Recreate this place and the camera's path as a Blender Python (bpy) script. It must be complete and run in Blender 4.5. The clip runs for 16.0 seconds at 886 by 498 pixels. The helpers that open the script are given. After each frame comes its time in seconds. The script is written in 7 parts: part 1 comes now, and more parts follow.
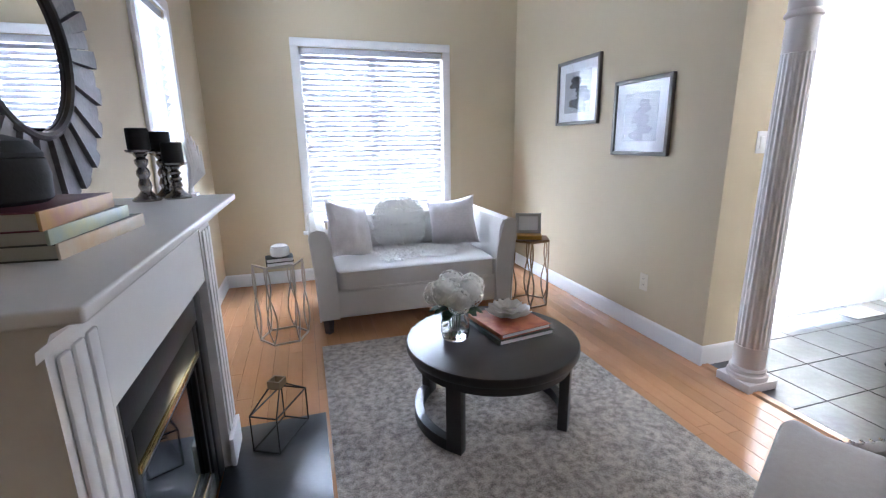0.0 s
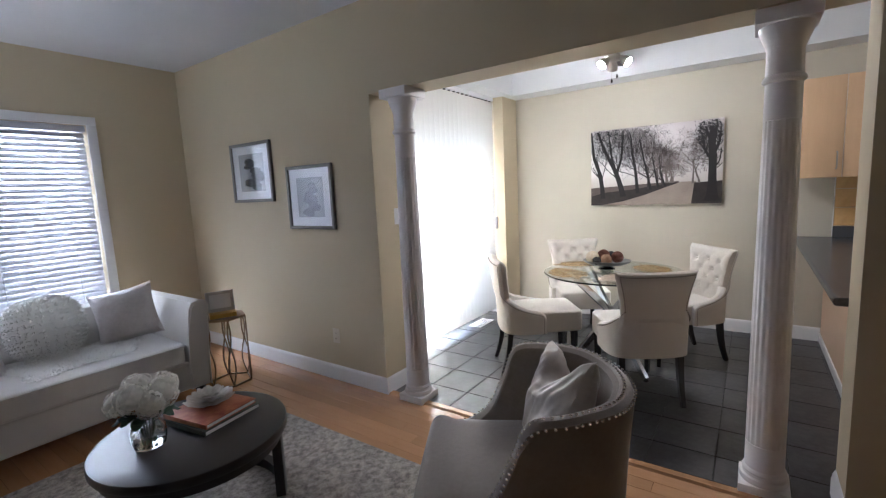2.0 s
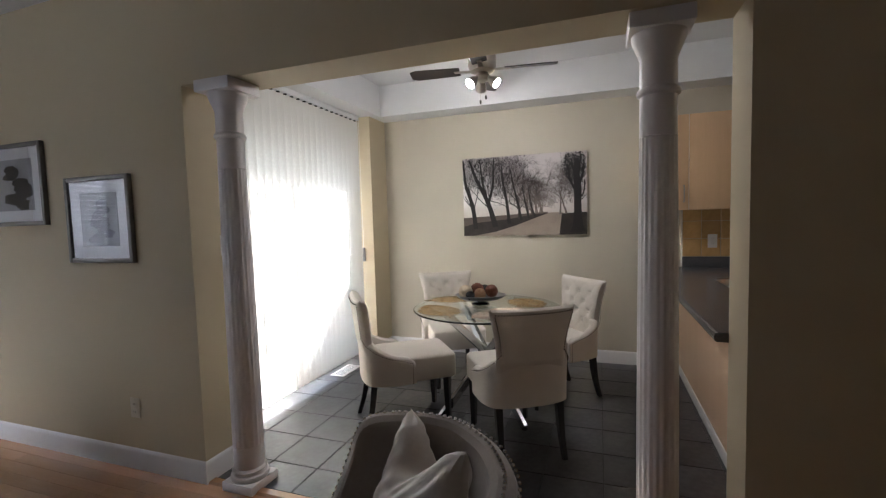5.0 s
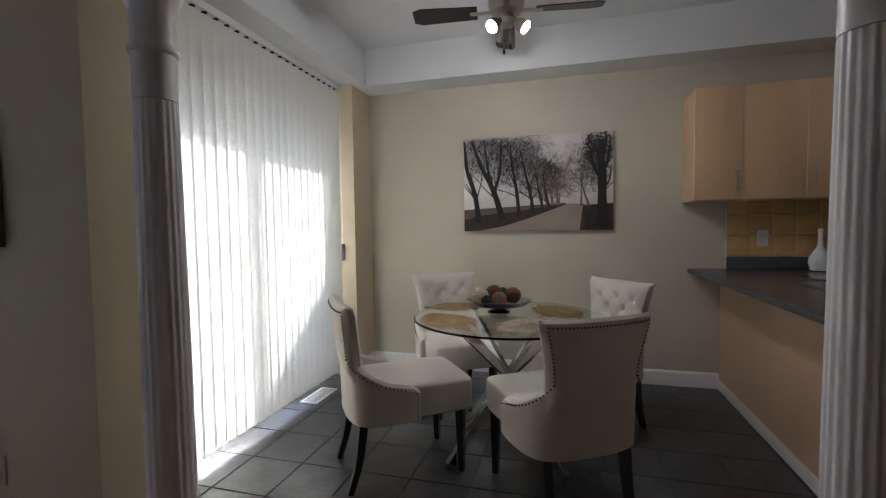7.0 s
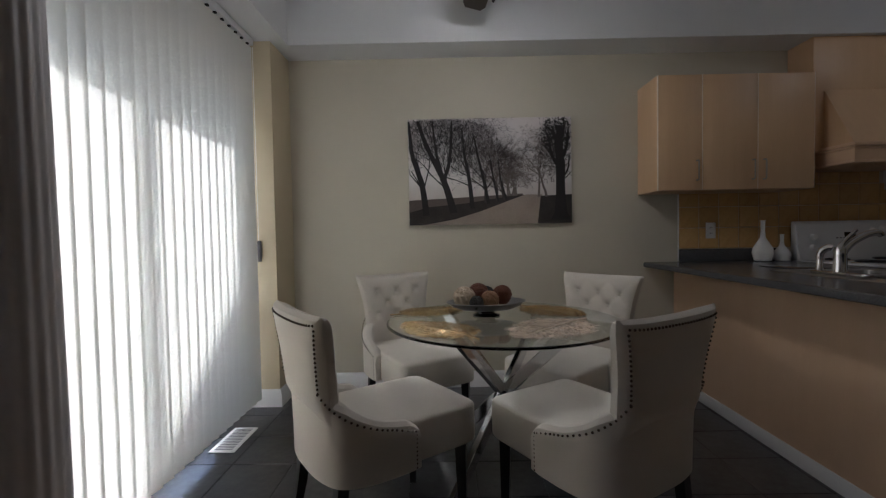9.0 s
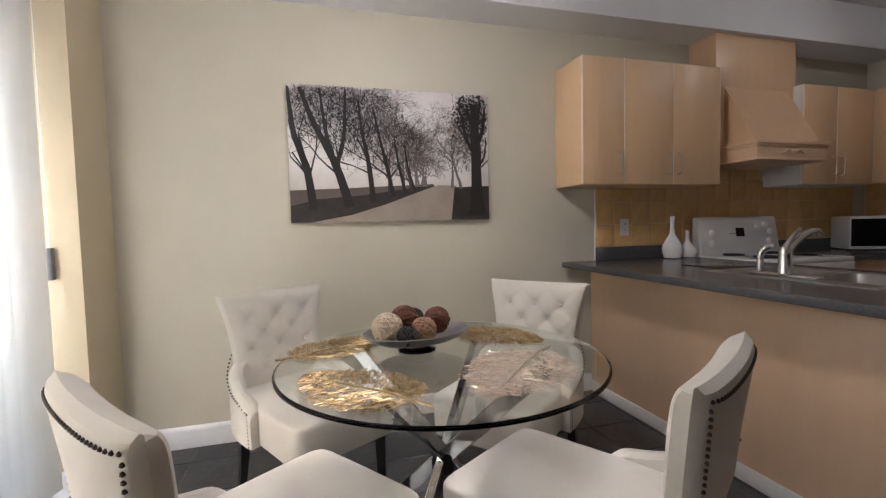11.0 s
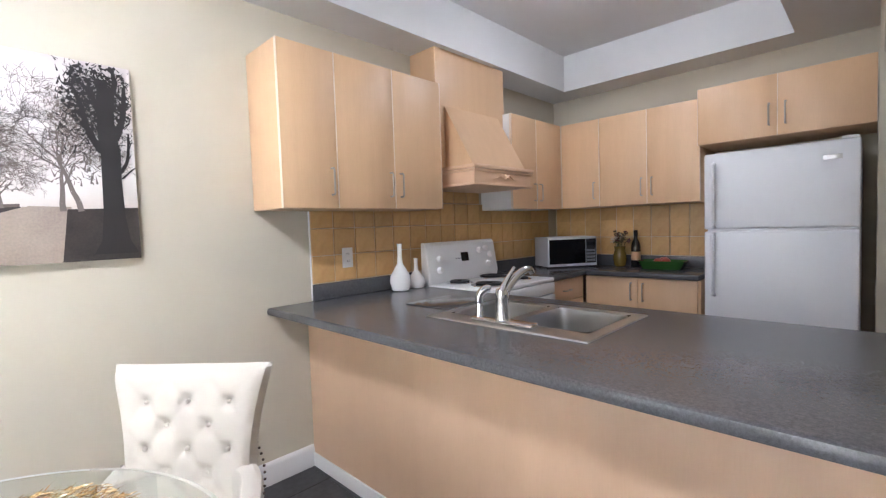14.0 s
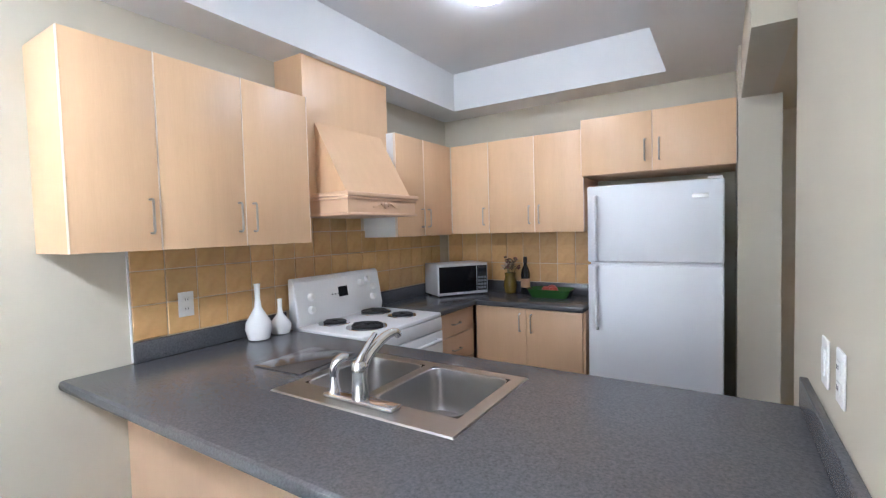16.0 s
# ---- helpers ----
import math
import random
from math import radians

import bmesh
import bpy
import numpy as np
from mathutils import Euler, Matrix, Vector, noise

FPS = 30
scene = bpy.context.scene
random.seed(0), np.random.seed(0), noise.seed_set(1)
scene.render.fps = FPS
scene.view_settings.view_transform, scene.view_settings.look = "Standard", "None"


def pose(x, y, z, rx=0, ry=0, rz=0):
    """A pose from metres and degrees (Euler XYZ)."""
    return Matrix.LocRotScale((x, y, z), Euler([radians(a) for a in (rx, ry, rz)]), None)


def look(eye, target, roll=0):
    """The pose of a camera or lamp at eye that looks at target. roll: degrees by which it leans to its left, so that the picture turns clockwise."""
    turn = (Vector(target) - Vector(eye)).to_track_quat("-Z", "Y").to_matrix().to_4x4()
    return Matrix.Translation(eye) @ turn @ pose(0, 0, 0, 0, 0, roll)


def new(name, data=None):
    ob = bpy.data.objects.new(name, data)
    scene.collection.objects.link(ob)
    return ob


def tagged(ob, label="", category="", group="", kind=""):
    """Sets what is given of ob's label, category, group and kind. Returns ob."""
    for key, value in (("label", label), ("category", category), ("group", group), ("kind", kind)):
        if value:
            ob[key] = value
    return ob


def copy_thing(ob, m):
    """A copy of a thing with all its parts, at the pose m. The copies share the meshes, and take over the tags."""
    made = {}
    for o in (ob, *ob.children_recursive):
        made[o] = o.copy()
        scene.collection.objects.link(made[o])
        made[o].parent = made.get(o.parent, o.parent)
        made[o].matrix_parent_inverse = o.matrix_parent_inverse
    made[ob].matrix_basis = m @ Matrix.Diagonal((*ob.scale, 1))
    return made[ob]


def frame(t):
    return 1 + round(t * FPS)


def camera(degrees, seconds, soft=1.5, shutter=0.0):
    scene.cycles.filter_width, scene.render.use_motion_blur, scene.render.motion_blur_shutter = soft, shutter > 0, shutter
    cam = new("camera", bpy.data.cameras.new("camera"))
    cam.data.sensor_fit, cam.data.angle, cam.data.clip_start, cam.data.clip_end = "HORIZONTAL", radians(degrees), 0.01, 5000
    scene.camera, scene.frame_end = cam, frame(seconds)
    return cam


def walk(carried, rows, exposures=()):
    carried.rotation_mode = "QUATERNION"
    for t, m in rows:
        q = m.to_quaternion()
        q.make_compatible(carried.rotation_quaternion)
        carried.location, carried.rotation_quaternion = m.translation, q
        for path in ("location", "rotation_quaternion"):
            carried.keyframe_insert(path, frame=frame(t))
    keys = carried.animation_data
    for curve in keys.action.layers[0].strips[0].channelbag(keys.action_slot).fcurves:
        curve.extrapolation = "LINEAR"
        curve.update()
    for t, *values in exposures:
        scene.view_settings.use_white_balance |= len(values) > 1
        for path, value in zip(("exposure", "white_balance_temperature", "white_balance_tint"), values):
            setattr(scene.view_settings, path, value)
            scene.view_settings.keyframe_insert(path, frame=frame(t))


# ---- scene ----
cam = camera(89.8, 16.0, soft=1.25)
PATH = [
    (0, (0.076, 0.093, 1.3), (0.647, 1.951, 0.832), -0.8),
    (0.5, (0.037, 0.015, 1.327), (0.92, 1.752, 0.876), -1.7),
    (1, (-0.005, -0.075, 1.372), (1.201, 1.469, 0.975), -2.3),
    (1.5, (-0.033, -0.141, 1.426), (1.43, 1.18, 1.088), -2.7),
    (2, (-0.046, -0.192, 1.449), (1.58, 0.942, 1.186), -2.7),
    (2.5, (-0.055, -0.212, 1.454), (1.669, 0.779, 1.242), -2.7),
    (3, (-0.038, -0.215, 1.44), (1.745, 0.673, 1.262), -2.5),
    (3.5, (0.02, -0.228, 1.434), (1.841, 0.583, 1.269), -2.3),
    (4, (0.152, -0.193, 1.418), (2.0, 0.555, 1.262), -2.1),
    (4.5, (0.3, -0.144, 1.406), (2.169, 0.554, 1.261), -1.9),
    (7, (1.094, 0.388, 1.242), (3.019, 0.921, 1.147), -0.8),
    (7.5, (1.172, 0.529, 1.204), (3.12, 0.977, 1.117), -0.8),
    (8, (1.285, 0.682, 1.175), (3.258, 1.006, 1.098), -0.8),
    (8.5, (1.394, 0.815, 1.16), (3.384, 0.992, 1.091), -1.0),
    (9, (1.535, 0.946, 1.141), (3.534, 0.966, 1.075), -1.0),
    (11.5, (2.288, 1.084, 1.195), (4.153, 0.372, 1.085), -1.5),
    (12, (2.38, 0.999, 1.214), (4.163, 0.1, 1.108), -1.7),
    (12.5, (2.456, 0.851, 1.248), (4.148, -0.21, 1.133), -1.8),
    (13, (2.524, 0.704, 1.281), (4.122, -0.493, 1.159), -1.7),
    (13.5, (2.562, 0.61, 1.288), (4.066, -0.704, 1.177), -1.7),
    (14, (2.604, 0.48, 1.299), (3.999, -0.95, 1.197), -1.9),
    (14.5, (2.634, 0.367, 1.327), (3.913, -1.167, 1.234), -1.9),
    (15, (2.642, 0.29, 1.364), (3.818, -1.325, 1.268), -1.8),
    (15.5, (2.66, 0.194, 1.403), (3.767, -1.469, 1.309), -1.7),
    (16, (2.665, 0.128, 1.459), (3.733, -1.56, 1.368), -1.5),
]
EXPOSURES = [(0, 5.1, 5350, 14), (0.5, 4.95, 5350, 14), (1.5, 4.2, 5450, 16), (2.0, 4.0, 5600, 15), (3.0, 4.05, 5900, 14), (3.5, 3.8, 6000, 15), (4.5, 3.4, 6000, 15), (7, 2.65, 5850, 14), (8, 2.1, 5800, 14), (9, 2.1, 5800, 14), (11.5, 3.85, 6050, 18), (12.5, 4.15, 5950, 18), (13.5, 4.75, 5700, 17), (14.5, 5.0, 5350, 14), (16, 5.3, 5200, 12)]
walk(cam, [(t, look(eye, target, roll)) for t, eye, target, roll in PATH], EXPOSURES)

# ---- light ----
SUN_TO = Vector((-0.22, -0.66, -0.72)).normalized()
world = bpy.data.worlds.new("sky")
scene.world = world
world.use_nodes = True
wn = world.node_tree
sky = wn.nodes.new("ShaderNodeTexSky")
sky.sky_type = "NISHITA"
sky.sun_disc = False
sky.sun_elevation = math.asin(-SUN_TO.z)
sky.sun_rotation = math.atan2(-SUN_TO.x, -SUN_TO.y)
wn.links.new(sky.outputs["Color"], wn.nodes["Background"].inputs["Color"])
wn.nodes["Background"].inputs["Strength"].default_value = 0.14
sun = new("sun", bpy.data.lights.new("sun", "SUN"))
sun.data.energy, sun.data.angle, sun.data.color = 4.0, radians(0.6), (1.0, 0.95, 0.87)
sun.matrix_world = look((6, 8, 9), Vector((6, 8, 9)) + SUN_TO)


def area_light(name, m, w, h, power, color=(1, 1, 1)):
    ob = new(name, bpy.data.lights.new(name, "AREA"))
    ob.data.shape, ob.data.size, ob.data.size_y, ob.data.energy, ob.data.color = "RECTANGLE", w, h, power, color
    ob.matrix_world = m
    return ob


# sky light standing in the window and door openings
area_light("window_light_north", look((0.78, 4.70, 1.35), (0.78, 0, 1.15)), 1.3, 1.5, 7, (0.9, 0.95, 1.0))
area_light("window_light_west", look((-0.95, 3.25, 1.35), (3, 3.25, 1.15)), 0.65, 1.5, 3.5, (0.9, 0.95, 1.0))
area_light("door_light", look((3.5, 2.62, 1.1), (3.5, -2, 0.9)), 1.7, 2.0, 3.5, (0.70, 0.86, 1.0))

# ---- materials ----
def mat(name, color, rough=0.5, metal=0.0, color2=None, scale=8.0, fine=120.0, amount=0.5, bump=0.1, bump_scale=None, stretch=(1, 1, 1), spec=0.5, sheen=0.0, rand=0.0, coat=0.0, contrast=0.25):
    m = bpy.data.materials.new(name)
    m.use_nodes = True
    nt = m.node_tree
    n, l = nt.nodes, nt.links
    b = n["Principled BSDF"]
    b.inputs["Roughness"].default_value = rough
    b.inputs["Metallic"].default_value = metal
    b.inputs["Specular IOR Level"].default_value = spec
    b.inputs["Sheen Weight"].default_value = sheen
    b.inputs["Coat Weight"].default_value = coat
    b.inputs["Coat Roughness"].default_value = 0.12
    tc = n.new("ShaderNodeTexCoord")
    mp = n.new("ShaderNodeMapping")
    mp.inputs["Scale"].default_value = stretch
    l.new(tc.outputs["Object"], mp.inputs["Vector"])
    big = n.new("ShaderNodeTexNoise")
    big.inputs["Scale"].default_value, big.inputs["Detail"].default_value = scale, 3
    small = n.new("ShaderNodeTexNoise")
    small.inputs["Scale"].default_value, small.inputs["Detail"].default_value = fine, 2
    l.new(mp.outputs[0], big.inputs["Vector"])
    l.new(mp.outputs[0], small.inputs["Vector"])
    both = n.new("ShaderNodeMix")
    both.inputs["Factor"].default_value = 0.4
    l.new(big.outputs["Fac"], both.inputs["A"])
    l.new(small.outputs["Fac"], both.inputs["B"])
    ramp = n.new("ShaderNodeMapRange")
    ramp.inputs["From Min"].default_value, ramp.inputs["From Max"].default_value = 0.5 - contrast, 0.5 + contrast
    l.new(both.outputs["Result"], ramp.inputs["Value"])
    c2 = color2 or tuple(c * (1 - 0.18 * amount) for c in color)
    mix = n.new("ShaderNodeMix")
    mix.data_type = "RGBA"
    mix.inputs["A"].default_value, mix.inputs["B"].default_value = (*color, 1), (*c2, 1)
    l.new(ramp.outputs["Result"], mix.inputs["Factor"])
    out = mix.outputs["Result"]
    if rand:
        info = n.new("ShaderNodeObjectInfo")
        rr = n.new("ShaderNodeMapRange")
        rr.inputs["To Min"].default_value, rr.inputs["To Max"].default_value = 1 - rand, 1 + rand
        l.new(info.outputs["Random"], rr.inputs["Value"])
        hsv = n.new("ShaderNodeHueSaturation")
        l.new(rr.outputs["Result"], hsv.inputs["Value"])
        l.new(out, hsv.inputs["Color"])
        out = hsv.outputs["Color"]
    l.new(out, b.inputs["Base Color"])
    if bump:
        bp = n.new("ShaderNodeBump")
        bp.inputs["Strength"].default_value, bp.inputs["Distance"].default_value = bump, 0.004
        src = small
        if bump_scale:
            src = n.new("ShaderNodeTexNoise")
            src.inputs["Scale"].default_value, src.inputs["Detail"].default_value = bump_scale, 4
            l.new(mp.outputs[0], src.inputs["Vector"])
        l.new(src.outputs["Fac"], bp.inputs["Height"])
        l.new(bp.outputs["Normal"], b.inputs["Normal"])
    return m


def glass(name, color=(1, 1, 1), rough=0.0, ior=1.45):
    m = bpy.data.materials.new(name)
    m.use_nodes = True
    b = m.node_tree.nodes["Principled BSDF"]
    b.inputs["Base Color"].default_value = (*color, 1)
    b.inputs["Transmission Weight"].default_value, b.inputs["Roughness"].default_value, b.inputs["IOR"].default_value = 1.0, rough, ior
    return m


def glow(name, color, strength):
    m = bpy.data.materials.new(name)
    m.use_nodes = True
    b = m.node_tree.nodes["Principled BSDF"]
    b.inputs["Base Color"].default_value = (0.9, 0.9, 0.9, 1)
    b.inputs["Emission Color"].default_value, b.inputs["Emission Strength"].default_value = (*color, 1), strength
    return m


def translucent(name, color, share):
    m = bpy.data.materials.new(name)
    m.use_nodes = True
    n, l = m.node_tree.nodes, m.node_tree.links
    b = n["Principled BSDF"]
    b.inputs["Base Color"].default_value, b.inputs["Roughness"].default_value = (*color, 1), 0.55
    t = n.new("ShaderNodeBsdfTranslucent")
    t.inputs["Color"].default_value = (*color, 1)
    mx = n.new("ShaderNodeMixShader")
    mx.inputs[0].default_value = share
    l.new(b.outputs[0], mx.inputs[1])
    l.new(t.outputs[0], mx.inputs[2])
    l.new(mx.outputs[0], n["Material Output"].inputs["Surface"])
    noise_t = n.new("ShaderNodeTexNoise")
    noise_t.inputs["Scale"].default_value = 180
    bp = n.new("ShaderNodeBump")
    bp.inputs["Strength"].default_value, bp.inputs["Distance"].default_value = 0.15, 0.002
    l.new(noise_t.outputs["Fac"], bp.inputs["Height"])
    l.new(bp.outputs["Normal"], b.inputs["Normal"])
    return m


M_wall = mat("wall_paint", (0.56, 0.475, 0.325), 0.7, scale=2.5, fine=300, amount=0.25, bump=0.12, spec=0.3)
M_wall_kitchen = mat("kitchen_wall_paint", (0.555, 0.508, 0.405), 0.7, scale=2.5, fine=300, amount=0.25, bump=0.12, spec=0.3)
M_ceiling = mat("ceiling_paint", (0.72, 0.72, 0.72), 0.85, scale=3, fine=260, amount=0.3, bump=0.3, spec=0.2)
M_trim = mat("white_trim_paint", (0.78, 0.77, 0.76), 0.35, scale=4, fine=90, amount=0.25, bump=0.04)
M_column = mat("column_paint", (0.74, 0.71, 0.70), 0.4, scale=5, fine=90, amount=0.3, bump=0.05)
M_wood = mat("hardwood_floor", (0.54, 0.30, 0.15), 0.22, color2=(0.45, 0.225, 0.10), scale=3, fine=40, bump=0.05, stretch=(8, 0.8, 8), rand=0.10, coat=0.4)
M_tile = mat("slate_tile", (0.066, 0.065, 0.068), 0.28, color2=(0.026, 0.025, 0.027), scale=6, fine=32, contrast=0.14, bump=0.35, bump_scale=14, rand=0.18)
M_grout = mat("dark_grout", (0.05, 0.05, 0.052), 0.8, scale=20, bump=0.2)
M_rug = mat("grey_rug_pile", (0.56, 0.50, 0.43), 0.95, color2=(0.17, 0.145, 0.125), scale=34, fine=170, bump=1.0, bump_scale=220, sheen=0.3, spec=0.1, contrast=0.13)
M_linen = mat("cream_linen", (0.61, 0.56, 0.49), 0.85, scale=6, fine=380, amount=0.6, bump=0.4, bump_scale=500, sheen=0.2, spec=0.15)
M_linen_sofa = mat("ivory_sofa_linen", (0.68, 0.65, 0.61), 0.85, scale=5, fine=380, amount=0.6, bump=0.4, bump_scale=500, sheen=0.2, spec=0.15)
M_taupe = mat("taupe_velvet", (0.33, 0.285, 0.245), 0.8, color2=(0.24, 0.205, 0.175), scale=5, fine=60, bump=0.15, bump_scale=350, sheen=0.5, spec=0.2)
M_satin = mat("champagne_satin", (0.62, 0.56, 0.50), 0.28, color2=(0.42, 0.37, 0.33), scale=9, fine=40, bump=0.5, bump_scale=14, spec=0.6)
M_espresso = mat("espresso_wood", (0.018, 0.013, 0.012), 0.32, color2=(0.009, 0.007, 0.007), scale=4, fine=60, bump=0.06, stretch=(1, 10, 1), coat=0.25)
M_black = mat("black_metal", (0.015, 0.014, 0.014), 0.4, metal=0.6, scale=20, bump=0.05)
M_blackleg = mat("black_leg_wood", (0.012, 0.011, 0.011), 0.35, scale=20, bump=0.05)
M_slate = mat("black_hearth_slate", (0.022, 0.023, 0.026), 0.28, color2=(0.012, 0.012, 0.014), scale=8, fine=50, bump=0.08)
M_chrome = mat("chrome", (0.75, 0.75, 0.76), 0.1, metal=1.0, scale=6, amount=0.3, bump=0.01)
M_steel = mat("brushed_steel", (0.55, 0.54, 0.53), 0.28, metal=1.0, scale=6, fine=200, amount=0.5, bump=0.05, stretch=(1, 30, 1))
M_nickel = mat("brushed_nickel", (0.50, 0.47, 0.43), 0.3, metal=1.0, scale=20, amount=0.4, bump=0.02)
M_silver = mat("antique_silver", (0.48, 0.45, 0.42), 0.25, metal=1.0, color2=(0.10, 0.09, 0.09), scale=30, fine=90, bump=0.4, bump_scale=60)
M_champ = mat("champagne_metal", (0.55, 0.45, 0.34), 0.3, metal=1.0, scale=30, amount=0.6, bump=0.05)
M_brass = mat("polished_brass", (0.75, 0.55, 0.22), 0.15, metal=1.0, scale=20, amount=0.6, bump=0.08)
M_gold = mat("gold_leaf_strands", (0.84, 0.64, 0.34), 0.26, metal=0.8, color2=(0.34, 0.20, 0.07), scale=40, fine=200, bump=0.2)
M_rosegold = mat("pale_gold_strands", (0.80, 0.66, 0.52), 0.28, metal=0.8, color2=(0.38, 0.28, 0.20), scale=40, fine=200, bump=0.2)
M_maple = mat("maple_cabinet", (0.70, 0.47, 0.275), 0.40, color2=(0.63, 0.41, 0.235), scale=2, fine=30, amount=1, bump=0.03, stretch=(9, 9, 0.6))
M_beige_plate = mat("beige_plate", (0.62, 0.55, 0.43), 0.4, scale=8, amount=0.2, bump=0.01)
M_nail = mat("dark_bronze_nail", (0.07, 0.05, 0.038), 0.35, metal=0.8, scale=30, bump=0.0)
M_edge = mat("pale_edge_strip", (0.80, 0.68, 0.55), 0.4, scale=8, amount=0.3, bump=0.02)
M_maple_h = mat("maple_panel", (0.71, 0.49, 0.32), 0.40, color2=(0.66, 0.44, 0.28), scale=2, fine=30, amount=1, bump=0.03, stretch=(6, 6, 0.6))
M_counter = mat("charcoal_laminate", (0.125, 0.125, 0.13), 0.24, color2=(0.048, 0.048, 0.052), scale=130, fine=420, bump=0.006)
M_btile = mat("amber_backsplash_tile", (0.66, 0.42, 0.18), 0.3, color2=(0.53, 0.31, 0.115), scale=6, fine=40, bump=0.25, bump_scale=10, rand=0.12)
M_bgrout = mat("tan_grout", (0.66, 0.56, 0.41), 0.8, scale=30, bump=0.2)
M_white = mat("white_enamel", (0.78, 0.78, 0.78), 0.25, scale=3, amount=0.15, bump=0.02)
M_fridge = mat("white_fridge_steel", (0.74, 0.75, 0.78), 0.32, scale=4, fine=420, amount=0.2, bump=0.15)
M_plastic = mat("white_plastic", (0.8, 0.79, 0.77), 0.4, scale=9, amount=0.2, bump=0.02)
M_ceramic = mat("white_ceramic", (0.85, 0.85, 0.84), 0.12, scale=6, amount=0.2, bump=0.02)
M_darkglass = mat("black_glass", (0.008, 0.008, 0.009), 0.06, scale=8, bump=0.0)
M_ovenglass = mat("black_oven_glass", (0.006, 0.006, 0.007), 0.12, scale=8, bump=0.0, spec=0.2)
M_darkblack = mat("matte_black", (0.012, 0.012, 0.012), 0.7, scale=12, bump=0.1)
M_coil = mat("burner_coil_iron", (0.02, 0.02, 0.02), 0.5, metal=0.5, scale=30, bump=0.1)
M_mirror = mat("mirror_silver", (0.9, 0.9, 0.9), 0.0, metal=1.0, amount=0, bump=0)
M_weathered = mat("weathered_grey_wood", (0.20, 0.175, 0.165), 0.5, color2=(0.10, 0.088, 0.085), scale=6, fine=60, bump=0.3, rand=0.25)
M_frame = mat("pewter_frame", (0.20, 0.185, 0.17), 0.35, metal=0.6, scale=14, amount=0.8, bump=0.1)
M_paper = mat("mat_board", (0.82, 0.82, 0.82), 0.7, scale=30, amount=0.15, bump=0.05)
M_ink = mat("dark_print_ink", (0.035, 0.035, 0.037), 0.7, scale=25, amount=1.5, bump=0)
M_greyink = mat("grey_print_ink", (0.22, 0.22, 0.23), 0.7, scale=18, amount=2.0, bump=0)
M_pane = glass("clear_pane")
M_glass = glass("clear_glass", (0.96, 0.985, 0.975))
M_tableglass = glass("table_glass", (0.93, 0.975, 0.96))
M_fur = translucent("white_faux_fur", (0.86, 0.85, 0.82), 0.45)
M_vblind = translucent("vertical_blind_vinyl", (0.78, 0.77, 0.72), 0.14)
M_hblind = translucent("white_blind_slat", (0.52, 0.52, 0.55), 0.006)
M_vinyl = mat("white_vinyl_frame", (0.75, 0.75, 0.76), 0.4, scale=9, amount=0.2, bump=0.02)
M_grass = mat("lawn_grass", (0.06, 0.10, 0.03), 0.9, color2=(0.035, 0.06, 0.02), scale=3, fine=60, bump=0.6)
M_fence = mat("cedar_fence", (0.32, 0.20, 0.11), 0.8, scale=4, fine=40, amount=1, bump=0.3, stretch=(4, 4, 0.5))
M_lampglow = glow("lamp_glow", (1.0, 0.96, 0.90), 60.0)
M_domeglow = glow("dome_glow", (1.0, 0.97, 0.93), 1.9)

# ---- building helpers ----
def thing(name, label, category, m=None, group="", kind=""):
    ob = new(name)
    ob.empty_display_size = 0.1
    if m is not None:
        ob.matrix_world = m
    return tagged(ob, label, category, group, kind)


def mesh_of(name, bm, material, smooth=True):
    bmesh.ops.recalc_face_normals(bm, faces=bm.faces)
    me = bpy.data.meshes.new(name)
    bm.to_mesh(me)
    bm.free()
    for mm in material if isinstance(material, (list, tuple)) else (material,):
        me.materials.append(mm)
    if smooth:
        me.shade_smooth()
        me.set_sharp_from_angle(angle=radians(32))
    return me


def part(name, bm, material, parent=None, label="", smooth=True):
    ob = new(name, mesh_of(name, bm, material, smooth))
    if parent is not None:
        ob.parent = parent
    if label:
        ob["label"] = label
    return ob


def structure(name, bm, material, label="", category="", smooth=False):
    ob = part(name, bm, material, None, "", smooth)
    return tagged(ob, label, category, kind="structure")


def box(bm, x0, x1, y0, y1, z0, z1, bevel=0.0, segs=2):
    vs = [bm.verts.new((x, y, z)) for x in (x0, x1) for y in (y0, y1) for z in (z0, z1)]
    fs = [bm.faces.new([vs[i] for i in f]) for f in ((0, 1, 3, 2), (4, 6, 7, 5), (0, 4, 5, 1), (2, 3, 7, 6), (0, 2, 6, 4), (1, 5, 7, 3))]
    if bevel:
        es = list({e for f in fs for e in f.edges})
        bmesh.ops.bevel(bm, geom=es, offset=bevel, segments=segs, profile=0.5, affect="EDGES")
    return bm


def cube(x0, x1, y0, y1, z0, z1, bevel=0.0, segs=2):
    return box(bmesh.new(), x0, x1, y0, y1, z0, z1, bevel, segs)


def lathe(bm, profile, n=24, center=(0, 0), flute=0, depth=0.0):
    rings = []
    for r, z in profile:
        ring = []
        for i in range(n):
            a = 2 * math.pi * i / n
            rr = r * (1 - depth * (0.5 + 0.5 * math.cos(flute * a))) if flute else r
            ring.append(bm.verts.new((center[0] + rr * math.cos(a), center[1] + rr * math.sin(a), z)))
        rings.append(ring)
    for a, b in zip(rings, rings[1:]):
        for i in range(n):
            bm.faces.new((a[i], a[(i + 1) % n], b[(i + 1) % n], b[i]))
    bm.faces.new(list(reversed(rings[0])))
    bm.faces.new(rings[-1])
    return bm


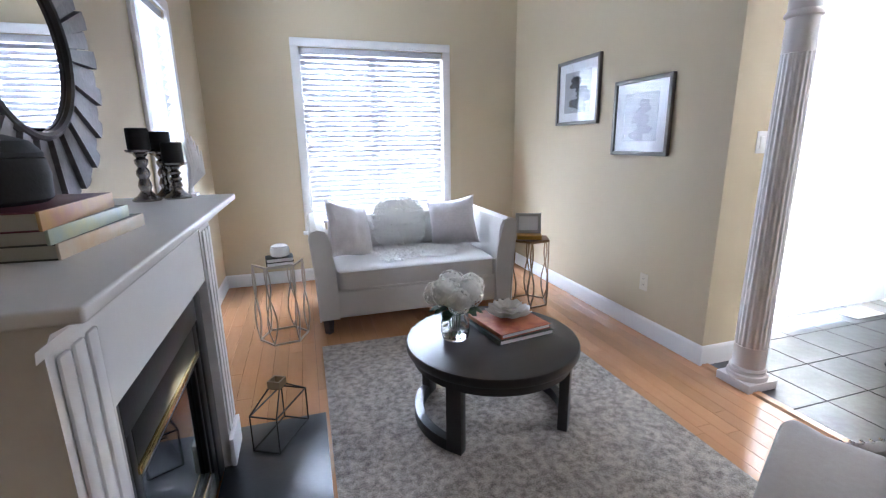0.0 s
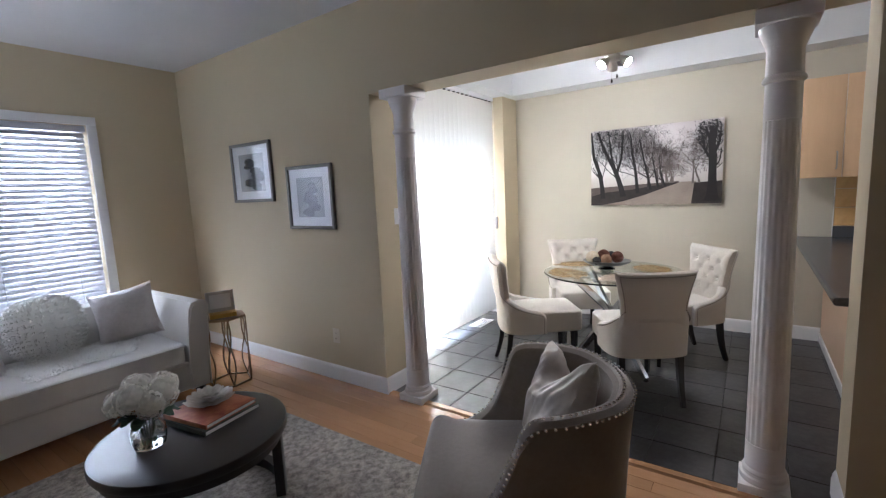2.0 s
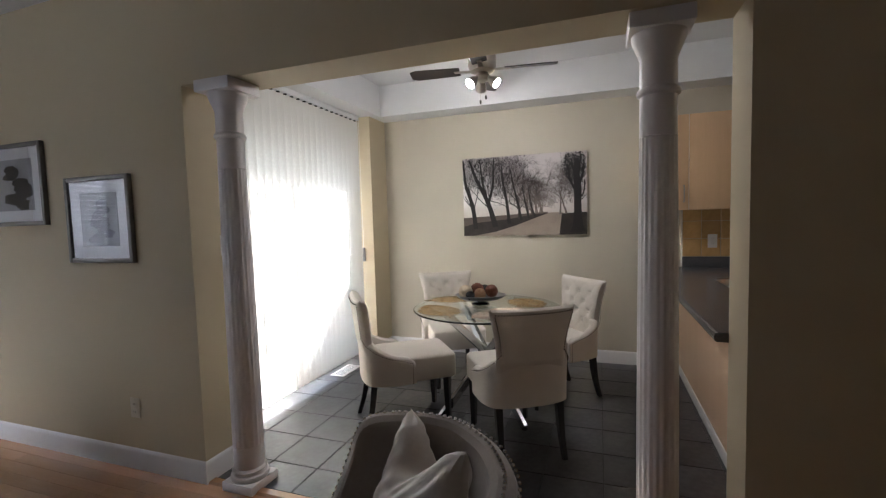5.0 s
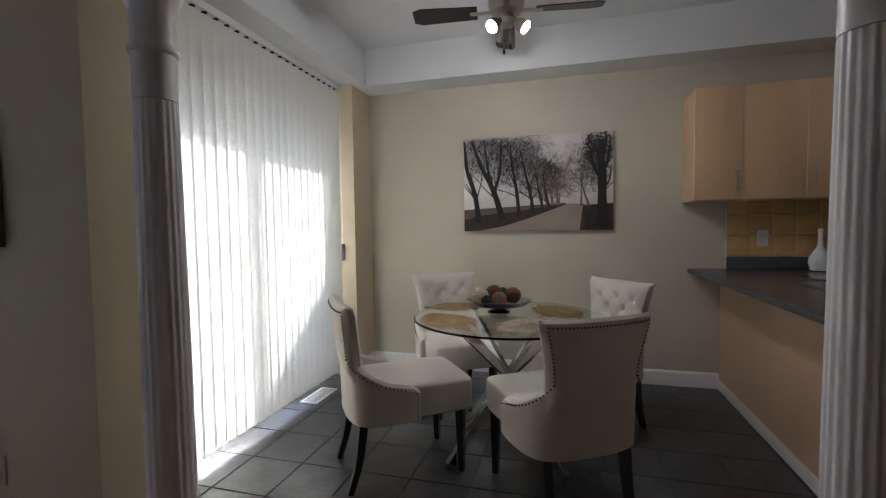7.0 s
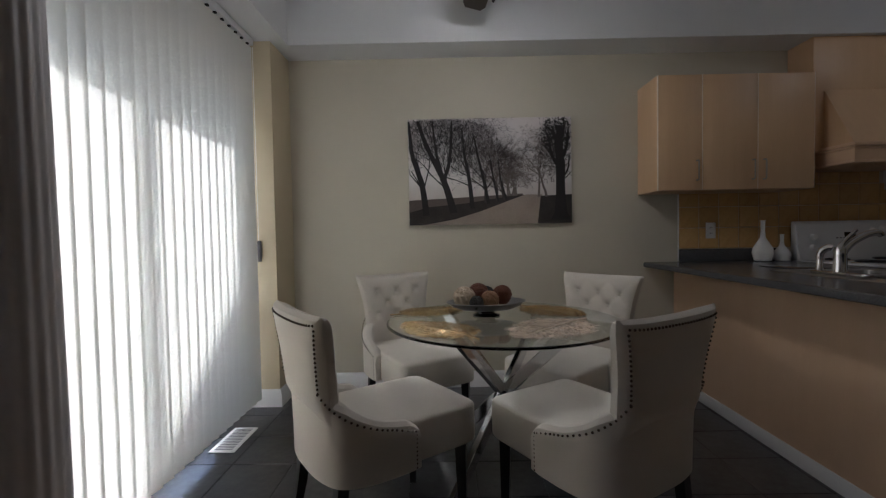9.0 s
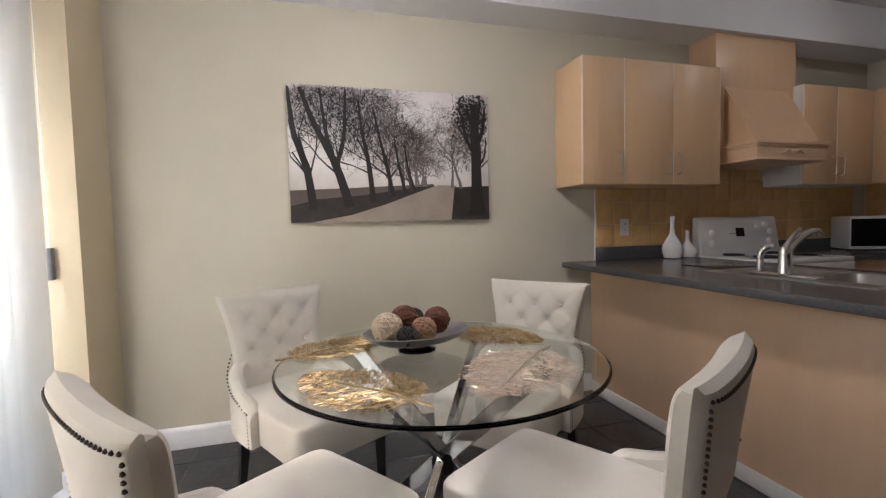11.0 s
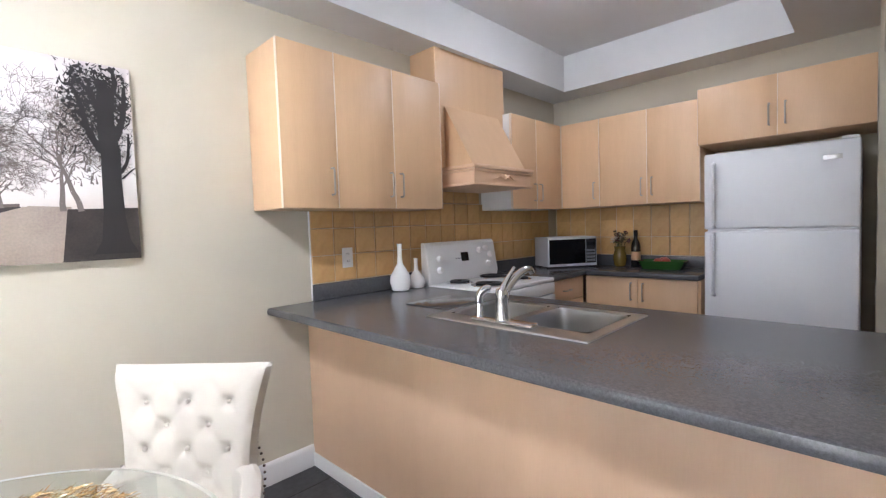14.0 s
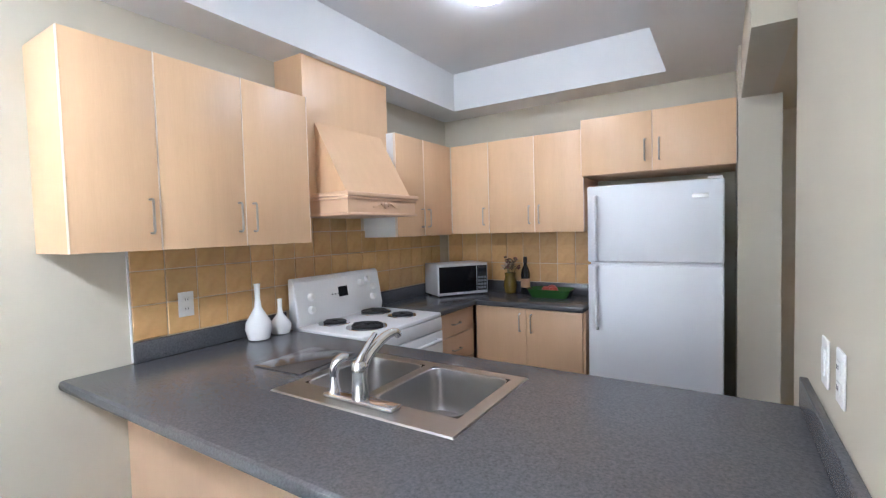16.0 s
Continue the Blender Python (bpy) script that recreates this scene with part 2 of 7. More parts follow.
def tube(bm, pts, r, n=8, closed=False, square=False):
    pts = [Vector(p) for p in pts]
    rings = []
    side = None
    for i, p in enumerate(pts):
        a, b = pts[max(i - 1, 0)], pts[min(i + 1, len(pts) - 1)]
        if closed:
            a, b = pts[i - 1], pts[(i + 1) % len(pts)]
        d = (b - a).normalized()
        if side is None:
            side = d.orthogonal().normalized()
            if abs(d.z) < 0.99:
                side = d.cross(Vector((0, 0, 1))).normalized()
        side = (side - d * side.dot(d)).normalized()
        up = d.cross(side)
        rr = r[i] if isinstance(r, (list, tuple)) else r
        k = 4 if square else n
        off = math.pi / 4 if square else 0
        rings.append([bm.verts.new(p + rr * (math.cos(off + 2 * math.pi * j / k) * side + math.sin(off + 2 * math.pi * j / k) * up)) for j in range(k)])
    k = len(rings[0])
    for a, b in zip(rings, rings[1:] + ([rings[0]] if closed else [])):
        for j in range(k):
            bm.faces.new((a[j], a[(j + 1) % k], b[(j + 1) % k], b[j]))
    if not closed:
        bm.faces.new(list(reversed(rings[0])))
        bm.faces.new(rings[-1])
    return bm


def superbox(bm, c, h, e=0.25, nu=28, nv=16, wobble=0.0, crown=0.0):
    """A cushion: a rounded box about c with half sizes h; e is how round."""
    def pw(v):
        return math.copysign(abs(v) ** e, v)
    rings = []
    for j in range(1, nv):
        v = -math.pi / 2 + math.pi * j / nv
        ring = []
        for i in range(nu):
            u = 2 * math.pi * i / nu
            x, y, z = pw(math.cos(v)) * pw(math.cos(u)), pw(math.cos(v)) * pw(math.sin(u)), pw(math.sin(v))
            k = 1 + crown * (1 - x * x) * (1 - y * y)
            p = Vector((h[0] * x, h[1] * y, h[2] * z * k))
            if wobble:
                p += wobble * noise.noise_vector(p * 9 + Vector(c))
            ring.append(bm.verts.new(Vector(c) + p))
        rings.append(ring)
    for a, b in zip(rings, rings[1:]):
        for i in range(nu):
            bm.faces.new((a[i], a[(i + 1) % nu], b[(i + 1) % nu], b[i]))
    for ring, z in ((rings[0], -h[2]), (rings[-1], h[2] * (1 + crown))):
        top = bm.verts.new(Vector(c) + Vector((0, 0, z)))
        for i in range(nu):
            bm.faces.new((ring[i], ring[(i + 1) % nu], top))
    return bm


def pillow(bm, w, h, t, seed=0, n=18, pinch=0.10):
    """A scatter cushion standing in the xz plane, with pulled-out corners and slack creases."""
    grids = []
    for s in (1, -1):
        g = []
        for j in range(n + 1):
            row = []
            for i in range(n + 1):
                u, v = 2 * i / n - 1, 2 * j / n - 1
                x = u * (1 - pinch * (1 - v * v)) * w / 2
                z = v * (1 - pinch * (1 - u * u)) * h / 2
                d = max(0.0, (1 - u * u) * (1 - v * v)) ** 0.45 * t / 2
                d *= 1 + 0.22 * noise.noise(Vector((u * 2.1 + seed, v * 2.1, s * 3.0)))
                row.append(bm.verts.new((x, s * d, z)))
            g.append(row)
        for j in range(n):
            for i in range(n):
                bm.faces.new((g[j][i], g[j][i + 1], g[j + 1][i + 1], g[j + 1][i]))
        grids.append(g)
    bmesh.ops.remove_doubles(bm, verts=bm.verts, dist=0.0015)
    return bm


def prism(bm, poly, axis, a, b):
    """Extrude a polygon of (u, v) along axis from a to b."""
    def at(p, w):
        return {"x": (w, p[0], p[1]), "y": (p[0], w, p[1]), "z": (p[0], p[1], w)}[axis]
    lo, hi = [bm.verts.new(at(p, a)) for p in poly], [bm.verts.new(at(p, b)) for p in poly]
    n = len(poly)
    for i in range(n):
        bm.faces.new((lo[i], lo[(i + 1) % n], hi[(i + 1) % n], hi[i]))
    bm.faces.new(list(reversed(lo)))
    bm.faces.new(hi)
    return bm


def ball(bm, c, r, u=8, v=6):
    bmesh.ops.create_uvsphere(bm, u_segments=u, v_segments=v, radius=r, matrix=Matrix.Translation(c))
    return bm


def shell(bm, plan, tops, base, thick, lean, nz=8):
    """An upholstered back that follows a line on plan: tops gives the height at each station, lean how far the top leans out."""
    n = len(plan)
    rings = []
    for i, (x, y) in enumerate(plan):
        ax, ay = plan[max(i - 1, 0)]
        bx, by = plan[min(i + 1, n - 1)]
        d = Vector((bx - ax, by - ay)).normalized()
        out = Vector((d.y, -d.x))
        top = tops[i]
        lo = base[i] if isinstance(base, (list, tuple)) else base
        le = lean[i] if isinstance(lean, (list, tuple)) else lean
        ring = []
        span = max(top - lo, 0.02)
        for k in range(nz + 1):
            z = lo + (span - thick / 2) * k / nz
            off = thick / 2 + le * ((z - lo) / 0.5) ** 2
            ring.append((off, z))
        otop = le * ((top - thick / 2 - lo) / 0.5) ** 2
        for k in range(1, 5):
            a = math.pi * k / 5
            ring.append((otop + thick / 2 * math.cos(a), top - thick / 2 + thick / 2 * math.sin(a)))
        for k in range(nz, -1, -1):
            z = lo + (span - thick / 2) * k / nz
            ring.append((-thick / 2 + le * ((z - lo) / 0.5) ** 2, z))
        rings.append([bm.verts.new((x + out.x * o, y + out.y * o, z)) for o, z in ring])
    m = len(rings[0])
    for a, b in zip(rings, rings[1:]):
        for k in range(m):
            bm.faces.new((a[k], a[(k + 1) % m], b[(k + 1) % m], b[k]))
    bm.faces.new(rings[0])
    bm.faces.new(list(reversed(rings[-1])))
    return bm


def smooth_line(pts, n):
    """n points along a Catmull-Rom line through pts."""
    pts = [Vector(p) for p in pts]
    out = []
    segs = len(pts) - 1
    for i in range(n):
        f = i / (n - 1) * segs
        k = min(int(f), segs - 1)
        t = f - k
        p0, p1, p2, p3 = pts[max(k - 1, 0)], pts[k], pts[k + 1], pts[min(k + 2, segs)]
        out.append(0.5 * ((2 * p1) + (p2 - p0) * t + (2 * p0 - 5 * p1 + 4 * p2 - p3) * t * t + (3 * p1 - p0 - 3 * p2 + p3) * t ** 3))
    return out


def wall_with_holes(name, axis, at0, at1, u0, u1, z0, z1, holes, material, label):
    """A wall between at0 and at1 across axis, from u0 to u1, with rectangular openings (u0, u1, z0, z1)."""
    bm = bmesh.new()
    us = sorted({u0, u1, *[h[0] for h in holes], *[h[1] for h in holes]})
    zs = sorted({z0, z1, *[h[2] for h in holes], *[h[3] for h in holes]})

    def solid(i, k):
        if i < 0 or k < 0 or i >= len(us) - 1 or k >= len(zs) - 1:
            return False
        u, z = (us[i] + us[i + 1]) / 2, (zs[k] + zs[k + 1]) / 2
        return not any(h[0] < u < h[1] and h[2] < z < h[3] for h in holes)

    def V(a, u, z):
        return (a, u, z) if axis == "x" else (u, a, z)
    quads = []
    for i in range(len(us) - 1):
        for k in range(len(zs) - 1):
            if not solid(i, k):
                continue
            a, b, c, d = us[i], us[i + 1], zs[k], zs[k + 1]
            for w in (at0, at1):
                quads.append([V(w, a, c), V(w, b, c), V(w, b, d), V(w, a, d)])
            for di, dk, e in ((-1, 0, (a, c, a, d)), (1, 0, (b, c, b, d)), (0, -1, (a, c, b, c)), (0, 1, (a, d, b, d))):
                if not solid(i + di, k + dk):
                    quads.append([V(at0, e[0], e[1]), V(at0, e[2], e[3]), V(at1, e[2], e[3]), V(at1, e[0], e[1])])
    for q in quads:
        bm.faces.new([bm.verts.new(p) for p in q])
    bmesh.ops.remove_doubles(bm, verts=bm.verts, dist=0.0001)
    return structure(name, bm, material, label, "wall")


# ---- large structure ----
LW, LE, LN, LS, LH = -0.69, 2.22, 4.47, -4.2, 2.70      # living room: west, east, north, south, height
DW, DE, DN, DS, DH = 2.45, 4.83, 2.32, -3.38, 2.43      # dining room and kitchen
OS, ON, OH = -0.55, 1.935, 2.105                        # opening between them: south, north, height
KS, KN = -2.885, -1.82                                   # kitchen doorway
WIN = (0.12, 1.44, 0.55, 2.13)
WWIN = (2.92, 3.56, 0.62, 2.13)
DOOR = (2.56, 4.40, 0.0, 2.08)

wall_with_holes("wall_north", "y", LN, LN + 0.2, LW - 0.2, DW + 0.05, 0, LH, [WIN], M_wall, "beige painted wall around the blind-covered window")
wall_with_holes("wall_west", "x", LW - 0.2, LW, LS, LN, 0, LH, [WWIN], M_wall, "beige painted wall behind the white fireplace")
wall_with_holes("wall_partition", "x", LE, DW, LS, ON, 0, 2.75, [(OS, ON, 0, OH), (DS + 0.02, KN, 0, 2.14)], M_wall, "beige painted wall with a wide opening into the dining room")
structure("wall_partition_north", cube(LE, 2.50, ON, LN, 0, 2.75), M_wall, "beige painted wall with two framed prints on it", "wall")
wall_with_holes("wall_south", "y", LS - 0.15, LS, LW - 0.2, DW, 0, LH, [], M_wall, "plain beige painted wall")
wall_with_holes("wall_dining_north", "y", DN, DN + 0.16, 2.50, DE + 0.15, 0, 2.75, [DOOR], M_wall, "beige painted wall around the sliding patio door")
structure("wall_pilaster", cube(4.49, DE, 2.09, DN, 0, DH), M_wall, "beige painted wall pilaster beside the patio door", "wall")
wall_with_holes("wall_east", "x", DE, DE + 0.15, DS - 0.15, DN, 0, 2.75, [], M_wall_kitchen, "pale beige painted wall behind the tree print", )
wall_with_holes("wall_kitchen_south", "y", DS - 0.15, DS, DW, DE, 0, 2.75, [], M_wall_kitchen, "pale beige painted kitchen wall above the cabinets")
structure("wall_kitchen_west", cube(DW, DW + 0.006, KN, OS, 0, DH), M_wall_kitchen, "pale painted kitchen wall above the peninsula", "wall")
structure("wall_bulkhead", cube(DW, 2.585, KS, KN, 2.14, DH), M_wall_kitchen, "pale painted bulkhead over the kitchen doorway", "wall")
structure("wall_fridge_side", cube(2.40, 2.60, DS, KS, 0, 2.139), M_wall_kitchen, "pale painted wall return beside the refrigerator", "wall")
structure("wall_fridge_head", cube(DW, 2.60, DS, KS, 2.139, DH), M_wall_kitchen, "pale painted wall over the return beside the refrigerator", "wall")

structure("ceiling_living", cube(LW - 0.2, LE, LS - 0.15, LN + 0.2, LH, LH + 0.12), M_ceiling, "white painted living room ceiling", "ceiling")
bm = bmesh.new()
TX0, TX1, TY0, TY1, TZ = 2.98, 4.56, -3.10, 2.00, 2.73
for x0, x1, y0, y1 in ((DW, TX0, DS, DN), (TX1, DE, DS, DN), (TX0, TX1, DS, TY0), (TX0, TX1, TY1, DN)):
    box(bm, x0, x1, y0, y1, DH, TZ + 0.1)
box(bm, TX0, TX1, TY0, TY1, TZ, TZ + 0.1)
structure("ceiling_tray", bm, M_ceiling, "white tray ceiling over dining room and kitchen", "ceiling")

# hardwood floor with its boards
floor = structure("floor", cube(LW - 0.2, 2.235, LS - 0.15, LN + 0.2, -0.15, -0.014), M_grout, "polished reddish-brown hardwood floor", "floor")
floor_tiled = structure("floor_tiled", cube(2.255, DE + 0.15, DS - 0.15, DN + 0.16, -0.15, -0.006), M_grout, "dark slate-look ceramic tile floor", "floor")
bm = bmesh.new()
prism(bm, [(2.212, 0.0), (2.222, 0.010), (2.262, 0.010), (2.275, 0.0), (2.275, -0.02), (2.212, -0.02)], "y", OS + 0.001, ON - 0.001)
structure("trim_threshold", bm, M_wood, "wooden threshold strip between hardwood and tile", "threshold", True)

# outside: lawn to the horizon and a board fence
structure("ground", cube(-900, 900, -900, 900, -0.42, -0.30), M_grass, "lawn that reaches to the horizon", "ground")


def baseboard(name, pts, flip=1):
    """A moulded skirting along a line on plan; the profile stands to the left of the way walked."""
    prof = [(0.0, 0.0), (0.016, 0.0), (0.016, 0.075), (0.012, 0.088), (0.012, 0.096), (0.006, 0.112), (0.0, 0.118)]
    bm = bmesh.new()
    rings = []
    for i, p in enumerate(pts):
        a, b = Vector(pts[max(i - 1, 0)]), Vector(pts[min(i + 1, len(pts) - 1)])
        p = Vector(p)
        d1 = (p - a).normalized() if i else (b - p).normalized()
        d2 = (b - p).normalized() if i < len(pts) - 1 else d1
        n1, n2 = Vector((-d1.y, d1.x)), Vector((-d2.y, d2.x))
        mid = (n1 + n2)
        mid = mid / max(mid.dot(n1), 0.2)
        rings.append([bm.verts.new((p.x + mid.x * o, p.y + mid.y * o, z)) for o, z in prof])
    for a, b in zip(rings, rings[1:]):
        for k in range(len(prof) - 1):
            bm.faces.new((a[k], a[k + 1], b[k + 1], b[k]))
    for ring in (rings[0], rings[-1]):
        bm.faces.new(ring)
    return structure(name, bm, M_trim, "white moulded baseboard along the wall", "baseboard", True)


baseboard("baseboard", [(2.50, ON), (LE, ON), (LE, LN), (LW, LN), (LW, 2.06)])
baseboard("baseboard_living_south", [(LE, LS), (LE, DS + 0.02)])
baseboard("baseboard_living_east", [(LE, KN), (LE, OS), (DW, OS)])
baseboard("baseboard_dining", [(DE, -0.72), (DE, 2.09), (4.49, 2.09), (4.49, DN)])
baseboard("baseboard_living_west", [(LW, 0.78), (LW, LS), (LE, LS)])


def column(name, x, y, label):
    t = thing(name, label, "column", pose(x, y, 0), "columns of the opening")
    part("plinth", cube(-0.098, 0.098, -0.098, 0.098, 0, 0.048, 0.004), M_column, t)
    bm = bmesh.new()
    lathe(bm, [(0.094, 0.048), (0.097, 0.060), (0.094, 0.074), (0.085, 0.079), (0.082, 0.090), (0.087, 0.099), (0.083, 0.108), (0.077, 0.113)], 40)
    part("base_moulding", bm, M_column, t)
    bm = bmesh.new()
    prof = []
    for k in range(13):
        f = k / 12
        prof.append((0.077 - 0.011 * f ** 1.5, 0.23 + f * 1.44))
    lathe(bm, [(0.077, 0.113), (0.077, 0.228)], 40)
    lathe(bm, prof, 120, flute=20, depth=0.045)
    lathe(bm, [(0.066, 1.672), (0.065, 1.82)], 40)
    part("shaft", bm, M_column, t, "fluted white shaft")
    bm = bmesh.new()
    lathe(bm, [(0.067, 1.82), (0.075, 1.827), (0.077, 1.835), (0.075, 1.843), (0.066, 1.852), (0.065, 1.955), (0.071, 1.968), (0.073, 1.978), (0.079, 1.990), (0.088, 2.012), (0.094, 2.030), (0.094, 2.046)], 40)
    part("necking", bm, M_column, t)
    part("abacus", cube(-0.108, 0.108, -0.108, 0.108, 2.046, OH - 0.001, 0.006), M_column, t)
    return t


column("column", 2.285, 1.700, "white fluted column beside the print wall")
column("column", 2.345, -0.285, "white fluted column beside the kitchen side of the opening")


def window_unit(name, wall_axis, plane, u0, u1, z0, z1, inward, n_mull, label):
    """Casing on the room side, frame and panes in the depth of the wall."""
    t = thing(name, label, "window", None, "", "structure")

    def bx(ua, ub, da, db, za, zb, bev=0.004):
        a, b = sorted((plane + inward * da, plane + inward * db))
        return cube(ua, ub, a, b, za, zb, bev) if wall_axis == "y" else cube(a, b, ua, ub, za, zb, bev)
    c = 0.07
    for ua, ub, za, zb in ((u0 - c, u0, z0 - c, z1), (u1, u1 + c, z0 - c, z1), (u0 - c, u1 + c, z1, z1 + c)):
        part("casing", bx(ua, ub, 0.001, 0.02, za, zb), M_trim, t)
    part("window_sill", bx(u0 - c - 0.02, u1 + c + 0.02, 0.001, 0.05, z0 - c - 0.02, z0 - c + 0.012), M_trim, t)
    w = 0.05
    part("window_frame", bx(u0, u0 + w, -0.16, -0.09, z0, z1), M_vinyl, t)
    part("window_frame", bx(u1 - w, u1, -0.16, -0.09, z0, z1), M_vinyl, t)
    part("window_frame", bx(u0 + w, u1 - w, -0.16, -0.09, z0, z0 + w), M_vinyl, t)
    part("window_frame", bx(u0 + w, u1 - w, -0.16, -0.09, z1 - w, z1), M_vinyl, t)
    xs = [u0 + w + (u1 - u0 - 2 * w) * k / (n_mull + 1) for k in range(n_mull + 2)]
    for x in xs[1:-1]:
        part("mullion", bx(x - 0.035, x + 0.035, -0.16, -0.09, z0 + w, z1 - w), M_vinyl, t)
    for a, b in zip(xs, xs[1:]):
        p = part("pane", bx(a + 0.002, b - 0.002, -0.128, -0.124, z0 + w, z1 - w, 0), M_pane, t)
        p.visible_shadow = False
    return t


window_unit("window_1", "y", LN, *WIN, -1, 1, "white-framed window covered by a white slatted blind")
window_unit("window_2", "x", LW, *WWIN, 1, 0, "narrow white-framed window with a white slatted blind")


def slat_blind(name, wall_axis, plane, inward, u0, u1, z0, z1, label, tilt=55):
    t = thing(name, label, "window blind")

    def at(u, d, z):
        return (u, plane + inward * d, z) if wall_axis == "y" else (plane + inward * d, u, z)
    rail = bmesh.new()
    pts = [at(u0, -0.075, z1 - 0.05), at(u1, -0.010, z1)]
    box(rail, *[f(p[k] for p in pts) for k in range(3) for f in (min, max)], 0.003)
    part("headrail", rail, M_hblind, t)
    step = 0.0455
    n = int((z1 - 0.06 - z0 - 0.03) / step)
    bm = bmesh.new()
    ca, sa = math.cos(radians(tilt)), math.sin(radians(tilt))
    L = u1 - u0 - 0.012
    secs = []
    for k in range(5):
        f = k / 4 - 0.5
        secs.append((f * 0.05, 0.002 * (1 - 4 * f * f)))
    verts = []
    for e in (0, L):
        row = []
        for f, h in secs:
            d, z = f * ca - h * sa, f * sa + h * ca
            row.append(bm.verts.new((e, d, z)))
        for f, h in reversed(secs):
            d, z = f * ca - (h - 0.0025) * sa, f * sa + (h - 0.0025) * ca
            row.append(bm.verts.new((e, d, z)))
        verts.append(row)
    m = len(verts[0])
    for k in range(m):
        bm.faces.new((verts[0][k], verts[0][(k + 1) % m], verts[1][(k + 1) % m], verts[1][k]))
    bm.faces.new(verts[0])
    bm.faces.new(verts[1])
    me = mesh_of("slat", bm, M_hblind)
    for k in range(n):
        ob = new("slat", me)
        ob.parent = t
        z = z1 - 0.075 - k * step
        if wall_axis == "y":
            ob.matrix_world = pose(u0 + 0.006, plane + inward * -0.042, z, 0.0, 0.0, 0.0)
        else:
            ob.matrix_world = pose(plane + inward * -0.042, u1 - 0.006, z, 0, 0, -90)
    bt = bmesh.new()
    pts = [at(u0 + 0.006, -0.065, z0 + 0.005), at(u1 - 0.006, -0.02, z0 + 0.025)]
    box(bt, *[f(p[k] for p in pts) for k in range(3) for f in (min, max)], 0.003)
    part("bottom_rail", bt, M_hblind, t)
    for u in (u0 + 0.18, (u0 + u1) / 2, u1 - 0.18):
        c = bmesh.new()
        tube(c, [at(u, -0.016, z0 + 0.02), at(u, -0.016, z1 - 0.05)], 0.0015, 5)
        part("ladder_cord", c, M_hblind, t)
    return t


slat_blind("window_blind", "y", LN, -1, WIN[0] + 0.005, WIN[1] - 0.005, WIN[2], WIN[3] - 0.005, "white horizontal slatted blind lowered over the large window")
slat_blind("window_blind", "x", LW, 1, WWIN[0] + 0.005, WWIN[1] - 0.005, WWIN[2], WWIN[3] - 0.005, "white horizontal slatted blind lowered over the narrow window")


def patio_door():
    t = thing("door_1", "white-framed sliding glass patio door behind vertical blinds", "patio door", None, "", "structure")
    x0, x1, _, z1 = DOOR
    y0, y1 = DN + 0.05, DN + 0.13
    for a, b, c, d in ((x0, x0 + 0.05, 0.0, z1), (x1 - 0.05, x1, 0.0, z1), (x0 + 0.05, x1 - 0.05, z1 - 0.06, z1), (x0 + 0.05, x1 - 0.05, 0.0, 0.05)):
        part("door_frame", cube(a, b, y0, y1, c, d, 0.003), M_vinyl, t)
    mid = (x0 + x1) / 2
    for a, b, yy in ((x0 + 0.05, mid + 0.05, y0 + 0.02), (mid - 0.05, x1 - 0.05, y0 + 0.045)):
        leaf = part("sliding_leaf", bmesh.new(), M_vinyl, t)
        bm = bmesh.new()
        for p, q, r, s in ((a, a + 0.09, 0.05, z1 - 0.06), (b - 0.09, b, 0.05, z1 - 0.06), (a + 0.09, b - 0.09, z1 - 0.16, z1 - 0.06), (a + 0.09, b - 0.09, 0.05, 0.17)):
            box(bm, p, q, yy, yy + 0.022, r, s)
        me = mesh_of("sliding_leaf", bm, M_vinyl, False)
        leaf.data = me
        g = part("pane", cube(a + 0.09, b - 0.09, yy + 0.009, yy + 0.014, 0.17, z1 - 0.16), M_pane, leaf)
        g.visible_shadow = False
    return t


patio_door()


def vertical_blind():
    t = thing("vertical_blind", "ivory vertical vinyl blind drawn across the patio door", "window blind")
    x0, x1, y = 2.53, 4.45, 2.205
    part("headrail", cube(x0, x1, y - 0.022, y + 0.022, 2.385, 2.428, 0.003), M_vinyl, t, "white metal headrail with carrier clips")
    bm = bmesh.new()
    n = 24
    step = (x1 - x0 - 0.02) / n
    w = 0.045
    a = []
    for e in (0.065, 2.375):
        row = []
        for k in range(7):
            f = k / 3 - 1
            row.append(bm.verts.new((f * w, 0.0012 * (1 - f * f), e)))
        a.append(row)
    for k in range(6):
        bm.faces.new((a[0][k], a[0][k + 1], a[1][k + 1], a[1][k]))
    me = mesh_of("slat", bm, M_vblind)
    rnd = random.Random(4)
    for k in range(n):
        ob = new("slat", me)
        ob.parent = t
        ob.matrix_world = pose(x0 + 0.01 + step * (k + 0.5), y, 0, 0, 0, -13 + rnd.uniform(-0.8, 0.8))
    clip = cube(-0.008, 0.008, -0.012, 0.012, 2.375, 2.386)
    me = mesh_of("carrier_clip", clip, M_darkblack)
    for k in range(n):
        ob = new("carrier_clip", me)
        ob.parent = t
        ob.matrix_world = pose(x0 + 0.01 + step * (k + 0.5), y, 0)
    bm = bmesh.new()
    tube(bm, [(x1 + 0.012, y - 0.01, 2.38), (x1 + 0.014, y - 0.012, 1.1)], 0.0022, 6)
    part("control_chain", bm, M_plastic, t)
    part("chain_weight", cube(x1 + 0.0, x1 + 0.03, y - 0.025, y, 0.98, 1.12, 0.005), M_greyink, t)
    return t


vertical_blind()
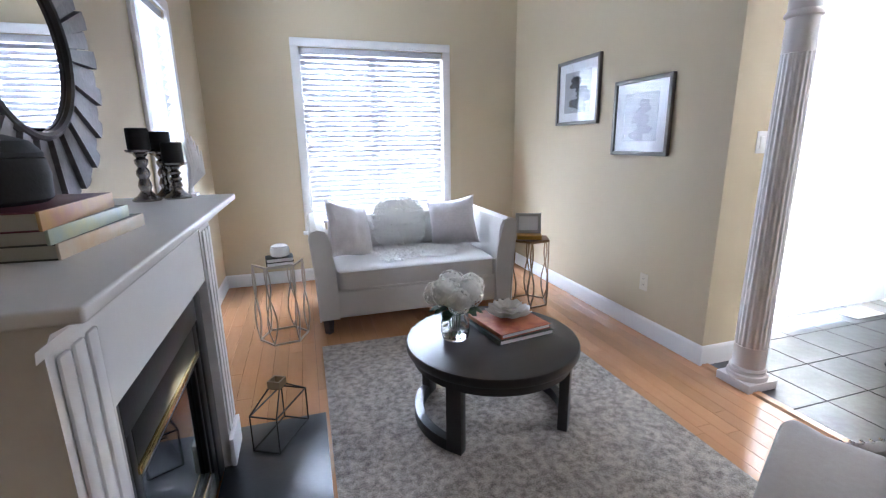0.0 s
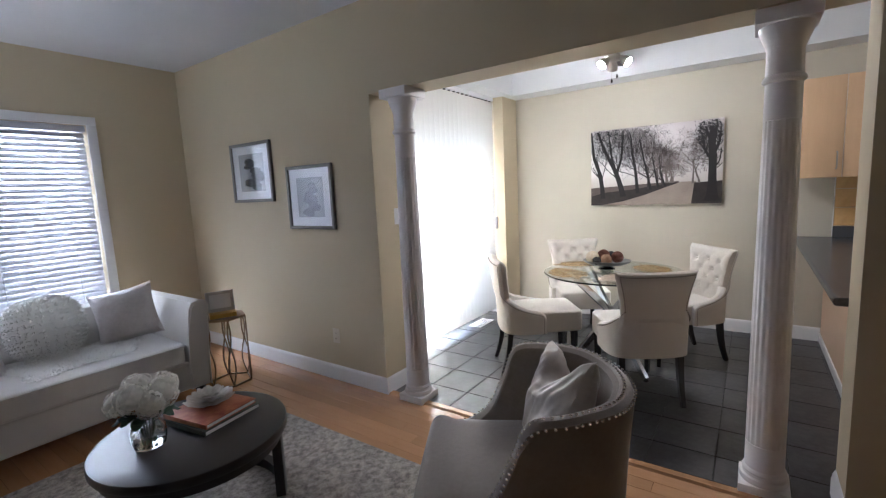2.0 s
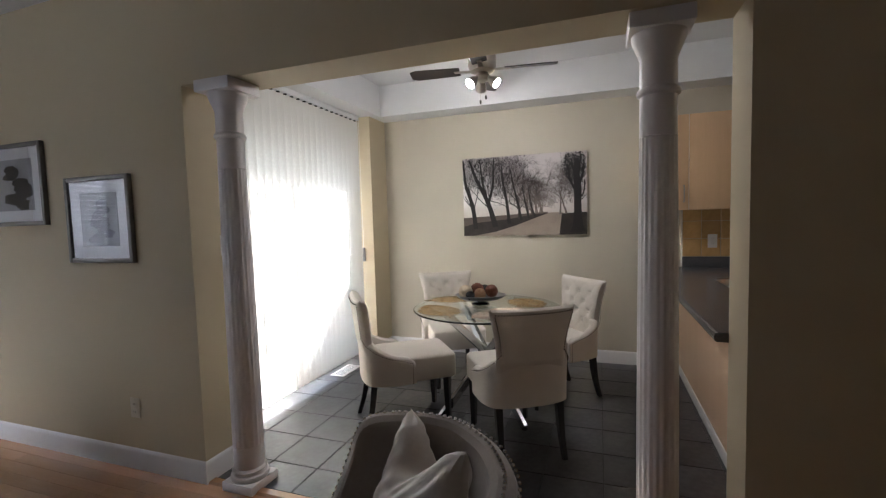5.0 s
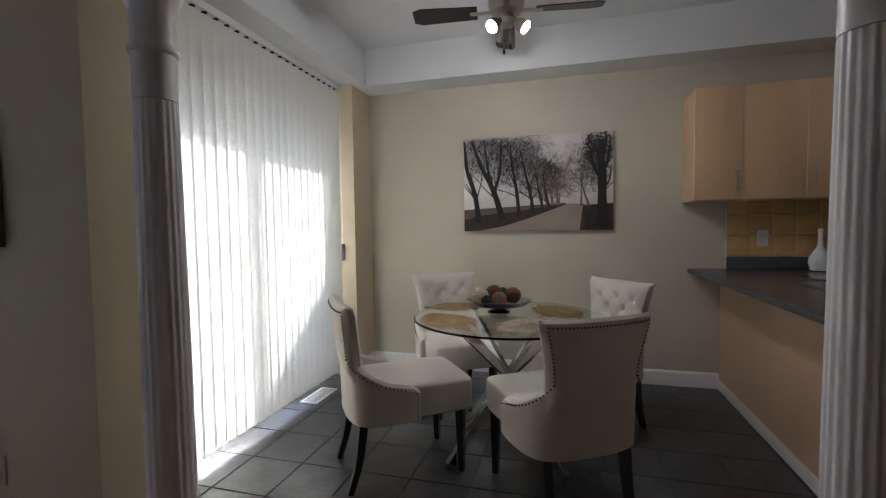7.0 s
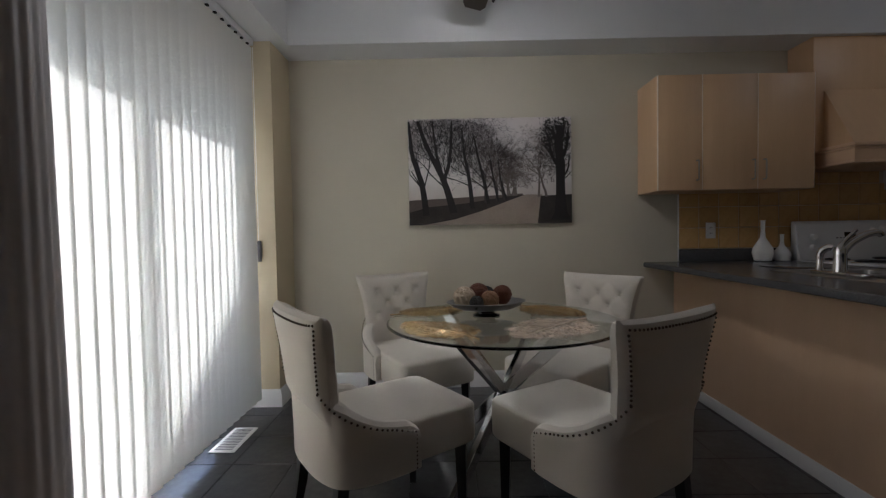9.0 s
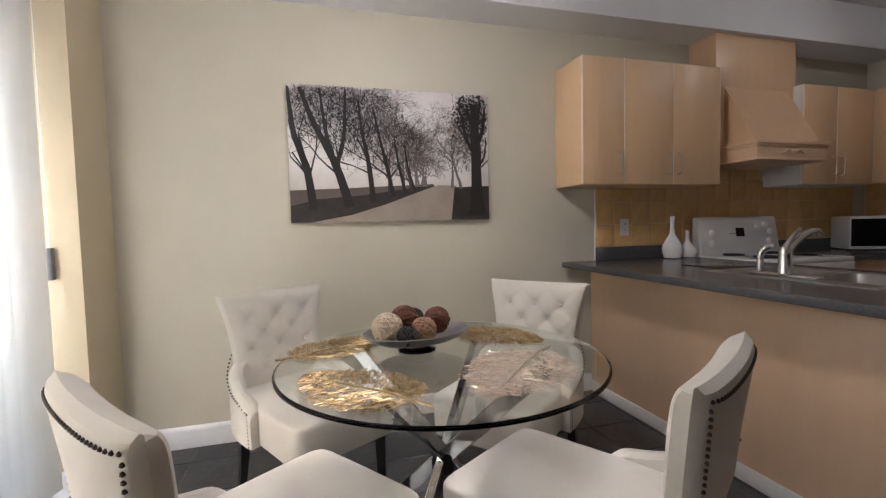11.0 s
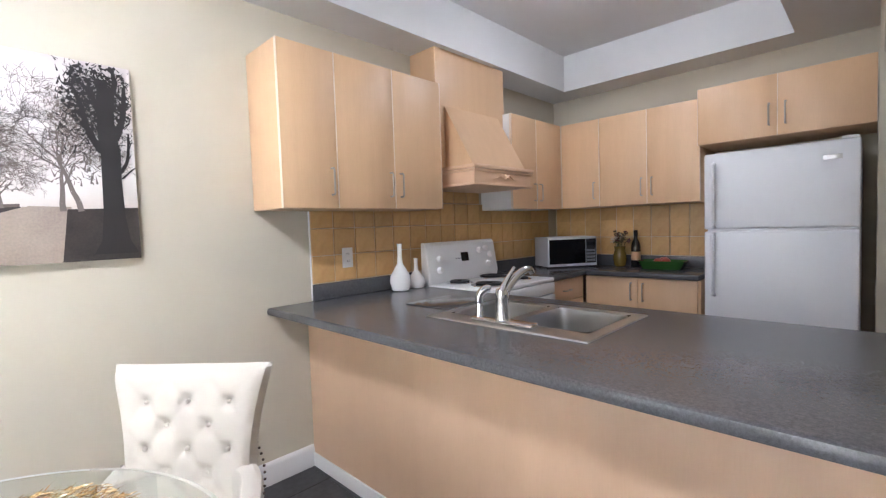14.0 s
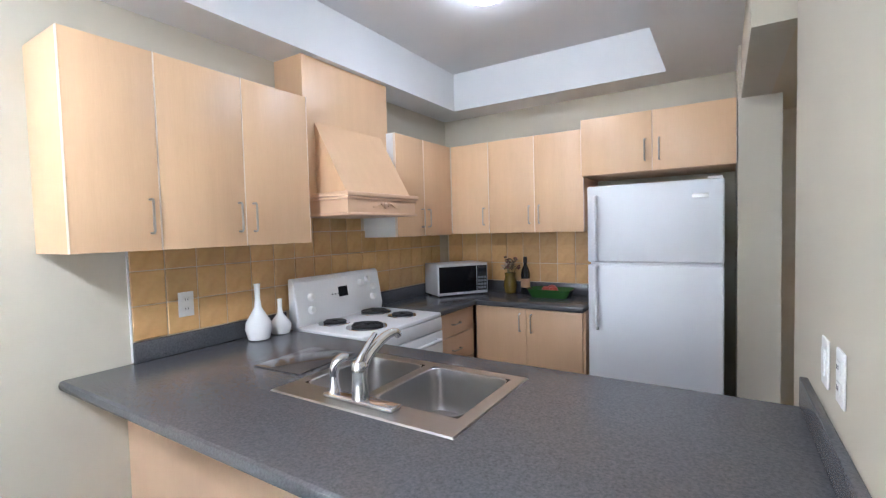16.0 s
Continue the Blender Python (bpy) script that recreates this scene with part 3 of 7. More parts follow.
# ---- living room things ----
def fuzz(bm, points, length, rnd, width=0.004):
    """Short tapering tufts of pile at (place, normal)."""
    for p, nrm in points:
        d = (Vector(nrm) + 0.9 * Vector((rnd.uniform(-1, 1), rnd.uniform(-1, 1), rnd.uniform(-1, 1)))).normalized()
        s = d.orthogonal().normalized() * width
        L = length * rnd.uniform(0.6, 1.2)
        a, b, c = bm.verts.new(Vector(p) - s), bm.verts.new(Vector(p) + s), bm.verts.new(Vector(p) + d * L)
        bm.faces.new((a, b, c))


def sofa():
    t = thing("sofa", "ivory linen loveseat with track arms and black legs", "sofa", pose(0.82, 3.50, 0) @ Matrix.Diagonal((0.97, 1, 1, 1)))
    part("base", cube(-0.73, 0.73, -0.42, 0.43, 0.11, 0.31, 0.02, 3), M_linen_sofa, t)
    for s in (-1, 1):
        bm = bmesh.new()
        prof = [(0.60, 0.11), (0.735, 0.11), (0.745, 0.40), (0.765, 0.64), (0.772, 0.70), (0.755, 0.735), (0.715, 0.748), (0.665, 0.735), (0.640, 0.69), (0.612, 0.50), (0.60, 0.30)]
        prism(bm, [(s * a, b) for a, b in prof], "y", -0.44, 0.43)
        bmesh.ops.bevel(bm, geom=[e for e in bm.edges if abs(e.verts[0].co.y - e.verts[1].co.y) < 1e-5], offset=0.014, segments=2, affect="EDGES")
        part("armrest", bm, M_linen_sofa, t)
        bm = bmesh.new()
        tube(bm, [(s * a, -0.443, b) for a, b in prof[1:9]], 0.0045, 6)
        part("piping", bm, M_linen_sofa, t)
    bm = bmesh.new()
    superbox(bm, (0, 0.335, 0.47), (0.61, 0.095, 0.26), 0.22, 40, 20)
    part("backrest", bm, M_linen_sofa, t)
    bm = bmesh.new()
    superbox(bm, (0, -0.08, 0.385), (0.600, 0.365, 0.075), 0.16, 48, 18, crown=0.18)
    part("seat_cushion", bm, M_linen_sofa, t)
    bm = bmesh.new()
    tube(bm, [(-0.585, -0.443, 0.445), (0.585, -0.443, 0.445)], 0.005, 6)
    tube(bm, [(-0.585, -0.443, 0.325), (0.585, -0.443, 0.325)], 0.005, 6)
    part("cushion_piping", bm, M_linen_sofa, t)
    for x in (-0.68, 0.68):
        for y in (-0.385, 0.385):
            bm = bmesh.new()
            tube(bm, [(x, y, 0.0), (x, y, 0.112)], [0.030, 0.040], square=True)
            part("leg", bm, M_espresso, t)
    return t


sofa()


def satin_pillow(m, w, seed, label, material):
    bm = bmesh.new()
    pillow(bm, w, w, 0.17, seed)
    ob = part("throw_pillow", bm, material)
    ob.matrix_world = m
    return tagged(ob, label, "pillow", "cushions on the sofa")


M_pearl = mat("pearl_satin", (0.66, 0.62, 0.61), 0.35, color2=(0.50, 0.46, 0.46), scale=7, fine=50, bump=0.35, bump_scale=12, sheen=0.2)
satin_pillow(pose(0.375, 3.46, 0.665, -22, 14, 40), 0.44, 1, "pearl grey satin cushion leaning in the sofa corner", M_pearl)
satin_pillow(pose(1.225, 3.55, 0.655, -22, -10, -26), 0.405, 5, "pearl grey satin cushion leaning against the sofa arm", M_pearl)


def fur_round():
    bm = bmesh.new()
    rnd = random.Random(3)
    superbox(bm, (0, 0, 0), (0.215, 0.075, 0.20), 0.75, 36, 20, wobble=0.006)
    bm.normal_update()
    pts = []
    for f in list(bm.faces):
        for _ in range(12):
            ws = [rnd.random() for _ in f.verts]
            tot = sum(ws)
            pts.append((sum((v.co * w for v, w in zip(f.verts, ws)), Vector()) / tot, f.calc_center_median().normalized()))
    fuzz(bm, pts, 0.024, rnd, 0.0028)
    ob = part("fur_cushion", bm, M_fur)
    ob.matrix_world = pose(0.80, 3.68, 0.655, -16, 0, 0)
    return tagged(ob, "round fluffy white faux-fur cushion on the sofa", "pillow", "cushions on the sofa")


fur_round()


def fur_throw():
    bm = bmesh.new()
    rnd = random.Random(8)
    n = 30
    g = []
    pts = []
    for j in range(n + 1):
        row = []
        for i in range(n + 1):
            u, v = 2 * i / n - 1, 2 * j / n - 1
            k = 1 + 0.16 * math.sin(5 * math.atan2(v, u) + 1) * (abs(u) + abs(v)) / 2
            x, y = 0.32 * u * k * (1 - 0.2 * v * v), 0.19 * v * k
            z = 0.475 + 0.022 * (1 - u * u) * (1 - v * v) + 0.008 * noise.noise(Vector((x * 14, y * 14, 0)))
            row.append(bm.verts.new((x, y, z)))
            if rnd.random() < 0.95:
                for _ in range(5):
                    pts.append(((x + rnd.uniform(-0.012, 0.012), y + rnd.uniform(-0.008, 0.008), z), (u * 0.4, v * 0.4 - 0.2, 0.6)))
        g.append(row)
    for j in range(n):
        for i in range(n):
            bm.faces.new((g[j][i], g[j][i + 1], g[j + 1][i + 1], g[j + 1][i]))
    fuzz(bm, pts, 0.026, rnd, 0.0028)
    ob = part("fur_throw", bm, M_fur)
    ob.matrix_world = pose(0.88, 3.38, -0.002, 0, 0, 5)
    return tagged(ob, "white faux-fur throw laid on the sofa seat", "throw")


fur_throw()


def side_table(x, y, label, metal):
    t = thing("side_table", label, "side table", pose(x, y, 0, 0, 0, 8), "hexagonal side tables")
    R, H = 0.158, 0.545
    hexa = [(R * math.cos(radians(60 * k)), R * math.sin(radians(60 * k))) for k in range(6)]
    bm = bmesh.new()
    prism(bm, [(1.03 * a, 1.03 * b) for a, b in hexa], "z", H - 0.006, H)
    part("tabletop", bm, M_mirror if metal is M_nickel2 else metal, t, "mirrored hexagonal top")
    for z, name in ((H - 0.012, "top_ring"), (0.006, "base_ring")):
        bm = bmesh.new()
        tube(bm, [(a, b, z) for a, b in hexa], 0.0085, closed=True, square=True)
        part(name, bm, metal, t)
    for k in range(6):
        a, b = Vector((*hexa[k], 0)), Vector((*hexa[(k + 1) % 6], 0))
        tang = (b - a).normalized()
        for s in (1, -1):
            pts = []
            for j in range(17):
                f = j / 16
                w = 0.020 * math.sin(f * math.pi * 2.0) * s + 0.012 * s * math.sin(f * math.pi)
                p = a + tang * w
                pts.append((p.x, p.y, 0.012 + f * (H - 0.026)))
            bm = bmesh.new()
            tube(bm, pts, 0.0058, square=True)
            part("wire_leg", bm, metal, t)
    return t


M_nickel2 = mat("aged_nickel", (0.48, 0.43, 0.38), 0.3, metal=1.0, scale=20, amount=0.4, bump=0.02)
M_bronze = mat("antique_bronze", (0.30, 0.20, 0.12), 0.35, metal=1.0, scale=20, amount=0.6, bump=0.04)
side_table(-0.138, 3.165, "mirrored hexagonal side table on wavy nickel wire legs", M_nickel2)
side_table(1.77, 3.22, "hexagonal side table on wavy bronze wire legs", M_bronze)

t = thing("candle_jar", "white ceramic candle jar with a lid", "candle", pose(-0.118, 3.17, 0.574))
bm = bmesh.new()
lathe(bm, [(0.046, 0.0), (0.060, 0.008), (0.062, 0.045), (0.058, 0.060), (0.052, 0.062)], 24)
part("jar", bm, M_ceramic, t)
bm = bmesh.new()
lathe(bm, [(0.052, 0.062), (0.054, 0.070), (0.034, 0.080), (0.008, 0.084)], 24)
part("lid", bm, M_ceramic, t)


def book(name_m, w, d, h, cover, label, pages=None, spine=None):
    t = thing("book", label, "book", name_m, "")
    part("page_block", cube(-w / 2 + 0.004, w / 2 - 0.005, -d / 2 + 0.005, d / 2 - 0.005, 0.003, h - 0.003), pages or M_paper, t)
    part("cover", cube(-w / 2, w / 2, -d / 2, d / 2, h - 0.003, h, 0.001), cover, t)
    part("back_cover", cube(-w / 2, w / 2, -d / 2, d / 2, 0.0, 0.003, 0.001), cover, t)
    part("spine", cube(-w / 2 - 0.003, -w / 2 + 0.003, -d / 2, d / 2, 0.0, h, 0.001), spine or cover, t)
    return t


book(pose(-0.123, 3.165, 0.545, 0, 0, 6), 0.17, 0.12, 0.028, M_darkblack, "black covered book on the mirrored side table")
M_goldbox = mat("gold_lacquer", (0.62, 0.38, 0.08), 0.3, metal=0.5, scale=9, amount=0.6, bump=0.03)
tagged(part("gold_box", cube(-0.095, 0.095, -0.075, 0.075, 0, 0.034, 0.003), M_goldbox), "flat gold lacquered box on the bronze side table", "box").matrix_world = pose(1.755, 3.215, 0.545, 0, 0, -24)

t = thing("photo_frame", "silver standing photo frame on the gold box", "photo frame", pose(1.755, 3.23, 0.580, 0, 0, -24) @ pose(0, 0, 0, -12))
bm = bmesh.new()
for a, b, c, d in ((-0.10, -0.075, 0, 0.16), (0.075, 0.10, 0, 0.16), (-0.075, 0.075, 0, 0.025), (-0.075, 0.075, 0.135, 0.16)):
    box(bm, a, b, -0.008, 0.008, c, d, 0.002)
part("frame", bm, M_steel, t)
part("picture", cube(-0.075, 0.075, -0.002, 0.004, 0.025, 0.135), M_paper, t, "pale picture")
part("easel_leg", cube(-0.015, 0.015, 0.008, 0.012, 0.0, 0.11), M_darkblack, t)

# coffee table
t = thing("coffee_table", "round espresso-stained coffee table with curved base rails", "coffee table", pose(0.865, 1.895, 0.012))
bm = bmesh.new()
lathe(bm, [(0.385, 0.345), (0.400, 0.348), (0.404, 0.356), (0.404, 0.380), (0.400, 0.388), (0.388, 0.390)], 72)
part("tabletop", bm, M_espresso, t)
bm = bmesh.new()
lathe(bm, [(0.355, 0.300), (0.375, 0.300), (0.375, 0.345), (0.30, 0.346)], 64)
part("apron", bm, M_espresso, t)
for mid in (178, 2):
    for k in (-44, 44):
        a = radians(mid + k)
        ob = part("leg", cube(-0.022, 0.022, -0.036, 0.036, 0.0, 0.305, 0.003), M_espresso, t)
        ob.matrix_local = pose(0.352 * math.cos(a), 0.352 * math.sin(a), 0, 0, 0, mid + k)
    bm = bmesh.new()
    rows = []
    for k in range(17):
        a = radians(mid - 42 + 84 * k / 16)
        rows.append([bm.verts.new((r * math.cos(a), r * math.sin(a), z)) for r, z in ((0.332, 0.0), (0.374, 0.0), (0.374, 0.052), (0.332, 0.052))])
    for a, b in zip(rows, rows[1:]):
        for k in range(4):
            bm.faces.new((a[k], a[(k + 1) % 4], b[(k + 1) % 4], b[k]))
    bm.faces.new(rows[0])
    bm.faces.new(rows[-1])
    part("base_rail", bm, M_espresso, t)
TT = 0.402

M_redcover = mat("red_photo_cover", (0.26, 0.035, 0.022), 0.35, color2=(0.58, 0.22, 0.10), scale=14, fine=30, bump=0.02)
M_darkcover = mat("dark_green_cover", (0.05, 0.06, 0.05), 0.4, scale=9, bump=0.02)
book(pose(0.985, 1.96, TT, 0, 0, 8), 0.30, 0.32, 0.024, M_darkcover, "dark covered coffee-table book under a red one")
book(pose(0.985, 1.965, TT + 0.024, 0, 0, 10), 0.28, 0.30, 0.022, M_redcover, "red and orange coffee-table book")

t = thing("petal_dish", "scalloped pale ceramic petal dish on the books", "dish", pose(1.0, 2.0, TT + 0.046))
M_shell = mat("pale_glaze", (0.80, 0.76, 0.69), 0.3, color2=(0.60, 0.55, 0.48), scale=30, fine=90, bump=0.3, bump_scale=40)
for layer, (r, z) in enumerate(((0.105, 0.0), (0.085, 0.016), (0.062, 0.032))):
    bm = bmesh.new()
    rows = []
    for j in range(6):
        f = j / 5
        row = []
        for i in range(60):
            a = 2 * math.pi * i / 60
            wv = 0.5 + 0.5 * math.cos(9 * a + layer)
            rr = r * (0.25 + 0.75 * f) * (1 + 0.13 * f * wv)
            row.append(bm.verts.new((rr * math.cos(a), rr * math.sin(a), z + 0.004 + 0.022 * f * f + 0.012 * f * wv)))
        rows.append(row)
    for a, b in zip(rows, rows[1:]):
        for i in range(60):
            bm.faces.new((a[i], a[(i + 1) % 60], b[(i + 1) % 60], b[i]))
    bm.faces.new(rows[0])
    bmesh.ops.solidify(bm, geom=bm.faces, thickness=0.004)
    part("petal_ring", bm, M_shell, t)


def hydrangeas():
    t = thing("flower_vase", "clear glass vase of white hydrangeas", "vase of flowers", pose(0.695, 1.93, TT))
    bm = bmesh.new()
    lathe(bm, [(0.045, 0.0), (0.060, 0.006), (0.069, 0.045), (0.066, 0.085), (0.048, 0.125), (0.043, 0.140), (0.050, 0.155), (0.047, 0.155), (0.040, 0.140), (0.045, 0.124), (0.061, 0.084), (0.064, 0.046), (0.056, 0.016), (0.01, 0.014)], 32)
    part("vase", bm, M_glass, t)
    bm = bmesh.new()
    lathe(bm, [(0.01, 0.015), (0.055, 0.017), (0.062, 0.045), (0.0605, 0.062), (0.01, 0.063)], 28)
    part("water", bm, glass("water", (1, 1, 1), 0, 1.33), t)
    rnd = random.Random(11)
    M_petal = translucent("white_petal", (0.90, 0.88, 0.82), 0.4)
    M_leaf = mat("dark_leaf", (0.035, 0.075, 0.03), 0.5, scale=20, amount=1, bump=0.2)
    heads = [(-0.05, -0.02, 0.240, 0.064), (0.055, -0.03, 0.228, 0.068), (0.0, 0.05, 0.252, 0.064), (0.092, 0.03, 0.238, 0.058), (-0.078, 0.045, 0.215, 0.054), (0.0, -0.06, 0.205, 0.058)]
    bm = bmesh.new()
    for x, y, z, r in heads:
        tube(bm, [Vector(p) for p in ((x * 0.2, y * 0.2, 0.02), (x * 0.35, y * 0.35, 0.12), (x, y, z - 0.02))], 0.0025, 6)
    part("stem", bm, M_leaf, t)
    for x, y, z, r in heads:
        bm = bmesh.new()
        ball(bm, (x, y, z), r * 0.72, 12, 8)
        for k in range(95):
            f = (k + 0.5) / 95
            ph, th = math.acos(1 - 1.85 * f), k * 2.39996
            nrm = Vector((math.sin(ph) * math.cos(th), math.sin(ph) * math.sin(th), math.cos(ph)))
            c = Vector((x, y, z)) + nrm * r * rnd.uniform(0.86, 1.08)
            s = nrm.orthogonal().normalized()
            u = nrm.cross(s)
            spin = rnd.uniform(0, 1.5)
            for q in range(4):
                a = spin + q * math.pi / 2
                d = math.cos(a) * s + math.sin(a) * u
                e = -math.sin(a) * s + math.cos(a) * u
                w = 0.0085
                bm.faces.new([bm.verts.new(p) for p in (c, c + d * w * 0.8 + e * w * 0.7 + nrm * 0.003, c + d * w * 1.7, c + d * w * 0.8 - e * w * 0.7 + nrm * 0.003)])
        part("flower_head", bm, M_petal, t)
    for k, (x, y, z, a) in enumerate(((-0.085, -0.04, 0.17, 200), (-0.07, -0.06, 0.15, 235), (0.06, -0.075, 0.16, 300), (-0.095, 0.02, 0.16, 170), (0.10, -0.04, 0.155, 330))):
        bm = bmesh.new()
        rows = []
        for j in range(7):
            f = j / 6
            w = 0.026 * math.sin(math.pi * min(f * 0.95 + 0.04, 1)) ** 0.8
            rows.append([bm.verts.new((f * 0.075, s * w, -0.03 * f * f - abs(s) * 0.004 + 0.003 * math.sin(f * 20))) for s in (-1, 0, 1)])
        for p, q in zip(rows, rows[1:]):
            for i in range(2):
                bm.faces.new((p[i], p[i + 1], q[i + 1], q[i]))
        ob = part("leaf", bm, M_leaf, t)
        ob.matrix_local = pose(x * 0.5, y * 0.5, z + 0.01, 0, 0, a)
    return t


hydrangeas()

# rug
bm = bmesh.new()
RX0, RX1, RY0, RY1 = 0.10, 1.65, 0.50, 2.885
nx, ny = 60, 90
g = [[bm.verts.new((RX0 + (RX1 - RX0) * i / nx, RY0 + (RY1 - RY0) * j / ny, 0.011 + 0.0015 * noise.noise(Vector((i * 0.9, j * 0.9, 0))))) for i in range(nx + 1)] for j in range(ny + 1)]
for j in range(ny):
    for i in range(nx):
        bm.faces.new((g[j][i], g[j][i + 1], g[j + 1][i + 1], g[j + 1][i]))
rim = [e for e in bm.edges if e.is_boundary]
ex = bmesh.ops.extrude_edge_only(bm, edges=rim)
for v in ex["geom"]:
    if isinstance(v, bmesh.types.BMVert):
        v.co.z = 0.0
tagged(part("area_rug", bm, M_rug), "distressed grey and taupe area rug under the coffee table", "rug")


chair_m = pose(1.615, 0.185, 0.0, 0, 0, 28.6) @ Matrix.Diagonal((1.08, 1.07, 0.925, 1))


def armchair():
    t = thing("armchair", "taupe velvet barrel armchair trimmed with silver nailheads", "armchair", chair_m)
    half = [(-0.272, 0.66, 0.385), (-0.282, 0.55, 0.42), (-0.286, 0.46, 0.50), (-0.288, 0.395, 0.66), (-0.288, 0.345, 0.785), (-0.272, 0.235, 0.805), (-0.205, 0.112, 0.805), (-0.10, 0.052, 0.80)]
    line = smooth_line(half + [(0.0, 0.038, 0.80)] + [(-x, y, z) for x, y, z in reversed(half)], 81)
    plan, tops = [(p.x, p.y) for p in line], [p.z for p in line]
    lean = [0.02] * len(line)
    bm = bmesh.new()
    shell(bm, plan, tops, 0.16, 0.075, lean, 9)
    part("backrest", bm, M_taupe, t)
    bm = bmesh.new()
    superbox(bm, (0, 0.36, 0.25), (0.275, 0.33, 0.10), 0.14, 40, 14)
    part("seat_base", bm, M_taupe, t)
    bm = bmesh.new()
    superbox(bm, (0, 0.40, 0.385), (0.252, 0.315, 0.062), 0.2, 44, 16, crown=0.16)
    for k, v in enumerate(bm.verts):
        if v.co.y > 0.60:
            v.co.x *= 1 + 0.22 * min((v.co.y - 0.60) / 0.08, 1)
    part("seat_cushion", bm, M_taupe, t)
    for off, drop, nm in ((0.046, 0.016, "outer"), (0.004, -0.002, "inner")):
        bm = bmesh.new()
        last = None
        for i in range(1, len(line) - 1):
            d = Vector((plan[i + 1][0] - plan[i - 1][0], plan[i + 1][1] - plan[i - 1][1])).normalized()
            out = Vector((d.y, -d.x))
            le = 0.02 * ((tops[i] - 0.0375 - 0.16) / 0.5) ** 2
            for f in (0, 0.33, 0.66):
                q = line[i].lerp(line[i + 1], f)
                p = Vector((q.x + out.x * (off + le - (0.008 if off > 0.02 else 0)), q.y + out.y * (off + le - (0.008 if off > 0.02 else 0)), q.z - drop))
                if last is None or (p - last).length > 0.0165:
                    bmesh.ops.create_icosphere(bm, subdivisions=1, radius=0.0058, matrix=Matrix.Translation(p))
                    last = p
        tagged(part("nailhead_trim", bm, M_chrome, t, "row of round silver nailheads"), kind="stuff")
    for x in (-0.24, 0.24):
        for y, k in ((0.10, -0.03), (0.62, 0.02)):
            bm = bmesh.new()
            tube(bm, [(x, y + k, 0.0), (x, y, 0.17)], [0.018, 0.030], square=True)
            part("leg", bm, M_blackleg, t)
    return t


armchair()
bm = bmesh.new()
pillow(bm, 0.46, 0.47, 0.19, 9, 48, 0.15)
for v in bm.verts:
    if v.co.z > 0.02:
        v.co.z -= 0.13 * math.exp(-(v.co.x / 0.085) ** 2) * (v.co.z / 0.22)
        v.co.x *= 1 - 0.10 * v.co.z / 0.22
    v.co.y += 0.016 * noise.noise(v.co * 9) + 0.009 * noise.noise(Vector((v.co.x * 34 + v.co.z * 16, v.co.z * 7, 3)))
tagged(part("throw_pillow", bm, M_satin), "crumpled champagne satin pillow on the taupe armchair", "pillow").matrix_world = chair_m @ pose(0.02, 0.215, 0.65, 20, 8, 12)

# framed prints on the wall
def print_frame(y0, y1, z0, z1, dark, label):
    t = thing("framed_print", label, "framed picture", None, "framed prints on the wall")
    x = LE
    w = 0.026
    for a, b, c, d in ((y0, y0 + w, z0, z1), (y1 - w, y1, z0, z1), (y0 + w, y1 - w, z0, z0 + w), (y0 + w, y1 - w, z1 - w, z1)):
        part("frame_bar", cube(x - 0.028, x - 0.001, a, b, c, d, 0.003), M_frame, t)
    part("mat_board", cube(x - 0.012, x - 0.002, y0 + w, y1 - w, z0 + w, z1 - w), M_paper, t)
    k = 0.085
    a, b, c, d = y0 + w + k, y1 - w - k, z0 + w + k * 0.8, z1 - w - k * 0.8
    part("print", cube(x - 0.0135, x - 0.0125, a, b, c, d), M_greyink2, t, "grey photographic print")
    rnd = random.Random(int(y0 * 100))
    bm = bmesh.new()
    for i in range(7):
        cy, cz = a + (b - a) * rnd.uniform(0.25, 0.75), c + (d - c) * (0.12 + 0.11 * i)
        ry, rz = (b - a) * rnd.uniform(0.14, 0.3), (d - c) * rnd.uniform(0.08, 0.14)
        pts = []
        for q in range(14):
            an = 2 * math.pi * q / 14
            k2 = rnd.uniform(0.75, 1.15)
            pts.append((min(max(cy + ry * k2 * math.cos(an), a), b), min(max(cz + rz * k2 * math.sin(an), c), d)))
        prism(bm, pts, "x", x - 0.0141 - 0.0002 * i, x - 0.0136 - 0.0002 * i)
    part("print_motif", bm, M_ink if dark else M_greyink, t, "dark blurred shapes")
    p = part("pane", cube(x - 0.020, x - 0.0185, y0 + w, y1 - w, z0 + w, z1 - w), M_pane, t)
    p.visible_shadow = False
    return t


M_greyink2 = mat("pale_print_ink", (0.45, 0.45, 0.46), 0.7, scale=14, amount=1.5, bump=0)
print_frame(3.045, 3.62, 1.42, 1.922, True, "dark black-and-white print in a pewter frame")
print_frame(2.335, 2.86, 1.195, 1.685, False, "pale grey print in a pewter frame")


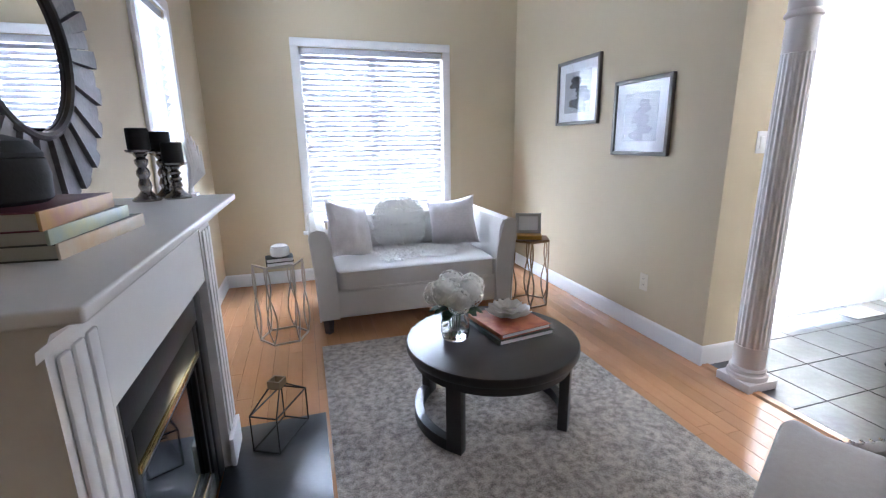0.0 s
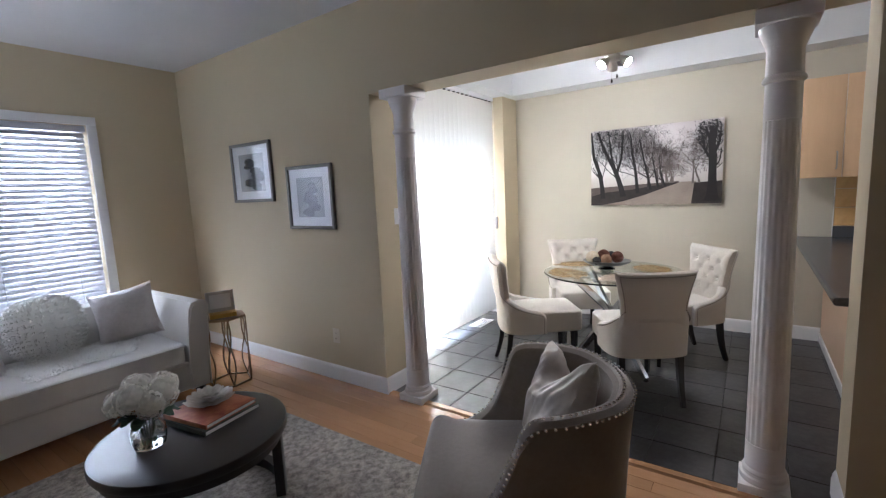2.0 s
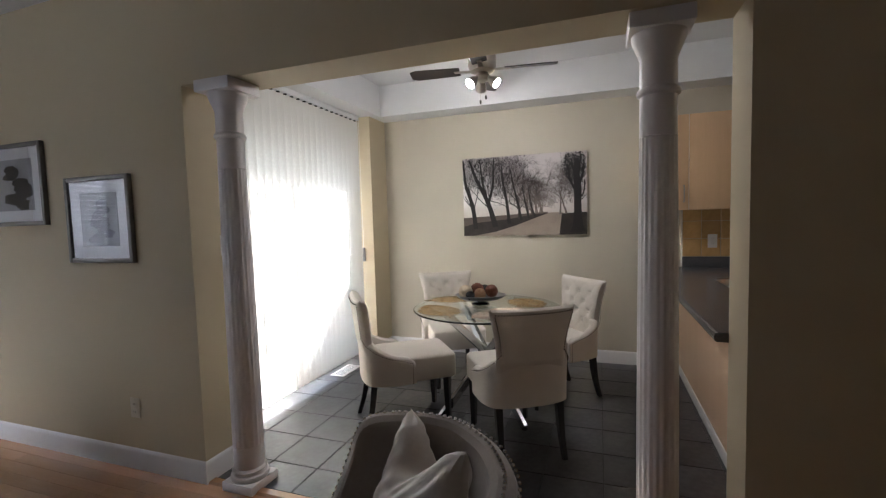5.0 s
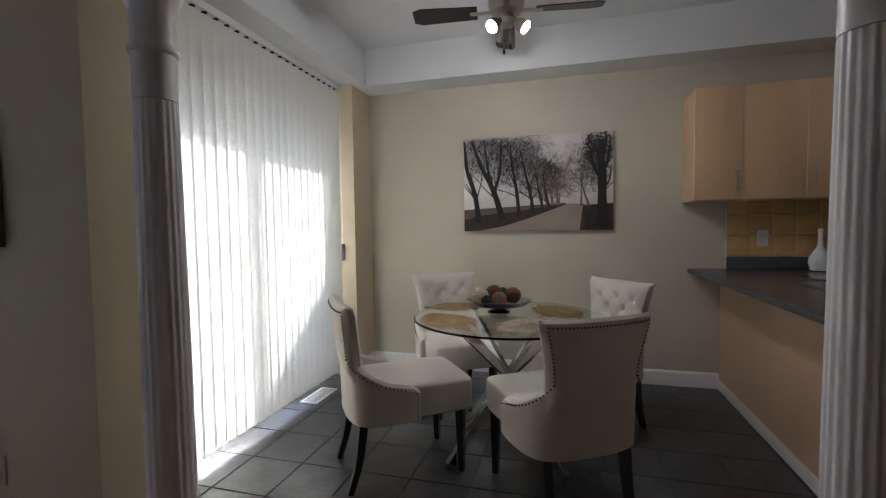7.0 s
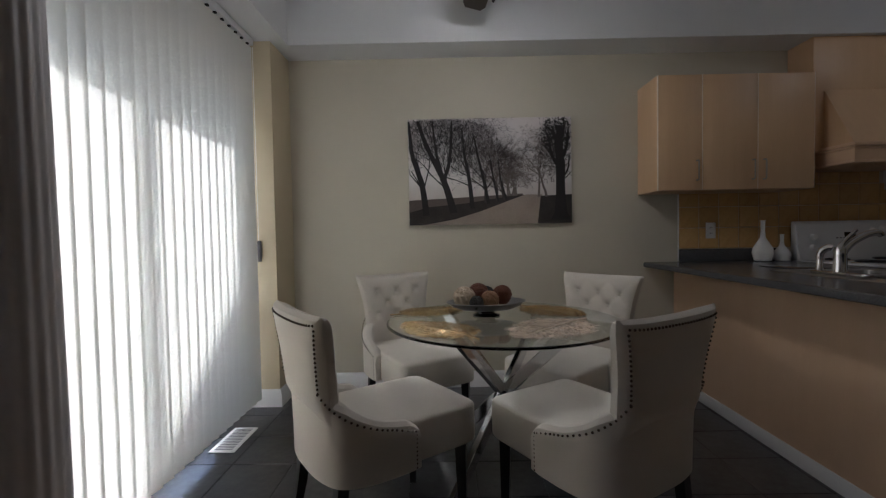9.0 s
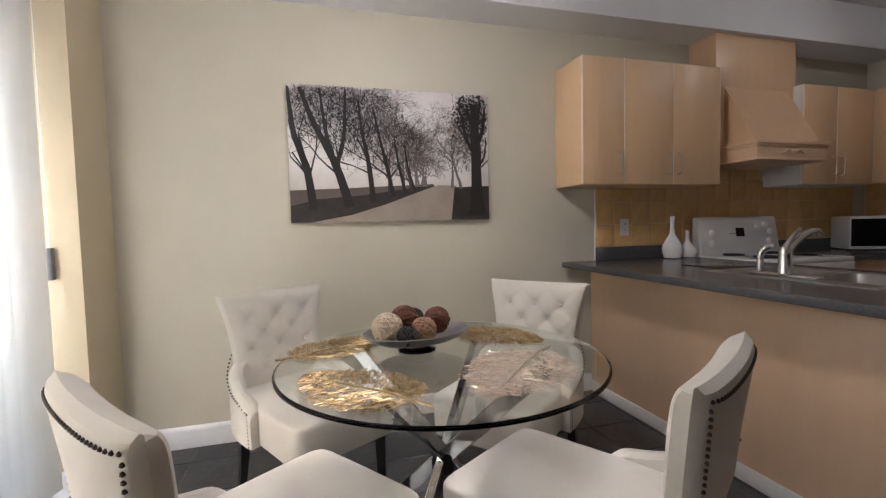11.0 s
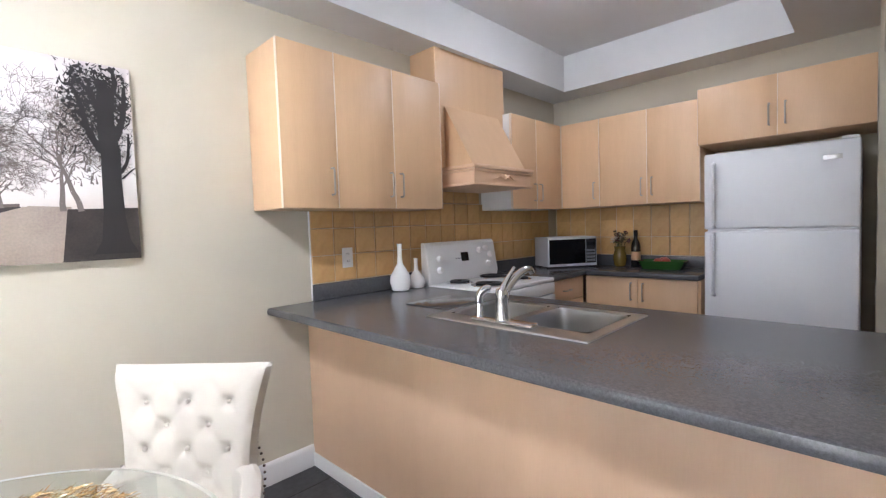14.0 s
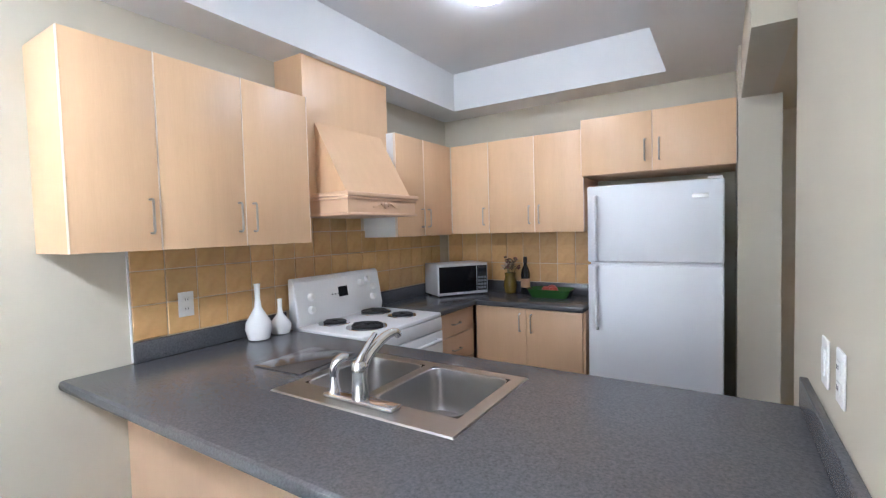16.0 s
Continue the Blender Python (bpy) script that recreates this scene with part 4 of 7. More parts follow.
# fireplace
def fireplace():
    t = thing("fireplace", "white panelled fireplace with black slate surround and brass trim", "fireplace", None)
    F = -0.30
    Y0, Y1, PL = 0.82, 2.03, 0.175
    top = 1.045
    for a, b, n in ((Y0, Y0 + PL, "pilaster"), (Y1 - PL, Y1, "pilaster")):
        bm = bmesh.new()
        box(bm, LW + 0.001, F, a, b, 0.0, top)
        p = part(n, bm, M_trim, t, "white fluted pilaster")
        for k in range(3):
            c = a + 0.040 + k * 0.0475
            part("reed", cube(F, F + 0.008, c - 0.018, c + 0.018, 0.16, top - 0.05, 0.006), M_trim, p)
        part("plinth_block", cube(F, F + 0.016, a - 0.006, b + 0.006, 0.0, 0.14, 0.003), M_trim, p)
    part("frieze", cube(LW + 0.001, F - 0.004, Y0 + PL, Y1 - PL, 0.815, top), M_trim, t)
    prof = [(F, top - 0.03), (F + 0.012, top - 0.03), (F + 0.014, top - 0.012), (F + 0.03, top), (F + 0.035, top + 0.012), (F + 0.065, top + 0.026), (F + 0.07, top + 0.034), (LW + 0.001, top + 0.034), (LW + 0.001, top - 0.03)]
    bm = bmesh.new()
    prism(bm, prof, "y", Y0 - 0.045, Y1 + 0.045)
    part("crown_moulding", bm, M_trim, t)
    part("mantel_shelf", cube(LW + 0.001, F + 0.095, Y0 - 0.085, Y1 + 0.10, top + 0.034, top + 0.058, 0.006, 3), M_trim, t)
    S = F - 0.03
    a, b, c = Y0 + PL, Y1 - PL, 0.815
    for p, q, r, s in ((a, a + 0.085, 0.02, c), (b - 0.085, b, 0.02, c), (a + 0.085, b - 0.085, c - 0.12, c)):
        part("slate_slab", cube(LW + 0.01, S, p, q, r, s, 0.002), M_slate, t)
    a, b, c = a + 0.085, b - 0.085, c - 0.12
    bm = bmesh.new()
    for p, q, r, s in ((a, a + 0.05, 0.02, c), (b - 0.05, b, 0.02, c), (a + 0.05, b - 0.05, c - 0.10, c), (a + 0.05, b - 0.05, 0.02, 0.10)):
        box(bm, S - 0.10, S - 0.006, p, q, r, s, 0.003)
    part("metal_surround", bm, M_black, t)
    part("brass_trim", cube(S - 0.03, S + 0.002, a + 0.04, b - 0.04, c - 0.120, c - 0.10, 0.004), M_brass, t, "polished brass strip")
    bm = bmesh.new()
    for k in range(3):
        box(bm, S - 0.05, S - 0.008, a + 0.06, b - 0.06, 0.035 + 0.02 * k, 0.045 + 0.02 * k, 0.002)
    part("louvre", bm, M_black, t)
    bm = bmesh.new()
    for p, q, r, s in ((a + 0.05, a + 0.075, 0.10, c - 0.13), (b - 0.075, b - 0.05, 0.10, c - 0.13), (a + 0.075, b - 0.075, 0.10, 0.125), (a + 0.075, b - 0.075, c - 0.155, c - 0.13)):
        box(bm, S - 0.04, S - 0.014, p, q, r, s, 0.003)
    part("glass_door_frame", bm, M_black, t)
    part("brass_bead", cube(S - 0.016, S - 0.010, a + 0.075, b - 0.075, 0.118, 0.126, 0.001), M_brass, t)
    part("fire_glass", cube(S - 0.035, S - 0.030, a + 0.07, b - 0.07, 0.12, c - 0.15), M_darkglass, t, "dark reflective fire glass")
    part("firebox", cube(LW + 0.01, S - 0.11, a, b, 0.02, c), M_darkblack, t)
    return t


fireplace()
tagged(part("hearth", cube(-0.33, 0.085, 0.74, 2.12, 0.0, 0.018, 0.003), M_slate), "black slate hearth slab in front of the fireplace", "hearth", kind="structure")
MT = 1.103


def lantern():
    t = thing("lantern", "open black wire house-shaped lantern on the slate hearth", "lantern", pose(-0.112, 2.0, 0.019, 0, 0, 62))
    a, b, h1, h2, c = 0.125, 0.062, 0.168, 0.245, 0.026
    base = [(-a, -b, 0.004), (a, -b, 0.004), (a, b, 0.004), (-a, b, 0.004)]
    eave = [(x, y, h1) for x, y, _ in base]
    top = [(math.copysign(c, x), math.copysign(c, y), h2) for x, y, _ in base]
    for k in range(4):
        for p, q, n in ((base[k], base[(k + 1) % 4], "base_bar"), (eave[k], eave[(k + 1) % 4], "eave_bar"), (base[k], eave[k], "post"), (eave[k], top[k], "roof_bar"), (top[k], top[(k + 1) % 4], "top_bar")):
            bm = bmesh.new()
            tube(bm, [p, q], 0.0036, square=True)
            part(n, bm, M_black, t)
    bm = bmesh.new()
    for s, u in ((1, 0), (-1, 0), (0, 1), (0, -1)):
        box(bm, s * c - 0.003 - abs(u) * c, s * c + 0.003 + abs(u) * c, u * c - 0.003 - abs(s) * c, u * c + 0.003 + abs(s) * c, h2, h2 + 0.034)
    part("collar", bm, M_bronze, t, "dark bronze square collar")
    return t


lantern()


def candle_stick(x, y, h, ch, label):
    t = thing("candle_holder", label, "candle holder", pose(x, y, MT), "candle holders on the mantel")
    bm = bmesh.new()
    prof = [(0.046, 0.0), (0.048, 0.006), (0.040, 0.014), (0.030, 0.02), (0.018, 0.035)]
    n = 9
    for k in range(n):
        f = k / (n - 1)
        prof.append((0.014 + 0.009 * abs(math.sin(f * math.pi * 2.5 + 0.4)), 0.04 + f * (h - 0.075)))
    prof += [(0.014, h - 0.03), (0.024, h - 0.015), (0.044, h - 0.008), (0.047, h)]
    lathe(bm, prof, 24)
    part("stem", bm, M_silver, t, "antiqued silver turned stem")
    bm = bmesh.new()
    lathe(bm, [(0.034, h), (0.036, h + 0.003), (0.036, h + ch - 0.004), (0.033, h + ch), (0.01, h + ch - 0.003)], 24)
    part("candle", bm, M_darkblack, t, "black pillar candle")


candle_stick(-0.482, 1.985, 0.185, 0.075, "tall silver candle holder with a black pillar candle")
candle_stick(-0.392, 2.035, 0.135, 0.075, "short silver candle holder with a black pillar candle")
candle_stick(-0.440, 2.085, 0.175, 0.075, "silver candle holder with a black candle behind")

t = thing("feather_ornament", "tall silvery feather-like metal ornament on the mantel", "ornament", pose(-0.365, 2.095, MT))
M_bright = mat("frosted_silver", (0.84, 0.83, 0.82), 0.4, metal=0.1, scale=20, amount=0.4, bump=0.2)
for k in range(7):
    f = k / 6
    bm = bmesh.new()
    L = 0.25 * (1 - 0.45 * abs(f - 0.35))
    tube(bm, [(0, 0.02 * f, 0.01 + 0.02 * f), (0.02 + 0.03 * f, 0.03 * f, L * 0.5), (0.0 + 0.05 * f, 0.01 + 0.05 * f, L)], [0.005, 0.013, 0.002], 6)
    part("feather", bm, M_bright, t)
part("foot", cube(-0.03, 0.03, -0.03, 0.03, 0.0, 0.012, 0.003), M_bright, t)

M_maroon = mat("maroon_cover", (0.10, 0.02, 0.03), 0.4, scale=9, bump=0.02)
M_pages = mat("page_edges", (0.72, 0.68, 0.60), 0.8, scale=4, fine=300, amount=1, bump=0.2, stretch=(1, 1, 12))
M_creamspine = mat("cream_jacket", (0.74, 0.70, 0.62), 0.4, color2=(0.72, 0.50, 0.28), scale=7, fine=30, bump=0.02)
M_bluespine = mat("pale_blue_jacket", (0.38, 0.52, 0.55), 0.4, color2=(0.66, 0.62, 0.30), scale=9, fine=30, bump=0.02)
M_giltspine = mat("gilt_jacket", (0.62, 0.40, 0.10), 0.35, color2=(0.42, 0.22, 0.20), scale=8, fine=30, bump=0.02)
book(pose(-0.465, 1.225, MT, 0, 0, 176), 0.25, 0.37, 0.030, M_darkcover, "cream-jacketed hardback at the bottom of the mantel stack", M_pages, M_creamspine)
book(pose(-0.472, 1.195, MT + 0.030, 0, 0, 178), 0.24, 0.345, 0.028, M_darkcover, "book with a pale blue and gold jacket", M_pages, M_bluespine)
book(pose(-0.480, 1.165, MT + 0.058, 0, 0, 181), 0.24, 0.33, 0.034, M_maroon, "maroon hardback book with gilt spine on the stack", M_pages, M_giltspine)
t = thing("ceramic_jar", "lidded matte black ceramic jar on the stacked books", "jar", pose(-0.50, 1.16, MT + 0.092))
bm = bmesh.new()
lathe(bm, [(0.085, 0.0), (0.095, 0.008), (0.098, 0.05), (0.094, 0.085), (0.088, 0.088)], 36)
part("jar", bm, M_darkblack, t)
bm = bmesh.new()
lathe(bm, [(0.092, 0.088), (0.092, 0.096), (0.075, 0.118), (0.04, 0.130), (0.01, 0.132)], 36)
part("lid", bm, M_darkblack, t)


def sunburst_mirror():
    c = Vector((LW + 0.045, 1.685, 1.575))
    t = thing("round_mirror", "round mirror in a frame of weathered grey wood rays", "mirror", pose(c.x, c.y, c.z, 0, 0, 0))
    bm = bmesh.new()
    prism(bm, [(0.243 * math.cos(2 * math.pi * k / 64), 0.243 * math.sin(2 * math.pi * k / 64)) for k in range(64)], "x", 0.0, 0.012)
    part("mirror_glass", bm, M_mirror, t, "clear round mirror glass")
    bm = bmesh.new()
    tube(bm, [(0.018, 0.245 * math.cos(2 * math.pi * k / 64), 0.245 * math.sin(2 * math.pi * k / 64)) for k in range(64)], 0.014, 8, closed=True)
    part("rim", bm, M_espresso, t, "dark beaded rim")
    n = 44
    rnd = random.Random(6)
    for k in range(n):
        a0, a1 = 2 * math.pi * (k + 0.04) / n, 2 * math.pi * (k + 0.96) / n
        R = 0.455 + rnd.uniform(-0.008, 0.008)
        lift = 0.010 if k % 2 else 0.024
        bm = bmesh.new()
        prism(bm, [(0.25 * math.cos(a0), 0.25 * math.sin(a0)), (R * math.cos(a0), R * math.sin(a0)), ((R + 0.006) * math.cos((a0 + a1) / 2), (R + 0.006) * math.sin((a0 + a1) / 2)), (R * math.cos(a1), R * math.sin(a1)), (0.25 * math.cos(a1), 0.25 * math.sin(a1))], "x", -0.004, lift)
        part("ray", bm, M_weathered, t)
    bm = bmesh.new()
    prism(bm, [(0.40 * math.cos(2 * math.pi * k / 48), 0.40 * math.sin(2 * math.pi * k / 48)) for k in range(48)], "x", -0.027, -0.004)
    part("backing", bm, M_espresso, t)


sunburst_mirror()


def wall_plate(m, label, kind, finish=None):
    finish = finish or M_plastic
    t = thing("wall_plate", label, kind, m)
    part("plate", cube(-0.036, 0.036, -0.006, -0.0005, -0.058, 0.058, 0.003), finish, t)
    if kind == "outlet":
        for z in (-0.022, 0.022):
            s = part("socket", cube(-0.017, 0.017, -0.009, -0.006, z - 0.014, z + 0.014, 0.002), finish, t)
            for x in (-0.006, 0.006):
                part("slot", cube(x - 0.0012, x + 0.0012, -0.0097, -0.009, z - 0.004, z + 0.006), M_darkblack, s)
    else:
        part("rocker", cube(-0.016, 0.016, -0.010, -0.006, -0.032, 0.032, 0.002), finish, t)
    return t


wall_plate(pose(LE, 2.44, 0.36, 0, 0, -90), "beige wall outlet above the baseboard", "outlet", M_beige_plate)
wall_plate(pose(2.440, ON, 1.275, 0, 0, 0), "white light switch beside the column", "light switch")
t = thing("thermostat", "beige wall thermostat with a dark display", "thermostat", pose(LE, -0.99, 1.54, 0, 0, -90))
part("housing", cube(-0.06, 0.06, -0.026, -0.001, -0.036, 0.036, 0.005), M_beige_plate, t)
part("display", cube(-0.042, 0.035, -0.0275, -0.026, -0.018, 0.020), M_darkblack, t)
# ---- dining room things ----
def dining_chair():
    t = thing("dining_chair", "cream linen tufted dining chair with bronze nailheads and black legs", "chair", pose(0, 0, 0), "chairs round the glass table")
    pts = [(-0.226, 0.272, 0.470), (-0.232, 0.235, 0.500), (-0.233, 0.18, 0.513), (-0.230, 0.12, 0.530), (-0.217, 0.055, 0.565), (-0.186, 0.010, 0.605), (-0.10, -0.014, 0.615)]
    full = pts + [(0.0, -0.018, 0.615)] + [(-x, y, z) for x, y, z in reversed(pts)]
    line = smooth_line(full, 61)
    plan, tops = [(p.x, p.y) for p in line], [p.z for p in line]
    LEAN, TH, B = 0.042, 0.066, 0.33
    bm = bmesh.new()
    shell(bm, plan, tops, B, TH, 0.03, 7)
    part("arm_wrap", bm, M_linen, t, "low curved arms wrapping the seat")
    # flared back with a tufted front face
    buttons = [(-0.13, 0.79), (0.0, 0.79), (0.13, 0.79), (-0.065, 0.72), (0.065, 0.72), (-0.13, 0.65), (0.0, 0.65), (0.13, 0.65), (-0.065, 0.58), (0.065, 0.58)]

    def half_width(z):
        f = (z - 0.45) / 0.44
        return 0.212 - 0.012 * math.sin(math.pi * min(f * 1.1, 1)) + 0.042 * max(f, 0) ** 2.2

    def mid_y(x, z):
        return -0.024 + 0.25 * x * x - LEAN * ((z - B) / 0.5) ** 2
    bm = bmesh.new()
    n = 40
    faces = []
    for side in (1, -1):
        rows = []
        for j in range(n + 1):
            v = j / n
            z = 0.45 + v * 0.44
            row = []
            for i in range(n + 1):
                u = 2 * i / n - 1
                x = u * half_width(z)
                zz = z + 0.006 * abs(u) ** 3 * v
                rim = max(0.0, 1 - abs(u) ** 9) ** 0.5 * max(0.0, 1 - v ** 22) ** 0.5
                y = mid_y(x, zz) + (0.042 * rim if side > 0 else -TH / 2 * rim * min(max((zz - 0.50) / 0.09, 0.0), 1.0))
                if side > 0:
                    dip = sum(math.exp(-((x - bx) ** 2 + (zz - bz) ** 2) / 0.00042) for bx, bz in buttons)
                    crease = 0.0
                    for bx, bz in buttons:
                        if abs(x - bx) < 0.07 and abs(zz - bz) < 0.075:
                            for sx in (1, -1):
                                dd = abs((x - bx) * 1.08 - sx * (zz - bz)) / 1.47
                                crease = max(crease, math.exp(-dd * dd / 0.00007))
                    y += (0.010 - 0.018 * min(dip, 1.2) - 0.005 * crease) * rim
                row.append(bm.verts.new((x, y, zz)))
            rows.append(row)
        for a, b in zip(rows, rows[1:]):
            for i in range(n):
                bm.faces.new((a[i], a[i + 1], b[i + 1], b[i]))
    bmesh.ops.remove_doubles(bm, verts=bm.verts, dist=0.0008)
    back = part("backrest", bm, M_linen, t, "button-tufted flared back")
    for bx, bz in buttons:
        bm = bmesh.new()
        y = mid_y(bx, bz) + 0.042 - 0.004
        ball(bm, (bx, y, bz), 0.0075, 8, 6)
        part("button", bm, M_linen, back)
    bm = bmesh.new()
    superbox(bm, (0, 0.288, 0.405), (0.224, 0.285, 0.083), 0.17, 44, 18, crown=0.14)
    part("seat", bm, M_linen, t)
    bm = bmesh.new()

    def rear(x, z):
        u, v = min(abs(x) / half_width(z), 1), (z - 0.45) / 0.44
        return mid_y(x, z) - TH / 2 * (1 - u ** 9) ** 0.5 * (1 - min(v, 1) ** 22) ** 0.5 - 0.001

    def nail(p):
        bmesh.ops.create_icosphere(bm, subdivisions=1, radius=0.0049, matrix=Matrix.Translation(p))
    for k in range(29):
        u = k / 14 - 1
        x = u * 0.222
        nail((x, rear(x, 0.862), 0.862 + 0.006 * abs(u) ** 3))
    for s in (-1, 1):
        for k in range(15):
            z = 0.852 - 0.0150 * k
            x = s * (half_width(z) - 0.022)
            nail((x, rear(x, z), z))
        last = None
        for k in range(40):
            f = k / 39
            q = smooth_line([(s * 0.188, -0.062, 0.64), (s * 0.222, -0.030, 0.592), (s * 0.250, 0.030, 0.545), (s * 0.2655, 0.11, 0.510), (s * 0.2675, 0.18, 0.490), (s * 0.262, 0.255, 0.464)], 40)[k]
            if last is None or (q - last).length > 0.0145:
                nail(q)
                last = q
    for s in (-1, 1):
        for k in range(9):
            bmesh.ops.create_icosphere(bm, subdivisions=1, radius=0.0049, matrix=Matrix.Translation((s * 0.2605, 0.258, 0.335 + 0.0145 * k)))
    tagged(part("nailhead_trim", bm, M_nail, t, "row of dark bronze nailheads"), kind="stuff")
    for x in (-0.185, 0.185):
        bm = bmesh.new()
        tube(bm, [(x, 0.512, 0.0), (x, 0.508, 0.25), (x, 0.508, 0.345)], [0.019, 0.027, 0.030], square=True)
        part("leg", bm, M_blackleg, t, "black tapered front leg")
        bm = bmesh.new()
        tube(bm, smooth_line([(x, -0.055, 0.0), (x, -0.010, 0.15), (x, 0.015, 0.345)], 6), [0.018, 0.020, 0.022, 0.025, 0.027, 0.029], square=True)
        part("leg", bm, M_blackleg, t, "black splayed back leg")
    return t


first = dining_chair()
seats = [(3.08, 1.462, 0.59, -0.81), (2.905, 0.28, 0.848, 0.53), (4.385, 1.29, -0.87, -0.49), (4.125, 0.06, -0.66, 0.75)]
for k, (x, y, dx, dy) in enumerate(seats):
    a = math.degrees(math.atan2(dy, dx)) - 90
    L = math.hypot(dx, dy)
    m = pose(x + 0.045 * dx / L, y + 0.045 * dy / L, 0, 0, 0, a)
    if k == 0:
        first.matrix_world = m
    else:
        copy_thing(first, m)

TC = (3.565, 0.70)
t = thing("dining_table", "round clear glass dining table on crossed chrome legs", "dining table", pose(*TC, 0))
bm = bmesh.new()
lathe(bm, [(0.519, 0.738), (0.527, 0.741), (0.527, 0.747), (0.519, 0.750)], 96)
p = part("tabletop", bm, M_tableglass, t, "round clear tempered glass", False)
p.visible_shadow = False
for k, a in enumerate((47, 137, 227, 317)):
    ca, sa = math.cos(radians(a)), math.sin(radians(a))
    tw = 0.028
    off = Vector((-sa * tw, ca * tw, 0))
    p0, p1 = Vector((0.41 * ca, 0.41 * sa, 0.012)) + off * 0.4, Vector((-0.34 * ca, -0.34 * sa, 0.735)) - off * 0.4
    d = (p1 - p0).normalized()
    side = d.cross(Vector((0, 0, 1))).normalized()
    up = side.cross(d)
    bm = bmesh.new()
    vs = []
    for q in (p0, p1):
        vs.append([bm.verts.new(q + side * sx * 0.014 + up * sz * 0.026) for sx, sz in ((-1, -1), (1, -1), (1, 1), (-1, 1))])
    for i in range(4):
        bm.faces.new((vs[0][i], vs[0][(i + 1) % 4], vs[1][(i + 1) % 4], vs[1][i]))
    bm.faces.new(vs[0])
    bm.faces.new(vs[1])
    bmesh.ops.bevel(bm, geom=list(bm.edges), offset=0.003, segments=1, affect="EDGES")
    leg = part("leg", bm, M_chrome, t, "polished chrome crossing leg")
    bm = bmesh.new()
    lathe(bm, [(0.018, 0.0), (0.02, 0.004), (0.012, 0.014)], 14, (p0.x, p0.y))
    part("foot_pad", bm, M_darkblack, leg)
    bm = bmesh.new()
    lathe(bm, [(0.022, 0.729), (0.022, 0.737)], 18, (p1.x, p1.y))
    part("glass_pad", bm, M_chrome, leg)
bm = bmesh.new()
ball(bm, (0, 0, 0.385), 0.045, 14, 10)
part("hub", bm, M_black, t, "dark joining hub")


def leaf_mat(m, L, W, material, seed, label):
    """A woven skeleton-leaf placemat: midrib, side veins and a net of fine strands."""
    t = thing("leaf_placemat", label, "placemat", m, "leaf placemats on the table")
    rnd = random.Random(seed)
    bm = bmesh.new()
    rib = smooth_line([(-L * 0.60, 0.012, 0.003), (-L * 0.3, -0.004, 0.004), (0, 0.002, 0.004), (L * 0.3, 0.006, 0.003), (L * 0.47, 0, 0.002)], 14)
    tube(bm, rib, [0.0042 - 0.0002 * k for k in range(14)], 5)
    part("midrib", bm, material, t, "stiff stem")

    def half(x):
        f = min(max((x + L / 2) / L, 0), 1)
        return W / 2 * (math.sin(math.pi * f ** 0.75) ** 0.62)
    bm = bmesh.new()

    def strand(p, q, w, z0, z1):
        d = Vector((q[0] - p[0], q[1] - p[1]))
        if d.length < 1e-5:
            return
        s = Vector((-d.y, d.x)).normalized() * w
        k = rnd.uniform(-1.6, 1.6) * w
        vs = [bm.verts.new(v) for v in ((p[0] - s.x, p[1] - s.y, z0 + max(-k, 0)), (p[0] + s.x, p[1] + s.y, z0 + max(k, 0)), (q[0] + s.x, q[1] + s.y, z1 + max(k, 0)), (q[0] - s.x, q[1] - s.y, z1 + max(-k, 0)))]
        bm.faces.new(vs)
    for k in range(20):
        x = -L * 0.46 + L * 0.90 * k / 19
        for s in (-1, 1):
            ln = half(x + 0.03) * 1.0
            q = (x + 0.55 * ln, s * ln * 0.95)
            if q[0] > L / 2:
                q = (L / 2 - 0.01, s * half(L / 2 - 0.02) * 0.7)
            strand((x, 0), q, 0.0011, 0.003, 0.002)
            for j in range(62):
                f = rnd.uniform(0.05, 1.0)
                px, py = x + (q[0] - x) * f + rnd.uniform(-0.012, 0.012), q[1] * f + rnd.uniform(-0.012, 0.012)
                a = math.atan2(q[1], q[0] - x) + rnd.uniform(-1.0, 1.0)
                l2 = rnd.uniform(0.012, 0.030)
                e = (px + l2 * math.cos(a), py + l2 * math.sin(a))
                if abs(e[1]) < half(e[0]) * rnd.uniform(0.93, 1.06) and -L / 2 < e[0] < L / 2:
                    strand((px, py), e, rnd.uniform(0.0007, 0.0014), rnd.uniform(0.0008, 0.005), rnd.uniform(0.0008, 0.005))
    part("strand_net", bm, material, t, "net of fine metallic strands", smooth=False)
    return t


Z = 0.7508
leaf_mat(pose(3.355, 0.995, Z, 0, 0, 42), 0.42, 0.30, M_gold, 1, "gold skeleton-leaf placemat with a long stem")
leaf_mat(pose(3.335, 0.535, Z, 0, 0, 135), 0.47, 0.34, M_rosegold, 2, "pale rose-gold skeleton-leaf placemat")
leaf_mat(pose(3.735, 0.43, Z, 0, 0, 128 + 90), 0.38, 0.28, M_gold, 3, "gold skeleton-leaf placemat at the far chair")
leaf_mat(pose(3.785, 1.025, Z, 0, 0, 300), 0.38, 0.28, M_gold, 4, "gold skeleton-leaf placemat beside the bowl")

